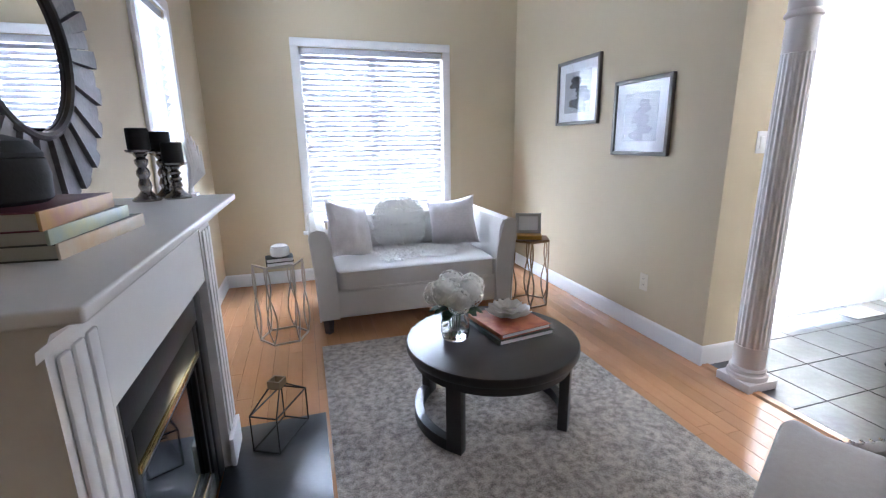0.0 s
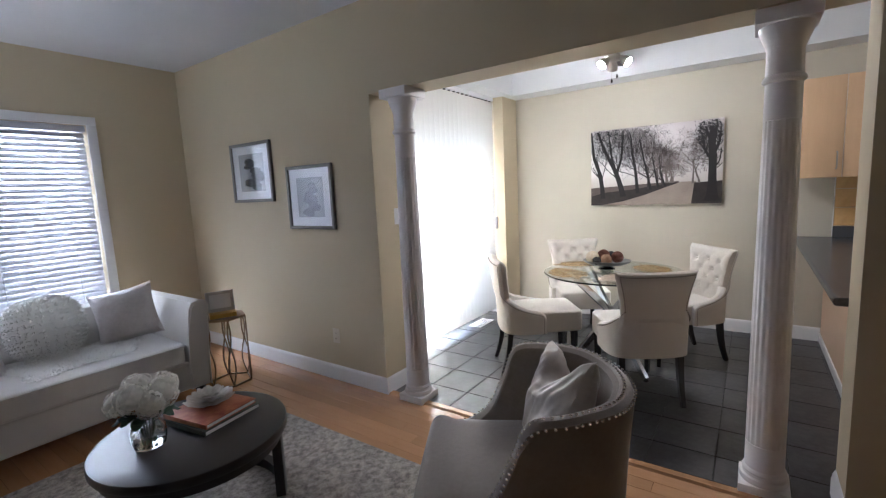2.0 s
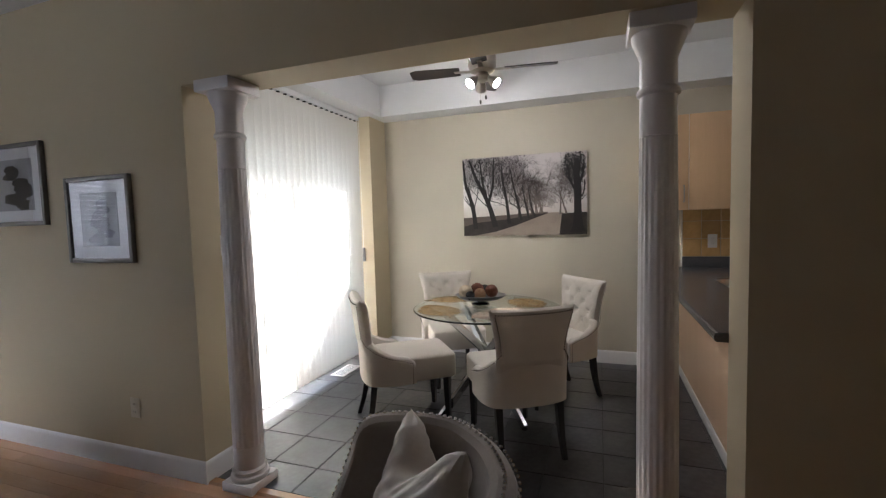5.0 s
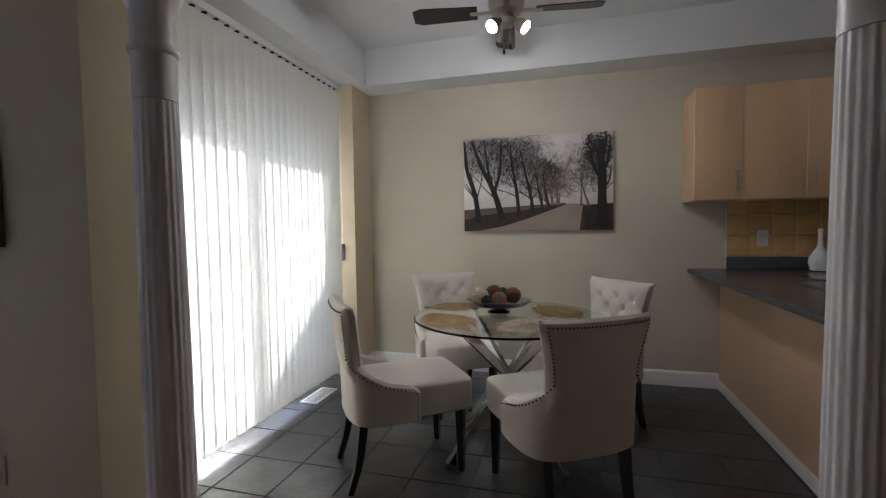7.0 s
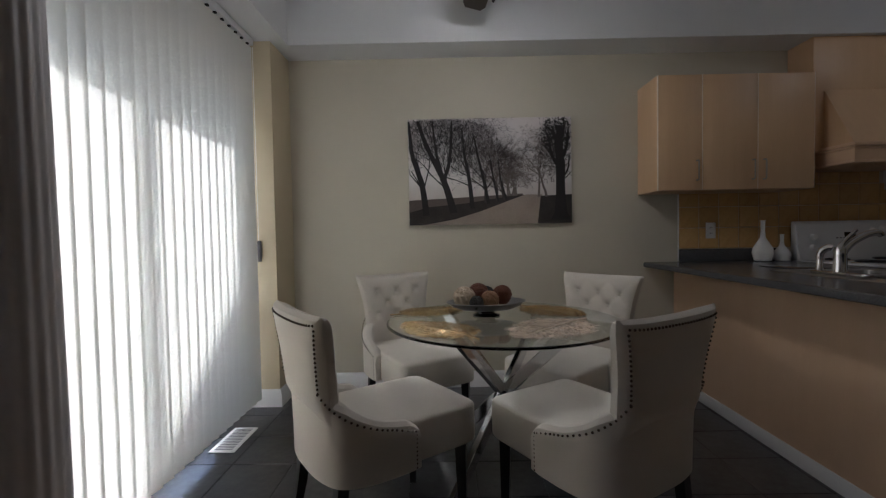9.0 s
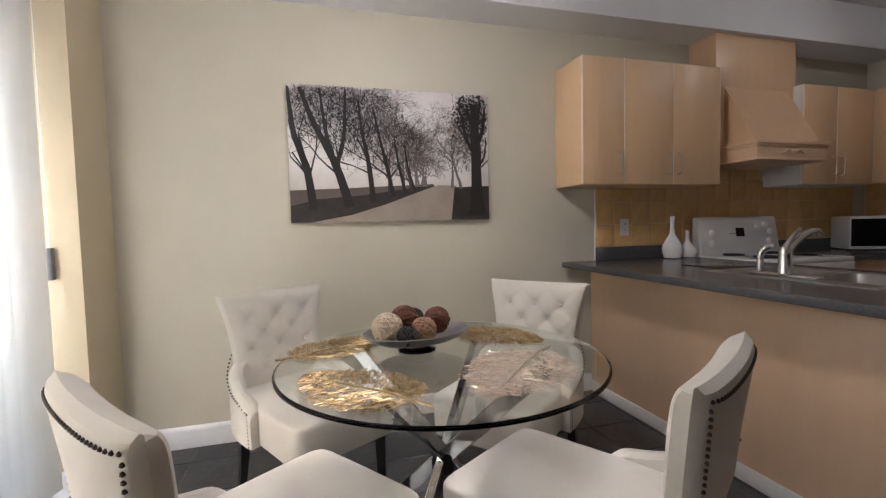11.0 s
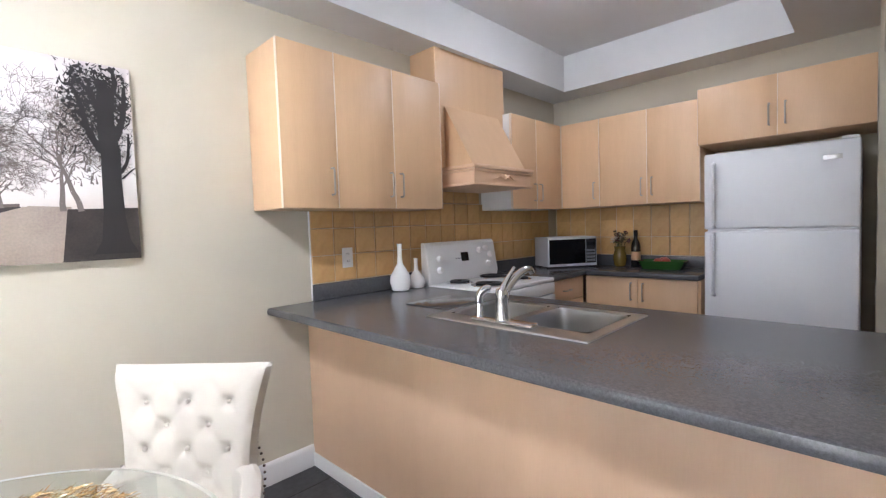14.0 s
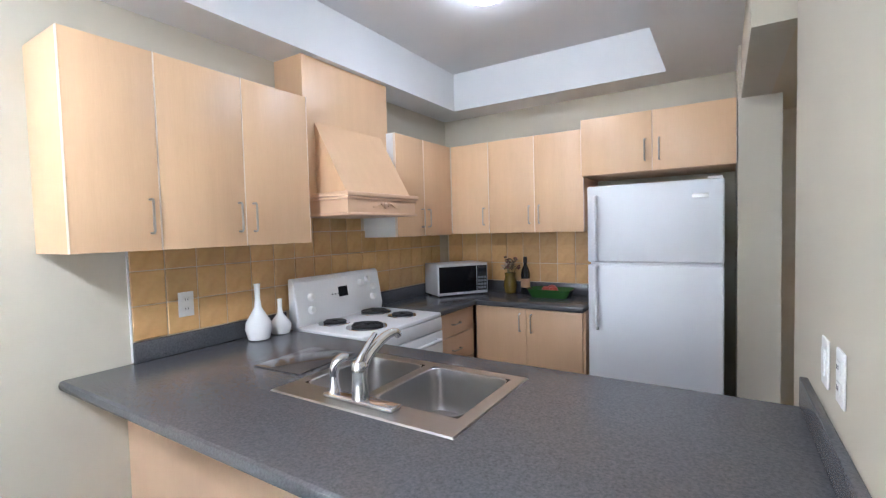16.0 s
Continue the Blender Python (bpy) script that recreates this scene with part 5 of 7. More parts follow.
BC = (3.655, 0.765)
t = thing("footed_bowl", "shallow oval pewter bowl on a small foot", "bowl", pose(*BC, Z + 0.0004, 0, 0, 98))
bm = bmesh.new()
rows = []
prof = [(0.02, 0.024), (0.08, 0.026), (0.13, 0.033), (0.165, 0.047), (0.188, 0.064), (0.192, 0.066), (0.189, 0.069), (0.165, 0.053), (0.13, 0.039), (0.08, 0.032), (0.02, 0.030)]
for r, z in prof:
    rows.append([bm.verts.new((r * math.cos(2 * math.pi * i / 56), 0.70 * r * math.sin(2 * math.pi * i / 56), z)) for i in range(56)])
for a, b in zip(rows, rows[1:]):
    for i in range(56):
        bm.faces.new((a[i], a[(i + 1) % 56], b[(i + 1) % 56], b[i]))
bm.faces.new(rows[0])
bm.faces.new(rows[-1])
M_pewter = mat("pewter_grey", (0.34, 0.33, 0.32), 0.3, metal=0.85, scale=14, amount=0.6, bump=0.05)
part("dish", bm, M_pewter, t)
bm = bmesh.new()
lathe(bm, [(0.065, 0.0), (0.066, 0.004), (0.040, 0.012), (0.038, 0.020), (0.06, 0.026)], 28)
part("foot", bm, M_darkglass, t, "dark glass foot")

M_b1 = mat("cream_rattan", (0.68, 0.58, 0.44), 0.7, color2=(0.42, 0.33, 0.23), scale=40, bump=0.5)
M_b2 = mat("russet_rattan", (0.20, 0.07, 0.035), 0.7, color2=(0.10, 0.03, 0.015), scale=40, bump=0.5)
M_b3 = mat("black_rattan", (0.02, 0.018, 0.016), 0.7, scale=40, bump=0.5)
M_b4 = mat("tan_rattan", (0.48, 0.30, 0.18), 0.7, color2=(0.26, 0.13, 0.07), scale=40, bump=0.5)


def rattan_ball(x, y, z, r, material, seed, label):
    t = thing("rattan_ball", label, "decorative ball", pose(x, y, z), "woven balls in the bowl")
    r *= 0.92
    bm = bmesh.new()
    ball(bm, (0, 0, 0), r * 0.93, 20, 14)
    part("core", bm, material, t)
    rnd = random.Random(seed)
    bm = bmesh.new()
    for k in range(22):
        ax = Vector((rnd.gauss(0, 1), rnd.gauss(0, 1), rnd.gauss(0, 1))).normalized()
        u = ax.orthogonal().normalized()
        v = ax.cross(u)
        h = rnd.uniform(-0.45, 0.45)
        rr = r * rnd.uniform(0.95, 1.0)
        c = math.sqrt(1 - h * h)
        tube(bm, [rr * (h * ax + c * (math.cos(2 * math.pi * j / 22) * u + math.sin(2 * math.pi * j / 22) * v)) for j in range(22)], 0.0028, 4, closed=True)
    part("weave", bm, material, t)


bz = Z + 0.032
rattan_ball(BC[0] - 0.030, BC[1] + 0.105, bz + 0.058, 0.056, M_b1, 1, "cream woven rattan ball in the pewter bowl")
rattan_ball(BC[0] + 0.040, BC[1] + 0.035, bz + 0.068, 0.053, M_b2, 2, "russet brown woven rattan ball in the bowl")
rattan_ball(BC[0] - 0.060, BC[1] - 0.012, bz + 0.050, 0.046, M_b4, 3, "tan woven rattan ball in the bowl")
rattan_ball(BC[0] + 0.020, BC[1] - 0.080, bz + 0.062, 0.050, M_b2, 4, "dark russet woven rattan ball in the bowl")
rattan_ball(BC[0] - 0.095, BC[1] + 0.052, bz + 0.042, 0.034, M_b3, 5, "small black woven rattan ball in the bowl")
rattan_ball(BC[0] + 0.088, BC[1] - 0.012, bz + 0.062, 0.038, M_b3, 6, "black woven rattan ball at the back of the bowl")


def ceiling_fan():
    C = (3.62, 0.705)
    t = thing("ceiling_fan", "dark-bladed ceiling fan with three lit nickel spotlights", "ceiling fan", pose(*C, 0))
    bm = bmesh.new()
    lathe(bm, [(0.065, TZ - 0.001), (0.068, TZ - 0.03), (0.04, TZ - 0.06), (0.014, TZ - 0.065)][::-1], 28)
    part("canopy", bm, M_nickel, t)
    bm = bmesh.new()
    lathe(bm, [(0.012, 2.58), (0.012, TZ - 0.06)], 14)
    part("downrod", bm, M_nickel, t)
    bm = bmesh.new()
    lathe(bm, [(0.03, 2.41), (0.085, 2.425), (0.10, 2.46), (0.10, 2.52), (0.08, 2.56), (0.03, 2.585)], 36)
    part("motor", bm, M_nickel, t, "brushed nickel motor housing")
    for k in range(4):
        a = 98 + 90 * k
        blade = part("blade", bmesh.new(), M_darkblade, t)
        bm = bmesh.new()
        rows = []
        for j in range(9):
            f = j / 8
            r = 0.16 + 0.36 * f
            w = 0.05 + 0.016 * f - (0.022 if j == 8 else 0)
            rows.append([bm.verts.new((r, s * w, 2.435 + s * w * 0.20 + h)) for s, h in ((-1, 0.003), (1, 0.003), (1, -0.003), (-1, -0.003))])
        for p, q in zip(rows, rows[1:]):
            for i in range(4):
                bm.faces.new((p[i], p[(i + 1) % 4], q[(i + 1) % 4], q[i]))
        bm.faces.new(rows[0])
        bm.faces.new(rows[-1])
        blade.data = mesh_of("blade", bm, M_darkblade)
        blade.matrix_local = pose(0, 0, 0, 0, 0, a)
        bm = bmesh.new()
        box(bm, 0.08, 0.20, -0.018, 0.018, 2.428, 2.434, 0.002)
        part("blade_iron", bm, M_nickel, blade)
    bm = bmesh.new()
    lathe(bm, [(0.014, 2.350), (0.045, 2.358), (0.052, 2.385), (0.04, 2.412)], 28)
    part("light_kit", bm, M_nickel, t)
    for k in range(3):
        a = radians(20 + 120 * k)
        d = Vector((math.cos(a) * 0.75, math.sin(a) * 0.75, -0.62)).normalized()
        p0 = Vector((0.035 * math.cos(a), 0.035 * math.sin(a), 2.385))
        lamp = part("spotlight", tube(bmesh.new(), [p0, p0 + d * 0.03, p0 + d * 0.055, p0 + d * 0.095], [0.012, 0.018, 0.034, 0.040], 20), M_nickel, t, "nickel spotlight cup")
        q = p0 + d * 0.0955
        bm = bmesh.new()
        tube(bm, [q, q + d * 0.004, q + d * 0.008], [0.032, 0.030, 0.014], 20)
        part("bulb", bm, M_lampglow, lamp, "glowing lamp face")
    for x, y, z, n in ((0.012, -0.02, 2.260, 0), (-0.018, 0.012, 2.225, 1)):
        bm = bmesh.new()
        tube(bm, [(x, y, 2.360), (x, y, z)], 0.0012, 5)
        chain = part("pull_chain", bm, M_nickel, t)
        bm = bmesh.new()
        lathe(bm, [(0.002, z - 0.032), (0.008, z - 0.024), (0.007, z - 0.008), (0.002, z)], 12, (x, y))
        part("pull_knob", bm, M_darkblade, chain)


M_darkblade = mat("dark_walnut_blade", (0.022, 0.016, 0.014), 0.4, scale=6, amount=0.8, bump=0.05, stretch=(1, 8, 1))
ceiling_fan()

t = thing("floor_vent", "white slotted floor register in the tiles", "floor vent", pose(3.995, 2.165, 0.002))
part("frame", cube(-0.15, 0.15, -0.07, 0.07, 0.0, 0.006, 0.002), M_plastic, t)
for k in range(14):
    part("slot", cube(-0.13 + k * 0.0192, -0.121 + k * 0.0192, -0.048, 0.048, 0.0062, 0.0068), M_greyink, t)


def tree_print():
    """A misty avenue of bare trees on canvas: flat printed shapes on a thin stretched canvas."""
    X = DE
    y0, y1, z0, z1 = 0.033, 1.220, 1.210, 1.979
    t = thing("canvas_print", "sepia canvas print of bare trees along a misty road", "canvas print", pose(X - 0.034, y1, z0, 0, 0, -90))
    W, H = y1 - y0, z1 - z0
    part("canvas", cube(0, W, 0, 0.033, 0, H, 0.002), M_canvas, t, "misty sepia canvas")
    layer = [0, 0]

    def flat(bm, pts):
        layer[1] = (layer[1] + 1) % 90
        bm.faces.new([bm.verts.new((min(max(u, 0), 1) * W, -0.0006 - 0.00012 * layer[0] - 0.0000012 * layer[1], min(max(v, 0), 1) * H)) for u, v in pts])
    layer[0] = 1
    bm = bmesh.new()
    flat(bm, [(0, 0), (0, 0.235), (0.30, 0.255), (0.70, 0.285), (0.70, 0)])
    part("field", bm, M_sepia2, t)
    layer[0] = 2
    bm = bmesh.new()
    flat(bm, [(0.09, 0.0), (0.28, 0.055), (0.45, 0.135), (0.62, 0.228), (0.72, 0.275), (0.82, 0.272), (0.83, 0.12), (0.83, 0.0)])
    part("road", bm, M_sepia3, t)
    layer[0] = 3
    bm = bmesh.new()
    flat(bm, [(0, 0), (0, 0.12), (0.12, 0.17), (0.35, 0.20), (0.62, 0.262), (0.71, 0.272), (0.60, 0.212), (0.45, 0.128), (0.28, 0.05), (0.09, 0.0)])
    flat(bm, [(0.79, 0.0), (0.80, 0.13), (0.81, 0.26), (1.0, 0.27), (1.0, 0.0)])
    part("verge", bm, M_sepia1, t)
    rnd = random.Random(21)

    def tree(base, h, w, leanx, mat_i, depth, name, dens=1.0):
        bm = bmesh.new()
        layer[0] += 1

        def limb(p, a, L, w0, d):
            q = p
            steps = 4 if d else 5
            pts = [(p, w0)]
            ang = a
            for s in range(steps):
                ang += rnd.uniform(-0.22, 0.22)
                q = (q[0] + L / steps * math.cos(ang) * H / W, q[1] + L / steps * math.sin(ang))
                pts.append((q, w0 * (1 - 0.55 * (s + 1) / steps)))
            for (p1, w1), (p2, w2) in zip(pts, pts[1:]):
                dx, dy = (p2[0] - p1[0]) * W, (p2[1] - p1[1]) * H
                ll = math.hypot(dx, dy) or 1
                nx, ny = -dy / ll / W, dx / ll / H
                if min(p1[0], p2[0]) < -0.01 or max(p1[0], p2[0]) > 1.01 or p2[1] > 1.01:
                    continue
                flat(bm, [(p1[0] + nx * w1, p1[1] + ny * w1), (p1[0] - nx * w1, p1[1] - ny * w1), (p2[0] - nx * w2, p2[1] - ny * w2), (p2[0] + nx * w2, p2[1] + ny * w2)])
            if d < depth:
                kids = 4 if d < 1 else (3 if rnd.random() < dens * 0.6 else 2)
                for k in range(kids):
                    i = rnd.randint(2, steps)
                    limb(pts[i][0], ang + rnd.uniform(0.25, 1.05) * (1 if k % 2 else -1) * (0.7 if d == 0 else 1) + (math.pi / 2 - ang) * 0.15, L * rnd.uniform(0.58, 0.84), max(pts[i][1] * 0.62, 0.0007), d + 1)
        limb(base, math.pi / 2 + leanx, h, w, 0)
        part(name, bm, (M_sepia0, M_sepia1b, M_sepia4)[mat_i], t, smooth=False)
    for k in range(5):
        tree((0.66 - 0.013 * k, 0.264), 0.10 + 0.020 * k, 0.007, rnd.uniform(-0.1, 0.2), 2, 6, "far_tree")
    for x, h in ((0.80, 0.20), (0.845, 0.26)):
        tree((x, 0.25), h, 0.010, 0.0, 2, 6, "misty_tree")
    for x, h, w, le, mi in ((0.585, 0.19, 0.009, 0.22, 1), (0.545, 0.24, 0.010, 0.2, 1), (0.475, 0.31, 0.014, 0.12, 1), (0.378, 0.46, 0.009, 0.06, 0), (0.262, 0.50, 0.011, 0.30, 0), (0.10, 0.54, 0.011, 0.15, 0)):
        tree((x, 0.11 + 0.24 * max(x - 0.1, 0)), h, w, le, mi, 6, "tree", 1.1)
    # fine twigs fill the crowns, paler towards the misty middle
    for name, material, count, area in (("twig_haze", M_sepia4, 1900, (0.42, 0.74, 0.30, 0.86)), ("twig_haze", M_sepia1b, 2600, (0.20, 0.64, 0.44, 1.0)), ("twig_haze", M_sepia0, 1900, (0.0, 0.42, 0.55, 1.0)), ("twig_haze", M_sepia4, 900, (0.77, 0.92, 0.36, 0.86)), ("twig_haze", M_sepia0, 1100, (0.80, 1.0, 0.50, 1.0))):
        bm = bmesh.new()
        layer[0] += 1
        for k in range(count):
            u, v = rnd.uniform(area[0], area[1]), rnd.uniform(area[2], area[3])
            mid = abs(2 * (u - area[0]) / (area[1] - area[0]) - 1) ** 3
            top = area[3] - max(0.0, u - 0.46) * 1.75 if u < 0.75 else area[3]
            if v > top - 0.1 * rnd.random() or rnd.random() < mid * 0.8 or v < area[2] + 0.12 * rnd.random():
                continue
            ang, ln, w = rnd.uniform(0.2, 2.9), rnd.uniform(0.015, 0.05), rnd.uniform(0.0010, 0.0032)
            du, dv = ln * math.cos(ang) * H / W, ln * math.sin(ang)
            flat(bm, [(u - w * math.sin(ang), v + w * math.cos(ang)), (u + w * math.sin(ang), v - w * math.cos(ang)), (u + du, v + dv)])
        tagged(part(name, bm, material, t, smooth=False), kind="stuff")
    layer[0] += 1
    bm = bmesh.new()
    trunk = [(0.87, 0.03), (0.995, 0.03), (0.972, 0.10), (0.962, 0.22), (0.958, 0.40), (0.960, 0.55), (0.950, 0.66), (0.945, 0.82), (0.93, 0.92), (0.905, 0.92), (0.905, 0.80), (0.900, 0.66), (0.905, 0.52), (0.902, 0.25), (0.893, 0.10)]
    flat(bm, trunk)
    part("near_tree", bm, M_sepia0, t, smooth=False)
    for pts, w in (([(0.105, 0.09), (0.08, 0.40), (0.03, 0.62), (0.015, 0.80), (0.004, 0.98)], 0.020), ([(0.275, 0.11), (0.215, 0.42), (0.12, 0.72), (0.06, 0.98)], 0.024), ([(0.215, 0.42), (0.255, 0.62), (0.27, 0.98)], 0.014), ([(0.20, 0.45), (0.17, 0.70), (0.15, 0.98)], 0.012), ([(0.39, 0.15), (0.37, 0.45), (0.345, 0.66), (0.33, 0.90)], 0.014), ([(0.49, 0.19), (0.46, 0.42), (0.43, 0.62), (0.40, 0.85)], 0.011), ([(0.55, 0.215), (0.52, 0.42), (0.50, 0.65)], 0.008), ([(0.60, 0.23), (0.565, 0.42), (0.55, 0.62)], 0.007),
                   ([(0.91, 0.55), (0.875, 0.66), (0.862, 0.78), (0.84, 0.88)], 0.012), ([(0.945, 0.62), (0.972, 0.74), (0.98, 0.90)], 0.013), ([(0.955, 0.45), (0.978, 0.52), (0.985, 0.66)], 0.007), ([(0.91, 0.75), (0.88, 0.86), (0.83, 0.93)], 0.010), ([(0.93, 0.8), (0.955, 0.9), (0.95, 0.98)], 0.012), ([(0.96, 0.42), (0.99, 0.47), (1.0, 0.48)], 0.004)):
        layer[0] += 1
        bm = bmesh.new()
        line = smooth_line([(u, v, 0) for u, v in pts], 9)
        rows = []
        for k in range(9):
            p, d = line[k], (line[min(k + 1, 8)] - line[max(k - 1, 0)]).normalized()
            g = w * (1 - 0.08 * k)
            rows.append([bm.verts.new((min(max(u, 0), 1) * W, -0.0006 - 0.00012 * layer[0], min(max(v, 0), 1) * H)) for u, v in ((p.x - d.y * g, p.y + d.x * g), (p.x + d.y * g, p.y - d.x * g))])
        for p, q in zip(rows, rows[1:]):
            bm.faces.new((p[0], p[1], q[1], q[0]))
        part("branch", bm, M_sepia0, t, smooth=False)
    bm = bmesh.new()
    layer[0] += 1
    for k in range(520):
        a, r = rnd.uniform(0, 6.28), rnd.uniform(0.0, 1.0) ** 0.7
        cx, cy = 0.912 + 0.10 * r * math.cos(a), 0.83 + 0.18 * r * math.sin(a)
        if cx > 0.99 or cy > 0.99:
            continue
        q = rnd.uniform(0.004, 0.011)
        b2 = rnd.uniform(0, 6.28)
        flat(bm, [(cx + q * rnd.uniform(0.3, 1.2) * math.cos(b2 + h * 1.5), cy + 1.4 * q * rnd.uniform(0.3, 1.2) * math.sin(b2 + h * 1.5)) for h in range(4)])
    tagged(part("foliage", bm, M_sepia0, t, smooth=False), kind="stuff")


def ramp_print(name, stops):
    """A printed vertical tone, by height on the canvas."""
    m = bpy.data.materials.new(name)
    m.use_nodes = True
    n, l = m.node_tree.nodes, m.node_tree.links
    b = n["Principled BSDF"]
    b.inputs["Roughness"].default_value, b.inputs["Specular IOR Level"].default_value = 0.6, 0.3
    tc = n.new("ShaderNodeTexCoord")
    mp = n.new("ShaderNodeSeparateXYZ")
    l.new(tc.outputs["Object"], mp.inputs[0])
    no = n.new("ShaderNodeTexNoise")
    no.inputs["Scale"].default_value, no.inputs["Detail"].default_value = 6, 6
    l.new(tc.outputs["Object"], no.inputs["Vector"])
    ad = n.new("ShaderNodeMath")
    ad.operation = "MULTIPLY_ADD"
    ad.inputs[1].default_value = 0.16
    l.new(no.outputs["Fac"], ad.inputs[0])
    l.new(mp.outputs["Z"], ad.inputs[2])
    cr = n.new("ShaderNodeValToRGB")
    cr.color_ramp.elements.remove(cr.color_ramp.elements[0])
    for k, (p, c) in enumerate(stops):
        e = cr.color_ramp.elements[0] if k == 0 else cr.color_ramp.elements.new(p)
        e.position, e.color = p, (*c, 1)
    l.new(ad.outputs[0], cr.inputs["Fac"])
    l.new(cr.outputs["Color"], b.inputs["Base Color"])
    return m


M_canvas = ramp_print("misty_canvas", [(0.0, (0.40, 0.35, 0.31)), (0.27, (0.58, 0.52, 0.47)), (0.40, (0.78, 0.74, 0.71)), (0.62, (0.74, 0.70, 0.68)), (0.85, (0.60, 0.54, 0.53))])
M_sepia0 = mat("sepia_black_ink", (0.014, 0.011, 0.010), 0.7, scale=20, bump=0)
M_sepia1 = mat("sepia_dark_ink", (0.014, 0.011, 0.009), 0.7, color2=(0.045, 0.033, 0.027), scale=14, bump=0)
M_sepia1b = mat("sepia_brown_ink", (0.045, 0.034, 0.031), 0.7, scale=20, bump=0)
M_sepia2 = mat("sepia_field_ink", (0.15, 0.115, 0.095), 0.7, color2=(0.07, 0.052, 0.043), scale=5, amount=2, bump=0)
M_sepia3 = mat("sepia_road_ink", (0.38, 0.31, 0.245), 0.7, color2=(0.24, 0.19, 0.16), scale=7, bump=0)
M_sepia4 = mat("sepia_mist_ink", (0.16, 0.13, 0.115), 0.7, scale=20, bump=0)
tree_print()
# ---- kitchen things ----
def bar_handle(parent, x, y, z, out, horizontal=False, L=0.128):
    """A satin bar pull; out is the way it stands off the door."""
    bm = bmesh.new()
    o = Vector(out)
    along = Vector((0, 0, 1))
    if horizontal:
        along = Vector((o.y, o.x, 0))
    c = Vector((x, y, z))
    pts = [c - along * L / 2, c - along * L / 2 + o * 0.022, c - along * (L / 2 - 0.008) + o * 0.028, c + along * (L / 2 - 0.008) + o * 0.028, c + along * L / 2 + o * 0.022, c + along * L / 2]
    tube(bm, pts, 0.0048, 8)
    return part("handle", bm, M_nickel, parent, "satin nickel bar handle")


def east_cabinet(name, y_a, y_b, z0, z1, front, doors, handles, label, group, body_mat=None):
    """Cabinet on the east wall; doors is a list of y borders from north to south."""
    t = thing(name, label, "cabinet", None, group)
    part("body", cube(front + 0.019, DE - 0.001, y_b, y_a, z0, z1, 0.001), body_mat or M_maple, t)
    for k, (a, b) in enumerate(zip(doors, doors[1:])):
        d = part("door", cube(front, front + 0.018, b + 0.0018, a - 0.0018, z0 + 0.001, z1 - 0.001, 0.0025), M_maple, t)
        for e in (b + 0.0002, a - 0.0017):
            part("edge_strip", cube(front - 0.0015, front + 0.0175, e, e + 0.0015 if e < a - 0.01 else a - 0.0002, z0 + 0.001, z1 - 0.001), M_edge, d, "pale edge strip")
        bar_handle(d, front, handles[k], z0 + 0.13, (-1, 0, 0))
    return t


UF = 4.513
east_cabinet("wall_cabinet", -0.46, -0.752, 1.405, 2.165, UF, [-0.46, -0.752], [-0.715], "single-door maple wall cabinet at the end of the run", "maple wall cabinets")
east_cabinet("wall_cabinet", -0.753, -1.49, 1.405, 2.165, UF, [-0.753, -1.118, -1.49], [-1.082, -1.155], "two-door maple wall cabinet beside the range hood", "maple wall cabinets")
M_melamine = mat("white_melamine", (0.72, 0.71, 0.69), 0.45, scale=5, amount=0.2, bump=0.02)
east_cabinet("wall_cabinet", -2.245, -2.955, 1.41, 2.11, UF + 0.012, [-2.245, -2.575, -2.955], [-2.535, -2.615], "two-door maple wall cabinet in the corner with a white side", "maple wall cabinets", M_melamine)


def south_cabinet(x_a, x_b, z0, z1, front, doors, handles, label, hz=0.13):
    t = thing("wall_cabinet", label, "cabinet", None, "maple wall cabinets")
    part("body", cube(x_b, x_a, DS + 0.001, front - 0.019, z0, z1, 0.001), M_maple, t)
    for k, (a, b) in enumerate(zip(doors, doors[1:])):
        d = part("door", cube(b + 0.0018, a - 0.0018, front - 0.018, front, z0 + 0.001, z1 - 0.001, 0.0025), M_maple, t)
        for e in (b + 0.0002, a - 0.0017):
            part("edge_strip", cube(e, e + 0.0015, front - 0.0175, front + 0.0015, z0 + 0.001, z1 - 0.001), M_edge, d, "pale edge strip")
        bar_handle(d, handles[k], front, z0 + hz, (0, 1, 0))
    return t


SF = -2.965
south_cabinet(4.525, 4.195, 1.415, 2.112, SF, [4.525, 4.195], [4.235], "single-door maple wall cabinet over the microwave")
south_cabinet(4.194, 3.475, 1.415, 2.112, SF, [4.194, 3.828, 3.475], [3.865, 3.79], "two-door maple wall cabinet over the far counter")
south_cabinet(3.474, 2.605, 1.785, 2.155, -2.90, [3.474, 3.04, 2.605], [3.08, 3.0], "two-door maple cabinet above the refrigerator")


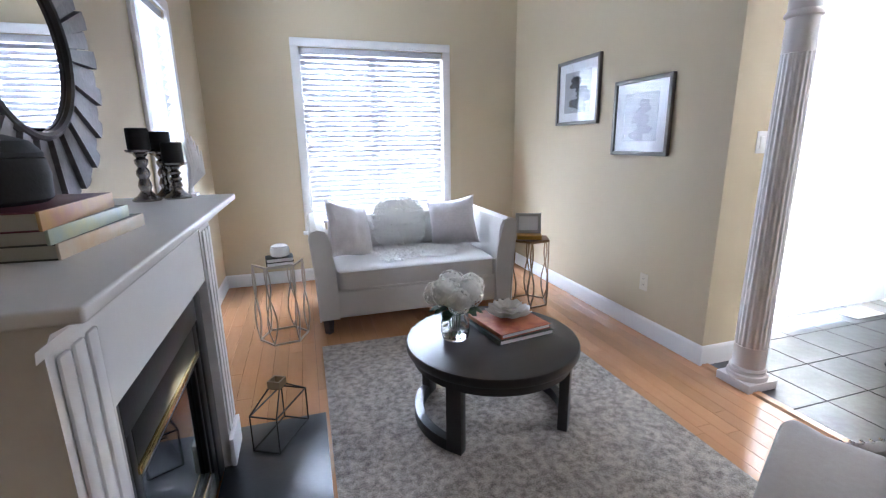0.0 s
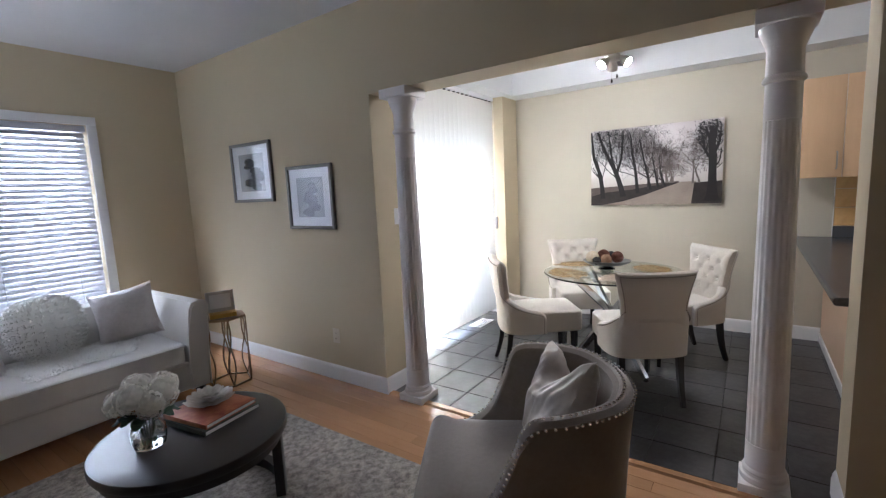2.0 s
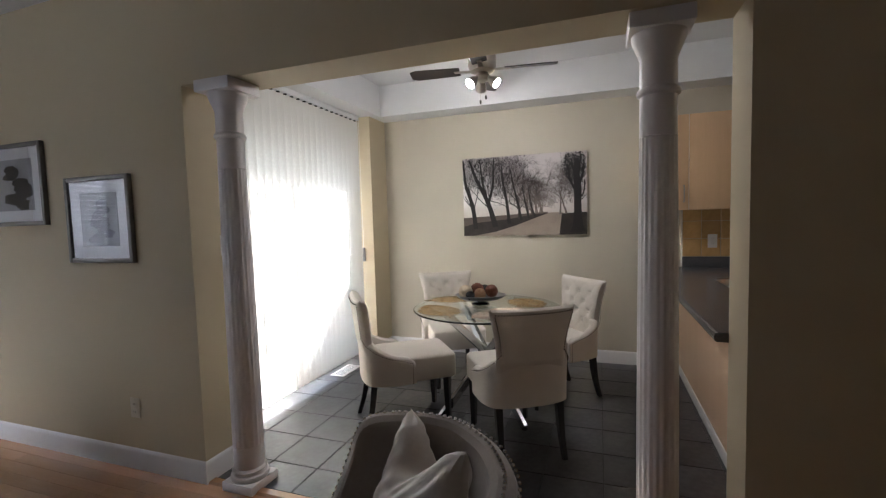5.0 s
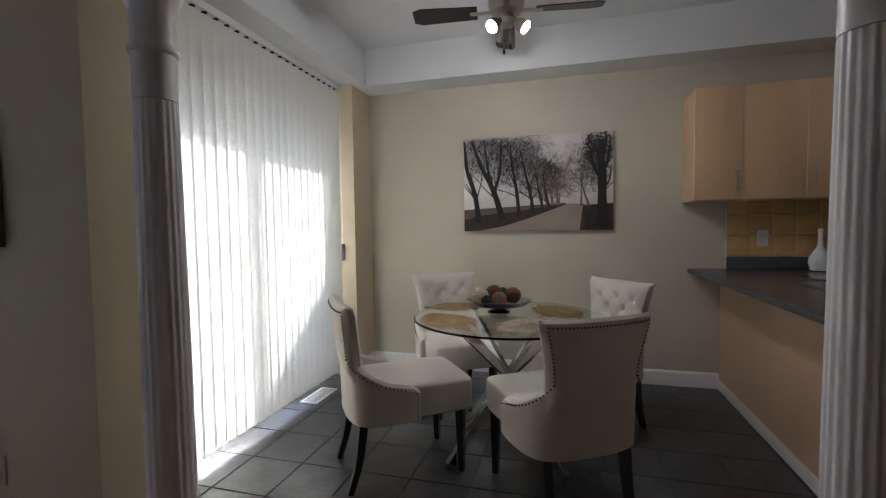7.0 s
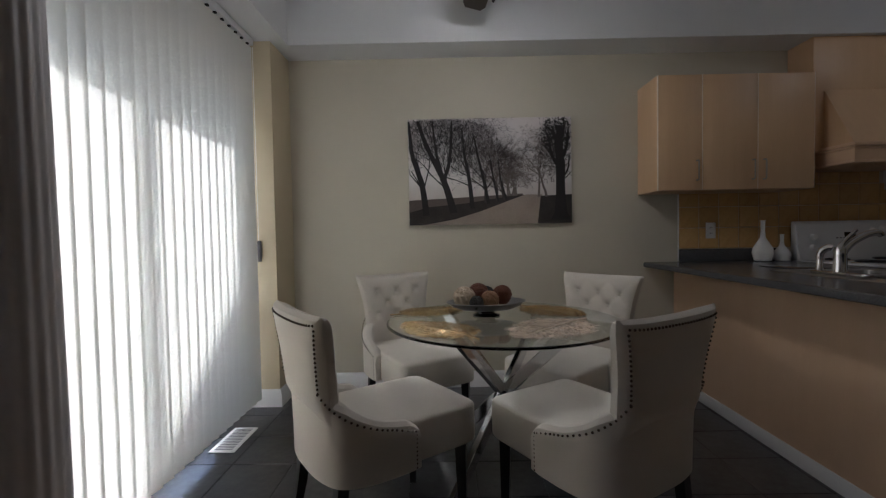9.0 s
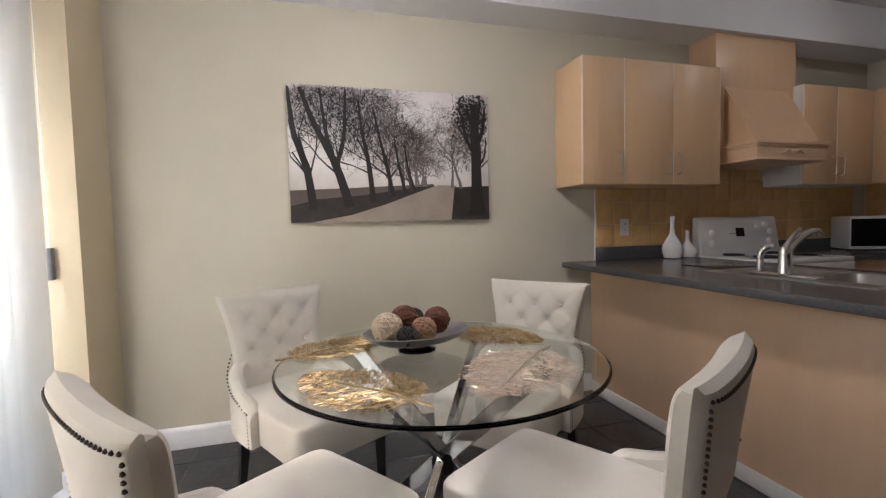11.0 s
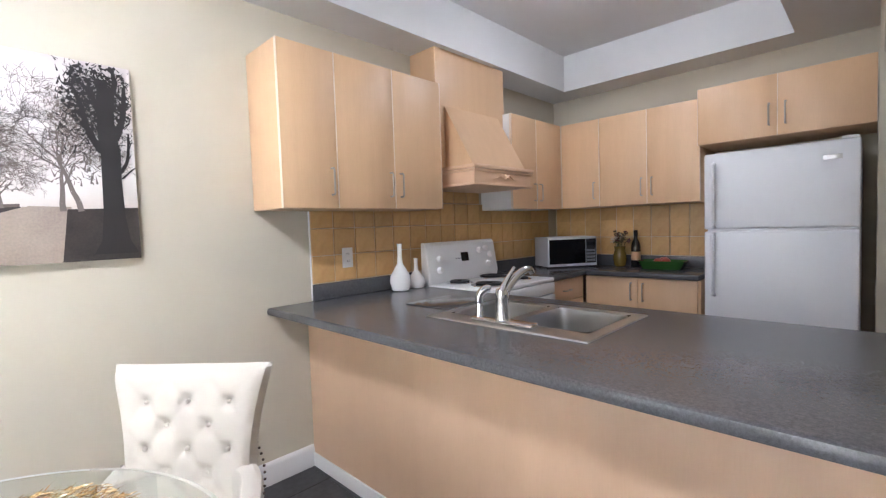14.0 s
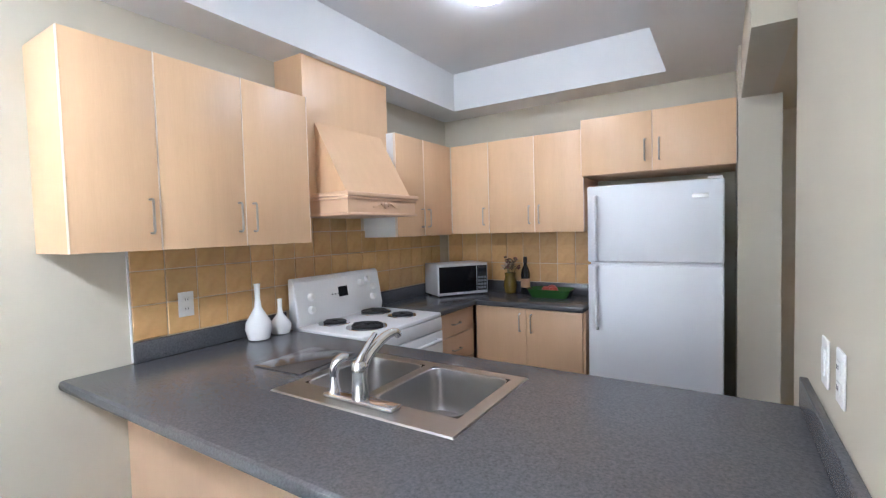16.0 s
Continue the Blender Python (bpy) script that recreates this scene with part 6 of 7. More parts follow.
def range_hood():
    t = thing("range_hood", "maple mantel-style range hood with carved trim", "range hood")
    part("chimney", cube(4.60, DE - 0.001, -2.262, -1.545, 1.66, DH - 0.001, 0.002), M_maple, t)
    bm = bmesh.new()
    prism(bm, [(4.602, 2.075), (4.602, 1.668), (4.37, 1.668)], "y", -2.185, -1.62)
    part("canopy", bm, M_maple, t, smooth=False)
    part("band", cube(4.345, DE - 0.002, -2.205, -1.60, 1.555, 1.655, 0.002), M_maple_h, t)
    for z0, z1, o in ((1.648, 1.672, 0.018), (1.632, 1.648, 0.010), (1.545, 1.560, 0.012)):
        part("moulding", cube(4.345 - o, DE - 0.003, -2.205 - o, -1.60 + o, z0, z1, 0.005), M_maple_h, t, "darker carved moulding")
    bm = bmesh.new()
    for s in (-1, 1):
        pts = [(4.340, -1.905 + s * (0.02 + 0.09 * k / 8), 1.598 + 0.022 * math.sin(k / 8 * math.pi * 1.6) * (1 - k / 10)) for k in range(9)]
        tube(bm, pts, [0.007 - 0.0006 * k for k in range(9)], 6)
    lathe(bm, [(0.001, 1.585), (0.012, 1.59), (0.015, 1.61), (0.004, 1.625)], 10, (4.342, -1.905))
    part("carving", bm, M_maple_h, t, "carved scroll ornament")
    part("filter_panel", cube(4.36, DE - 0.01, -2.19, -1.615, 1.546, 1.552), M_steel, t)
    return t


range_hood()


# worktops
def counter_profile(bm, x0, x1, y0, y1):
    box(bm, x0, x1, y0, y1, 0.872, 0.910, 0.010, 3)


SX0, SX1, SY0, SY1 = 3.262, 4.000, -1.362, -0.838       # sink cut-out
bm = bmesh.new()
PY0, PY1 = -1.51, -0.512
TIPX = 4.828
for x0, x1, y0, y1 in ((SX1 - 0.02, TIPX, PY0, PY1), (DW + 0.001, SX0 + 0.02, PY0, PY1), (SX0 + 0.02, SX1 - 0.02, SY1 - 0.02, PY1), (SX0 + 0.02, SX1 - 0.02, PY0, SY0 + 0.02)):
    box(bm, x0, x1, y0, y1, 0.872, 0.910)
bmesh.ops.remove_doubles(bm, verts=bm.verts, dist=0.0005)
wt = tagged(part("worktop", bm, M_counter, None, "", False), "speckled charcoal laminate peninsula worktop", "worktop")
bm = bmesh.new()
prism(bm, [(PY1 + 0.0, 0.872), (PY1 + 0.010, 0.876), (PY1 + 0.014, 0.891), (PY1 + 0.010, 0.906), (PY1 + 0.0, 0.910)], "x", DW + 0.001, TIPX)
part("rounded_edge", bm, M_counter, wt, "rounded bullnose edge")
bm = bmesh.new()
counter_profile(bm, 4.262, DE - 0.002, DS + 0.002, -2.300)
box(bm, 3.452, 4.27, DS + 0.002, -2.845, 0.8725, 0.9095, 0.008, 3)
tagged(part("worktop", bm, M_counter), "charcoal laminate corner worktop along two walls", "worktop")


def splash_strip(name, x0, x1, y0, y1):
    return tagged(part(name, cube(x0, x1, y0, y1, 0.911, 1.000, 0.004), M_counter), "charcoal laminate upstand behind the worktop", "upstand", kind="structure")


splash_strip("trim_upstand_east", DE - 0.024, DE - 0.002, -1.545, -0.755)
splash_strip("trim_upstand_east_far", DE - 0.024, DE - 0.002, DS + 0.026, -2.302)
splash_strip("trim_upstand_south", 3.452, DE - 0.003, DS + 0.002, DS + 0.024)
splash_strip("trim_upstand_west", DW + 0.007, DW + 0.028, PY0, -0.56)

# peninsula and base cabinets
t = thing("peninsula", "maple-panelled kitchen peninsula facing the dining table", "cabinet")
part("panel", cube(DW + 0.001, DE - 0.002, -0.740, -0.722, 0.0, 0.871, 0.001), M_maple_h, t, "plain maple back panel")
part("carcass", cube(DW + 0.002, SX0 - 0.01, -1.46, -0.741, 0.09, 0.871), M_maple, t)
part("carcass", cube(SX1 + 0.01, 4.25, -1.46, -0.741, 0.09, 0.871), M_maple, t)
part("kick_strip", cube(DW + 0.001, DE - 0.002, -0.722, -0.712, 0.0, 0.075, 0.003), M_trim, t, "white skirting strip")

t = thing("base_cabinet", "maple drawer unit between the stove and the corner", "cabinet", None, "maple base cabinets")
part("body", cube(4.305, DE - 0.002, -2.848, -2.305, 0.09, 0.870), M_maple, t)
for z0, z1 in ((0.70, 0.865), (0.50, 0.695), (0.30, 0.495), (0.10, 0.295)):
    d = part("drawer_front", cube(4.285, 4.304, -2.84, -2.308, z0, z1, 0.0025), M_maple_h, t)
    bar_handle(d, 4.285, -2.57, (z0 + z1) / 2, (-1, 0, 0), True, 0.10)
t = thing("base_cabinet", "two-door maple base cabinet beside the refrigerator", "cabinet", None, "maple base cabinets")
part("body", cube(3.452, 4.284, DS + 0.002, -2.892, 0.09, 0.870), M_maple, t)
part("kick_board", cube(3.46, 4.28, -2.95, -2.94, 0.0, 0.09), M_maple, t)
for a, b, h in ((4.275, 3.872, 3.915), (3.870, 3.470, 3.828)):
    d = part("door", cube(b, a, -2.891, -2.872, 0.10, 0.866, 0.0025), M_maple, t)
    bar_handle(d, h, -2.872, 0.765, (0, 1, 0))

# tiled backsplash
TS, TZS = 0.1455, 0.1525
bs = tagged(part("trim_backsplash_bed", cube(DE - 0.0035, DE - 0.0015, DS + 0.002, -0.757, 0.95, 1.66), M_bgrout), "grouted bed of the amber tile backsplash", "backsplash", kind="structure")
bs2 = tagged(part("trim_backsplash_bed_south", cube(3.452, DE - 0.004, DS + 0.0015, DS + 0.0035, 0.95, 1.414), M_bgrout), "grouted bed of the amber tile backsplash", "backsplash", kind="structure")
tile_me = mesh_of("tile", cube(-0.008, 0, -TS / 2 + 0.0022, TS / 2 - 0.0022, -TZS / 2 + 0.0022, TZS / 2 - 0.0022, 0.003, 1), M_btile)
k = 0
y = -0.757
while y - TS > DS + 0.01:
    rows = 4 if -2.24 < y - TS / 2 < -1.49 else 3
    for r in range(rows):
        ob = new("tile", tile_me)
        ob.parent = bs
        ob.matrix_world = pose(DE - 0.0035, y - TS / 2, 1.003 + TZS * (r + 0.5), random.uniform(-0.3, 0.3), 0, 0)
    y -= TS
x = DE - 0.016
while x - TS > 3.45:
    for r in range(3):
        ob = new("tile", tile_me)
        ob.parent = bs2
        ob.matrix_world = pose(x - TS / 2, DS + 0.0035, 1.003 + TZS * (r + 0.5) - (0.046 if r == 2 else 0.0), 0, 0, -90) if r < 2 else pose(x - TS / 2, DS + 0.0033, 1.003 + TZS * 2.5 - 0.022, 0, 0, -90)
    x -= TS
tagged(part("trim_tile_edge", cube(DE - 0.012, DE - 0.001, -0.756, -0.750, 0.915, 1.404, 0.002), M_trim), "white edge strip of the tiled backsplash", "trim", kind="structure")


def sink():
    t = thing("kitchen_sink", "double-bowl stainless steel drop-in sink", "sink", None)
    xm = 3.655
    z = 0.9105
    bm = bmesh.new()
    bowls = [(SX0 + 0.045, xm - 0.02, SY0 + 0.045, SY1 - 0.105), (xm + 0.02, SX1 - 0.045, SY0 + 0.045, SY1 - 0.105)]
    # rim as a plate with two rounded openings, built as strips
    xs = [SX0, bowls[0][0], bowls[0][1], bowls[1][0], bowls[1][1], SX1]
    ys = [SY0, bowls[0][2], bowls[0][3], SY1]
    for i in range(5):
        for j in range(3):
            if j == 1 and i in (1, 3):
                continue
            vs = [bm.verts.new((x, y, z + 0.004)) for x, y in ((xs[i], ys[j]), (xs[i + 1], ys[j]), (xs[i + 1], ys[j + 1]), (xs[i], ys[j + 1]))]
            bm.faces.new(vs)
    bmesh.ops.remove_doubles(bm, verts=bm.verts, dist=0.0005)
    outer = [e for e in bm.edges if e.is_boundary and all(abs(v.co.x - SX0) < 1e-4 or abs(v.co.x - SX1) < 1e-4 or abs(v.co.y - SY0) < 1e-4 or abs(v.co.y - SY1) < 1e-4 for v in e.verts)]
    ex = bmesh.ops.extrude_edge_only(bm, edges=outer)
    for v in ex["geom"]:
        if isinstance(v, bmesh.types.BMVert):
            v.co.z = z - 0.001
            v.co.x += 0.004 if v.co.x > 3.63 else -0.004
            v.co.y += 0.004 if v.co.y > -1.1 else -0.004
    part("rim", bm, M_steel, t, "brushed steel rim")
    for x0, x1, y0, y1 in bowls:
        bm = bmesh.new()
        cx, cy, hx, hy = (x0 + x1) / 2, (y0 + y1) / 2, (x1 - x0) / 2, (y1 - y0) / 2
        rings = []
        for f, dz in ((1.012, 0.0042), (0.985, 0.001), (0.97, -0.02), (0.95, -0.13), (0.90, -0.155), (0.70, -0.165), (0.15, -0.170)):
            ring = []
            for i in range(48):
                a = 2 * math.pi * i / 48
                e = 0.24 if f > 0.6 else 0.6
                px = math.copysign(abs(math.cos(a)) ** e, math.cos(a))
                py = math.copysign(abs(math.sin(a)) ** e, math.sin(a))
                ring.append(bm.verts.new((cx + hx * f * px, cy + hy * f * py, z + dz)))
            rings.append(ring)
        for a, b in zip(rings, rings[1:]):
            for i in range(48):
                bm.faces.new((a[i], a[(i + 1) % 48], b[(i + 1) % 48], b[i]))
        bm.faces.new(rings[-1])
        bowl = part("bowl", bm, M_steel, t, "deep brushed steel bowl")
        bm = bmesh.new()
        lathe(bm, [(0.042, z - 0.169), (0.040, z - 0.166), (0.02, z - 0.168)], 20, (cx, cy))
        part("drain", bm, M_chrome, bowl)
    return t


sink()


def faucet():
    F = (3.635, -0.895, 0.9145)
    t = thing("kitchen_faucet", "chrome single-lever kitchen faucet with a side spray", "faucet", pose(*F))
    part("deck_plate", cube(-0.145, 0.145, -0.027, 0.027, 0.0, 0.018, 0.008, 3), M_chrome, t)
    bm = bmesh.new()
    lathe(bm, [(0.030, 0.018), (0.028, 0.03), (0.025, 0.10), (0.027, 0.12), (0.022, 0.135)], 24)
    part("body", bm, M_chrome, t)
    bm = bmesh.new()
    pts = smooth_line([(0.0, 0.0, 0.095), (-0.006, -0.035, 0.145), (-0.018, -0.095, 0.188), (-0.028, -0.145, 0.200), (-0.032, -0.162, 0.184)], 16)
    tube(bm, pts, [0.020 - 0.0005 * k for k in range(16)], 14)
    part("spout", bm, M_chrome, t)
    bm = bmesh.new()
    tube(bm, smooth_line([(0.0, 0.005, 0.12), (-0.008, -0.012, 0.160), (-0.022, -0.055, 0.215)], 8), [0.016, 0.015, 0.013, 0.011, 0.010, 0.009, 0.008, 0.008], 10)
    part("lever", bm, M_chrome, t)
    bm = bmesh.new()
    lathe(bm, [(0.020, 0.018), (0.016, 0.03), (0.013, 0.07)], 18, (0.115, 0.0))
    tube(bm, smooth_line([(0.115, 0.0, 0.07), (0.113, -0.003, 0.105), (0.095, -0.02, 0.128), (0.082, -0.032, 0.125)], 8), [0.014, 0.015, 0.016, 0.017, 0.017, 0.016, 0.015, 0.014], 12)
    part("side_spray", bm, M_chrome, t)
    return t


faucet()
tagged(part("cutting_mat", cube(-0.13, 0.13, -0.16, 0.16, 0.0, 0.004, 0.001), mat("smoked_glass_board", (0.085, 0.075, 0.07), 0.15, scale=9, bump=0.02)), "thin dark tempered-glass cutting board beside the sink", "cutting board").matrix_world = pose(4.185, -1.15, 0.911, 0, 0, 3)


def bottle_vase(x, y, h, r, label):
    t = bmesh.new()
    lathe(t, [(r * 0.55, 0), (r * 0.8, h * 0.02), (r, h * 0.20), (r * 0.93, h * 0.32), (r * 0.55, h * 0.47), (r * 0.27, h * 0.58), (r * 0.20, h * 0.75), (r * 0.22, h * 0.97), (r * 0.26, h), (r * 0.18, h), (r * 0.15, h * 0.8)], 32)
    ob = part("bottle_vase", t, M_ceramic)
    ob.matrix_world = pose(x, y, 0.911)
    return tagged(ob, label, "vase", "white vases on the counter")


bottle_vase(4.700, -1.285, 0.290, 0.066, "tall white ceramic bottle vase on the counter")
bottle_vase(4.715, -1.430, 0.190, 0.058, "short white ceramic bottle vase on the counter")


def stove():
    t = thing("electric_stove", "white electric coil stove with a slanted control panel", "stove")
    y0, y1 = -2.298, -1.548
    x0 = 4.225
    part("body", cube(x0 + 0.03, DE - 0.03, y0, y1, 0.02, 0.885, 0.004), M_white, t)
    top = part("cooktop", cube(x0, DE - 0.06, y0 - 0.001, y1 + 0.001, 0.886, 0.914, 0.009, 3), M_white, t)
    for cx, cy, r in ((4.63, -1.745, 0.075), (4.385, -1.755, 0.100), (4.645, -2.115, 0.100), (4.40, -2.105, 0.075)):
        b = part("burner", lathe(bmesh.new(), [(r + 0.018, 0.9135), (r + 0.016, 0.918), (r + 0.004, 0.9165), (r * 0.3, 0.910), (0.01, 0.9095)], 36, (cx, cy)), M_chrome, top, "chrome drip pan")
        bm = bmesh.new()
        pts = []
        n = 90
        for k in range(n):
            f = k / (n - 1)
            a = f * 2 * math.pi * 4
            rr = 0.018 + (r - 0.022) * f
            pts.append((cx + rr * math.cos(a), cy + rr * math.sin(a), 0.9225))
        tube(bm, pts, 0.0062, 6)
        part("coil", bm, M_coil, t, "black spiral heating coil")
    bm = bmesh.new()
    prism(bm, [(DE - 0.03, 0.90), (DE - 0.10, 0.90), (DE - 0.115, 0.95), (DE - 0.075, 1.175), (DE - 0.06, 1.19), (DE - 0.03, 1.19)], "y", y0 + 0.004, y1 - 0.004)
    bmesh.ops.bevel(bm, geom=list(bm.edges), offset=0.006, segments=2, affect="EDGES")
    panel = part("control_panel", bm, M_white, t)

    def on_panel(y, f, d):
        return Vector((DE - 0.115 + 0.040 * f - d, y, 0.95 + 0.225 * f + d * 0.17))
    for y, f in ((-1.665, 0.55), (-1.655, 0.22), (-2.095, 0.72), (-2.165, 0.78), (-2.215, 0.55), (-2.195, 0.25)):
        bm = bmesh.new()
        tube(bm, [on_panel(y, f, 0.0), on_panel(y, f, 0.010), on_panel(y, f, 0.024)], [0.024, 0.021, 0.017], 18)
        part("knob", bm, M_plastic, panel, "white control knob")
    bm = bmesh.new()
    vs = [bm.verts.new(on_panel(y, f, 0.0015)) for y, f in ((-1.89, 0.42), (-1.97, 0.42), (-1.97, 0.70), (-1.89, 0.70))]
    bm.faces.new(vs)
    part("clock_display", bm, M_darkglass, panel)
    for q in range(4):
        bm = bmesh.new()
        vs = [bm.verts.new(on_panel(-1.83 - 0.025 * q + e, f, 0.0012)) for e, f in ((0.0, 0.5), (-0.015, 0.5), (-0.015, 0.54), (0.0, 0.54))]
        bm.faces.new(vs)
        part("panel_mark", bm, M_greyink, panel)
    door = part("oven_door", cube(x0 - 0.01, x0 + 0.03, y0 + 0.006, y1 - 0.006, 0.20, 0.80, 0.006), M_white, t)
    part("oven_window", cube(x0 - 0.012, x0 - 0.010, y0 + 0.14, y1 - 0.14, 0.36, 0.66), M_darkglass, door)
    part("fascia", cube(x0 - 0.004, x0 + 0.03, y0 + 0.004, y1 - 0.004, 0.805, 0.884, 0.004), M_white, t)
    bm = bmesh.new()
    tube(bm, [(x0 - 0.01, y1 - 0.09, 0.755), (x0 - 0.05, y1 - 0.09, 0.757), (x0 - 0.05, y0 + 0.09, 0.757), (x0 - 0.01, y0 + 0.09, 0.755)], 0.011, 10)
    part("oven_handle", bm, M_white, door)
    part("drawer", cube(x0 - 0.006, x0 + 0.03, y0 + 0.006, y1 - 0.006, 0.04, 0.19, 0.005), M_white, t)
    return t


stove()


def microwave():
    t = thing("microwave", "silver-grey countertop microwave with a black glass front", "microwave", pose(4.565, -3.065, 0.911, 0, 0, 236))
    M_mw = mat("silver_plastic", (0.58, 0.58, 0.59), 0.4, metal=0.2, scale=9, amount=0.3, bump=0.03)
    w, d, h = 0.225, 0.135, 0.262
    part("body", cube(-w, w, -d + 0.012, d, 0.012, h, 0.006), M_mw, t)
    f = part("front", cube(-w, w, -d - 0.006, -d + 0.011, 0.012, h, 0.005), M_mw, t)
    part("door_glass", cube(-w + 0.012, w - 0.105, -d - 0.009, -d - 0.006, 0.035, h - 0.02, 0.002), M_ovenglass, t, "black door glass")
    cp = part("control_panel", cube(w - 0.100, w - 0.008, -d - 0.009, -d - 0.006, 0.035, h - 0.02, 0.002), M_darkblack, t)
    for r in range(4):
        for c in range(3):
            part("key", cube(w - 0.092 + c * 0.027, w - 0.070 + c * 0.027, -d - 0.0105, -d - 0.009, 0.05 + r * 0.028, 0.068 + r * 0.028), M_greyink, cp)
    part("time_display", cube(w - 0.092, w - 0.016, -d - 0.0102, -d - 0.009, 0.185, 0.215), M_darkglass, cp)
    part("brand_bar", cube(-0.06, 0.0, -d - 0.0072, -d - 0.006, 0.020, 0.028), M_paper, t)
    for x in (-0.2, 0.2):
        for y in (-0.09, 0.09):
            part("foot", lathe(bmesh.new(), [(0.012, 0.0), (0.012, 0.013)], 10, (x, y)), M_darkblack, t)


microwave()

t = thing("wine_bottle", "dark glass wine bottle with a tan label", "bottle", pose(4.035, -3.285, 0.911))
bm = bmesh.new()
lathe(bm, [(0.034, 0), (0.037, 0.005), (0.037, 0.17), (0.030, 0.20), (0.014, 0.235), (0.0135, 0.285), (0.015, 0.290), (0.015, 0.300)], 24)
part("bottle", bm, mat("dark_green_glass", (0.012, 0.012, 0.010), 0.08, scale=9, bump=0), t)
bm = bmesh.new()
lathe(bm, [(0.0376, 0.055), (0.0378, 0.056), (0.0378, 0.125), (0.0376, 0.126)], 24)
part("label_band", bm, mat("tan_label", (0.50, 0.30, 0.16), 0.6, scale=14, bump=0.02), t)
bm = bmesh.new()
lathe(bm, [(0.0155, 0.25), (0.0158, 0.251), (0.0158, 0.301), (0.010, 0.303)], 20)
part("foil", bm, M_darkblack, t)

t = thing("dried_flowers", "olive glass pitcher of dried flowers on the counter", "vase of flowers", pose(4.165, -3.275, 0.911))
bm = bmesh.new()
lathe(bm, [(0.036, 0), (0.045, 0.006), (0.056, 0.06), (0.052, 0.10), (0.040, 0.135), (0.044, 0.160), (0.048, 0.168), (0.040, 0.165), (0.036, 0.13)], 28)
part("pitcher", bm, mat("olive_glaze", (0.16, 0.10, 0.015), 0.2, color2=(0.10, 0.07, 0.012), scale=12, bump=0.1), t)
rnd = random.Random(31)
M_dry = [mat("dried_petal_" + n, c, 0.8, scale=30, bump=0.2) for n, c in (("cream", (0.55, 0.45, 0.32)), ("wine", (0.12, 0.04, 0.04)), ("brown", (0.12, 0.08, 0.045)), ("green", (0.09, 0.09, 0.035)))]
for k in range(24):
    a, sp = rnd.uniform(0, 6.28), rnd.uniform(0.02, 0.085)
    tip = Vector((sp * math.cos(a), sp * math.sin(a), rnd.uniform(0.21, 0.285)))
    bm = bmesh.new()
    tube(bm, [(0.01 * math.cos(a), 0.01 * math.sin(a), 0.10), tip * 0.6 + Vector((0, 0, 0.07)), tip], 0.0014, 4)
    stem = part("stem", bm, M_dry[3], t)
    bm = bmesh.new()
    for q in range(10):
        d = Vector((rnd.gauss(0, 1), rnd.gauss(0, 1), rnd.gauss(0, 1))).normalized()
        s = d.orthogonal().normalized() * 0.007
        c = tip + d * 0.004
        bm.faces.new([bm.verts.new(v) for v in (c, c + d * 0.012 + s, c + d * 0.02, c + d * 0.012 - s)])
    part("bloom", bm, M_dry[k % 4], stem)

t = thing("serving_dish", "green rectangular ceramic serving dish", "dish", pose(3.800, -3.215, 0.911, 0, 0, 2))
bm = bmesh.new()
rings = []
for f, z in ((0.80, 0.0), (0.82, 0.003), (0.95, 0.05), (1.0, 0.062), (0.97, 0.064), (0.92, 0.05), (0.80, 0.012)):
    ring = []
    for i in range(40):
        a = 2 * math.pi * i / 40
        ring.append(bm.verts.new((0.175 * f * math.copysign(abs(math.cos(a)) ** 0.35, math.cos(a)), 0.105 * f * math.copysign(abs(math.sin(a)) ** 0.35, math.sin(a)), z)))
    rings.append(ring)
for a, b in zip(rings, rings[1:]):
    for i in range(40):
        bm.faces.new((a[i], a[(i + 1) % 40], b[(i + 1) % 40], b[i]))
bm.faces.new(rings[0])
bm.faces.new(rings[-1])
part("dish", bm, mat("green_glaze", (0.035, 0.11, 0.02), 0.25, scale=9, amount=0.8, bump=0.03), t)
M_apple = mat("red_apple_skin", (0.30, 0.025, 0.02), 0.3, color2=(0.42, 0.10, 0.04), scale=20, bump=0.02)
for k, (x, y) in enumerate(((0.035, 0.0), (-0.03, 0.03), (0.0, -0.03))):
    bm = bmesh.new()
    lathe(bm, [(0.004, 0.008), (0.02, 0.0), (0.034, 0.02), (0.036, 0.04), (0.028, 0.06), (0.012, 0.066), (0.002, 0.060)], 20)
    ob = part("apple", bm, M_apple)
    ob.matrix_world = pose(3.80 + x, -3.215 + y, 0.924 + 0.004 * k)
    tagged(ob, "red apple in the green dish", "apple", "apples in the dish")


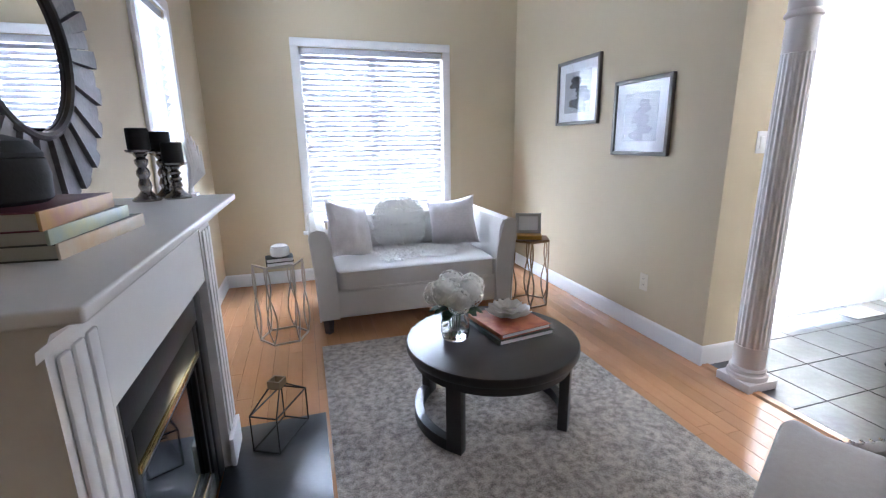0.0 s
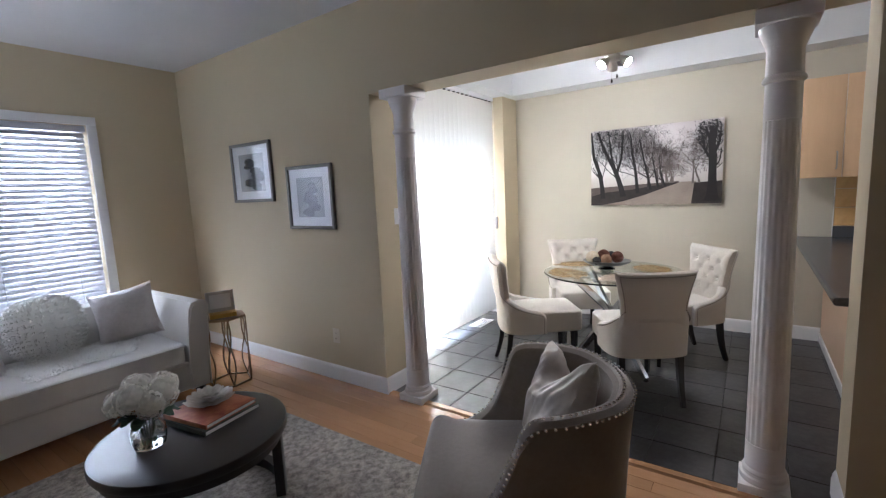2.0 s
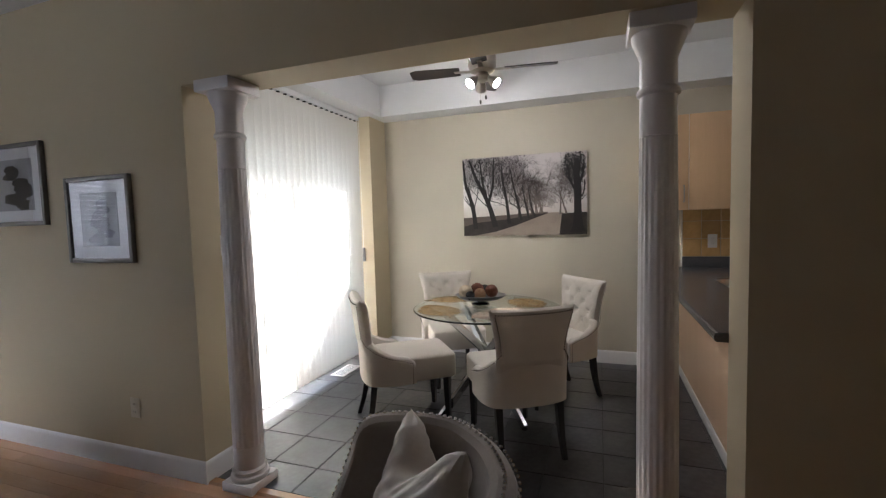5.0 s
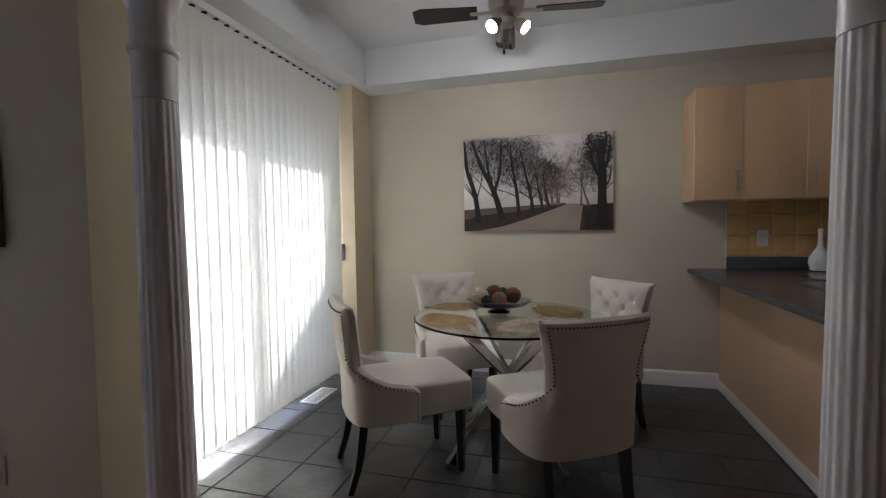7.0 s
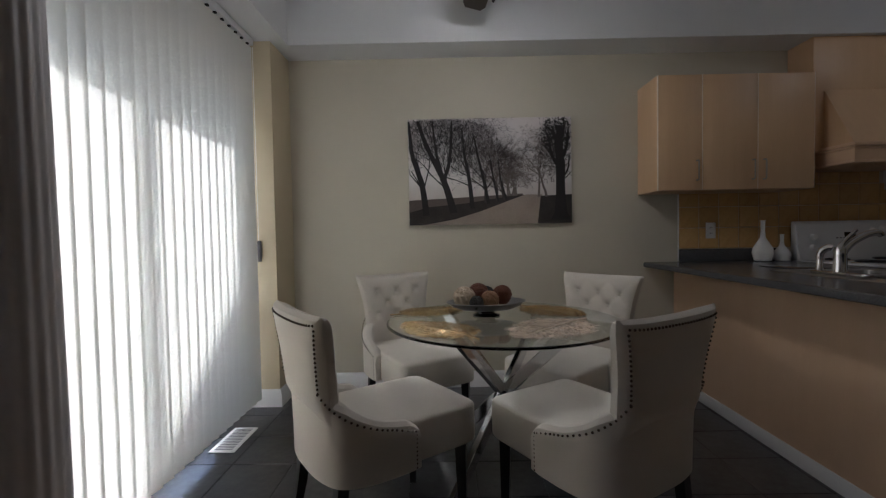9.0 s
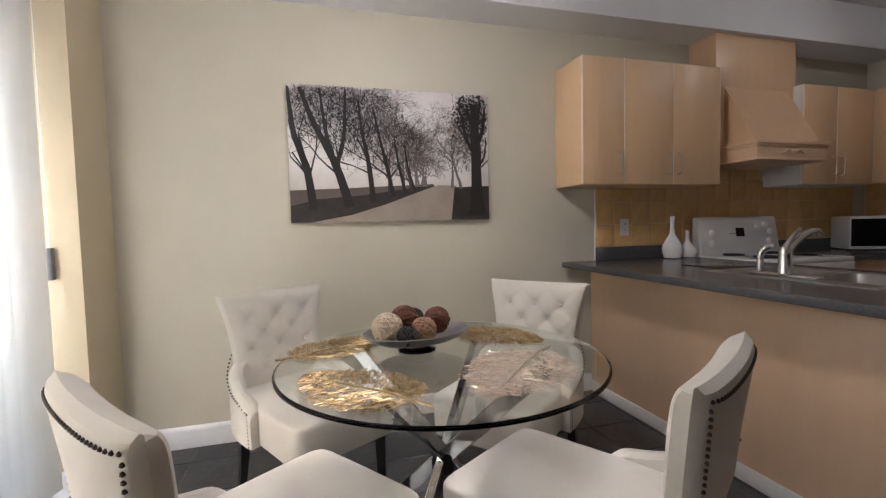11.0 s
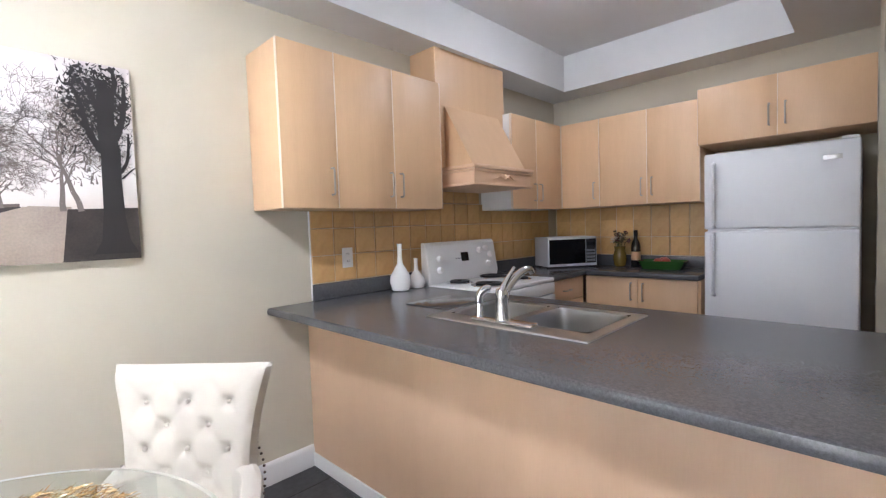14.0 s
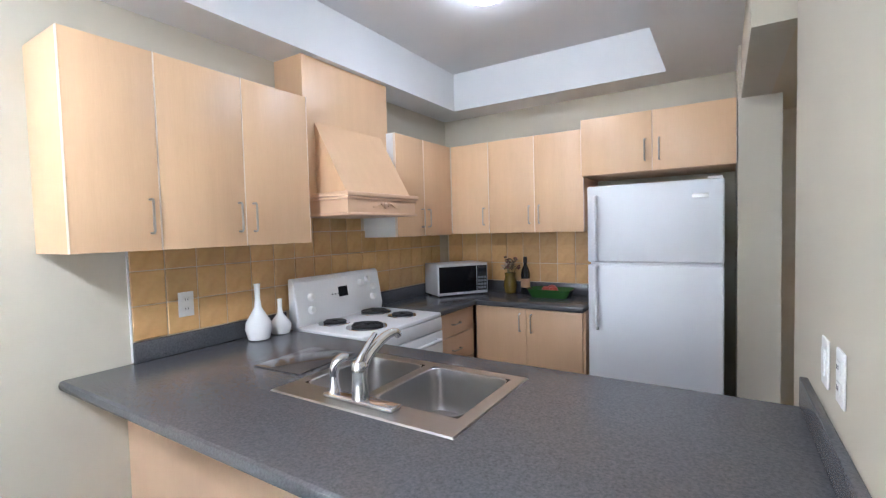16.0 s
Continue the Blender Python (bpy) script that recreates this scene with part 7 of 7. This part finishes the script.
def fridge():
    t = thing("refrigerator", "white top-freezer refrigerator with vertical handles", "refrigerator")
    x0, x1, yf = 2.662, 3.402, -2.765
    part("cabinet", cube(x0 + 0.004, x1 - 0.004, DS + 0.02, yf - 0.065, 0.03, 1.69, 0.006), M_fridge, t)
    for z0, z1, n in ((1.222, 1.70, "freezer_door"), (0.09, 1.208, "fridge_door")):
        d = part(n, cube(x0, x1, yf - 0.058, yf, z0, z1, 0.012, 3), M_fridge, t)
        ha, hb = (1.235, 1.635) if z0 > 1 else (0.80, 1.195)
        bm = bmesh.new()
        x = x1 - 0.055
        tube(bm, [(x, yf - 0.004, ha), (x, yf + 0.035, ha + 0.012), (x, yf + 0.042, ha + 0.05), (x, yf + 0.042, hb - 0.05), (x, yf + 0.035, hb - 0.012), (x, yf - 0.004, hb)], 0.0125, 10)
        part("handle", bm, M_fridge, d, "white vertical bar handle")
    part("hinge_cover", cube(x0 + 0.01, x0 + 0.08, yf - 0.05, yf - 0.005, 1.701, 1.715, 0.004), M_plastic, t)
    part("badge", cube(x0 + 0.075, x0 + 0.155, yf, yf + 0.002, 1.595, 1.622, 0.001), M_steel, t, "small grey maker's badge")
    part("hinge_strip", cube(x0 + 0.02, x1 - 0.02, yf - 0.05, yf - 0.006, 1.2085, 1.2215), M_fridge, t)
    part("kick_grille", cube(x0 + 0.02, x1 - 0.02, yf - 0.05, yf - 0.03, 0.0, 0.085), M_darkblack, t)
    return t


fridge()

wall_plate(pose(DE - 0.0125, -0.985, 1.135, 0, 0, -90), "white double outlet on the amber tile backsplash", "outlet")
wall_plate(pose(DW + 0.006, -1.24, 1.118, 0, 0, 90), "white switch plate above the peninsula worktop", "light switch")
wall_plate(pose(DW + 0.006, -1.075, 1.128, 0, 0, 90), "white outlet plate above the peninsula worktop", "outlet")

t = thing("ceiling_light", "round frosted flush ceiling light, lit", "ceiling light", pose(3.735, -2.04, 0))
bm = bmesh.new()
lathe(bm, [(0.125, TZ - 0.018), (0.13, TZ - 0.012), (0.13, TZ - 0.001)], 40)
part("base", bm, M_nickel, t)
bm = bmesh.new()
lathe(bm, [(0.010, TZ - 0.078), (0.05, TZ - 0.072), (0.088, TZ - 0.055), (0.112, TZ - 0.032), (0.116, TZ - 0.0185)], 40)
part("dome", bm, M_domeglow, t, "glowing frosted glass dome")
# ---- outside ----
# Added house: its gable slope casts the diagonal shade on the patio blind.
def gable_sun_blocker():
    t = thing("house", "added brick house with a dark gable roof that shades the patio blind", "house", pose(0, 0, -0.30))
    M_brick = mat("red_brick", (0.30, 0.16, 0.11), 0.85, scale=6, fine=40, amount=1.2, bump=0.4)
    M_shingle = mat("dark_shingle", (0.06, 0.055, 0.05), 0.9, scale=6, fine=60, amount=1, bump=0.5)
    x0, x1, y0, y1, eave, rise = 3.0, 13.0, 8.3, 17.0, 4.7, 4.3
    xm = (x0 + x1) / 2
    bm = bmesh.new()
    prism(bm, [(x0, 0), (x1, 0), (x1, eave), (xm, eave + rise), (x0, eave)], "y", y0, y1)
    part("wall", bm, M_brick, t, smooth=False)
    for s in (-1, 1):
        bm = bmesh.new()
        e = x0 - 0.25 if s < 0 else x1 + 0.25
        k = rise / (xm - x0) * 0.25
        prism(bm, [(e, eave - k), (xm, eave + rise), (xm, eave + rise + 0.14), (e, eave - k + 0.14)], "y", y0 - 0.2, y1 + 0.2)
        part("roof", bm, M_shingle, t, smooth=False)
    for x in (5.2, 9.2):
        for z in (1.0, 3.6):
            w = part("window", cube(x, x + 1.2, y0 - 0.04, y0 - 0.005, z, z + 1.3, 0.01), M_vinyl, t)
            part("pane", cube(x + 0.08, x + 1.12, y0 - 0.05, y0 - 0.041, z + 0.08, z + 1.22), M_darkglass, w)


gable_sun_blocker()


# Made-up house that keeps direct sun off the living room's north window.
def hipped_sun_blocker():
    t = thing("house", "added tan brick house with a hipped roof that blocks the sun", "house", pose(0, 0, -0.30))
    M_tan = mat("tan_brick", (0.36, 0.27, 0.20), 0.85, scale=6, fine=40, amount=1.2, bump=0.4)
    M_roof = mat("brown_shingle", (0.08, 0.065, 0.05), 0.9, scale=6, fine=60, amount=1, bump=0.5)
    x0, x1, y0, y1, eave = -9.0, 2.85, 8.3, 17.0, 7.0
    part("wall", cube(x0, x1, y0, y1, 0, eave), M_tan, t, smooth=False)
    bm = bmesh.new()
    lo = [bm.verts.new(p) for p in ((x0 - 0.2, y0 - 0.2, eave), (x1 + 0.1, y0 - 0.2, eave), (x1 + 0.1, y1 + 0.2, eave), (x0 - 0.2, y1 + 0.2, eave))]
    a, b = bm.verts.new((x0 + 4, (y0 + y1) / 2, eave + 2.4)), bm.verts.new((x1 - 4, (y0 + y1) / 2, eave + 2.4))
    for f in ((lo[0], lo[1], b, a), (lo[1], lo[2], b), (lo[2], lo[3], a, b), (lo[3], lo[0], a), tuple(reversed(lo))):
        bm.faces.new(f)
    part("roof", bm, M_roof, t, smooth=False)
    for x in (-6.5, -2.5, 0.6):
        for z in (1.0, 4.0):
            w = part("window", cube(x, x + 1.2, y0 - 0.04, y0 - 0.005, z, z + 1.3, 0.01), M_vinyl, t)
            part("pane", cube(x + 0.08, x + 1.12, y0 - 0.05, y0 - 0.041, z + 0.08, z + 1.22), M_darkglass, w)


hipped_sun_blocker()

# ---- floor tiles and boards ----
TL = 0.3048
G = 0.004
full = mesh_of("tile", cube(G / 2, TL - G / 2, G / 2, TL - G / 2, -0.006, 0.0, 0.0015, 1), M_tile)
xa, xb, ya, yb = 2.276, DE, DS, DN
i0, i1 = math.floor((xa - 3.12) / TL), math.ceil((xb - 3.12) / TL)
j0, j1 = math.floor((ya - 1.742) / TL), math.ceil((yb - 1.742) / TL)
for i in range(i0, i1):
    for j in range(j0, j1):
        x0, y0 = 3.12 + i * TL, 1.742 + j * TL
        x1, y1 = min(x0 + TL, xb), min(y0 + TL, yb)
        u0, v0 = max(x0, xa), max(y0, ya)
        if x1 - u0 < 0.02 or y1 - v0 < 0.02:
            continue
        if u0 == x0 and v0 == y0 and x1 - x0 > TL - 0.001 and y1 - y0 > TL - 0.001:
            me, loc = full, (x0, y0)
        else:
            me, loc = mesh_of("tile", cube(G / 2, x1 - u0 - G / 2, G / 2, y1 - v0 - G / 2, -0.006, 0.0, 0.0015, 1), M_tile), (u0, v0)
        ob = new("tile", me)
        ob.parent = floor_tiled
        ob.matrix_world = pose(loc[0], loc[1], random.uniform(-0.0004, 0.0004), random.uniform(-0.05, 0.05), random.uniform(-0.05, 0.05))

PW = 0.083
rnd = random.Random(17)
rest = bmesh.new()
x = LW
row = 0
made = 0
while x < 2.212 - 0.01:
    w = min(PW, 2.212 - x)
    y = LN - rnd.uniform(0.2, 1.2)
    edges = [LN]
    while y > LS:
        edges.append(y)
        y -= rnd.choice((0.8, 1.05, 1.3, 1.5))
    edges.append(LS)
    for b, a in zip(edges, edges[1:]):
        if b > -0.4:
            ob = new("board", mesh_of("board", cube(-w / 2 + 0.0004, w / 2 - 0.0004, -(b - a) / 2 + 0.0004, (b - a) / 2 - 0.0004, -0.014, 0.0, 0.0008, 1), M_wood))
            ob.parent = floor
            ob.matrix_world = pose(x + w / 2, (a + b) / 2, 0)
        else:
            box(rest, x + 0.0004, x + w - 0.0004, a + 0.0004, b - 0.0004, -0.014, 0.0)
    x += PW
    row += 1
ob = part("boards", rest, M_wood, floor, "", False)
ob["kind"] = "stuff"
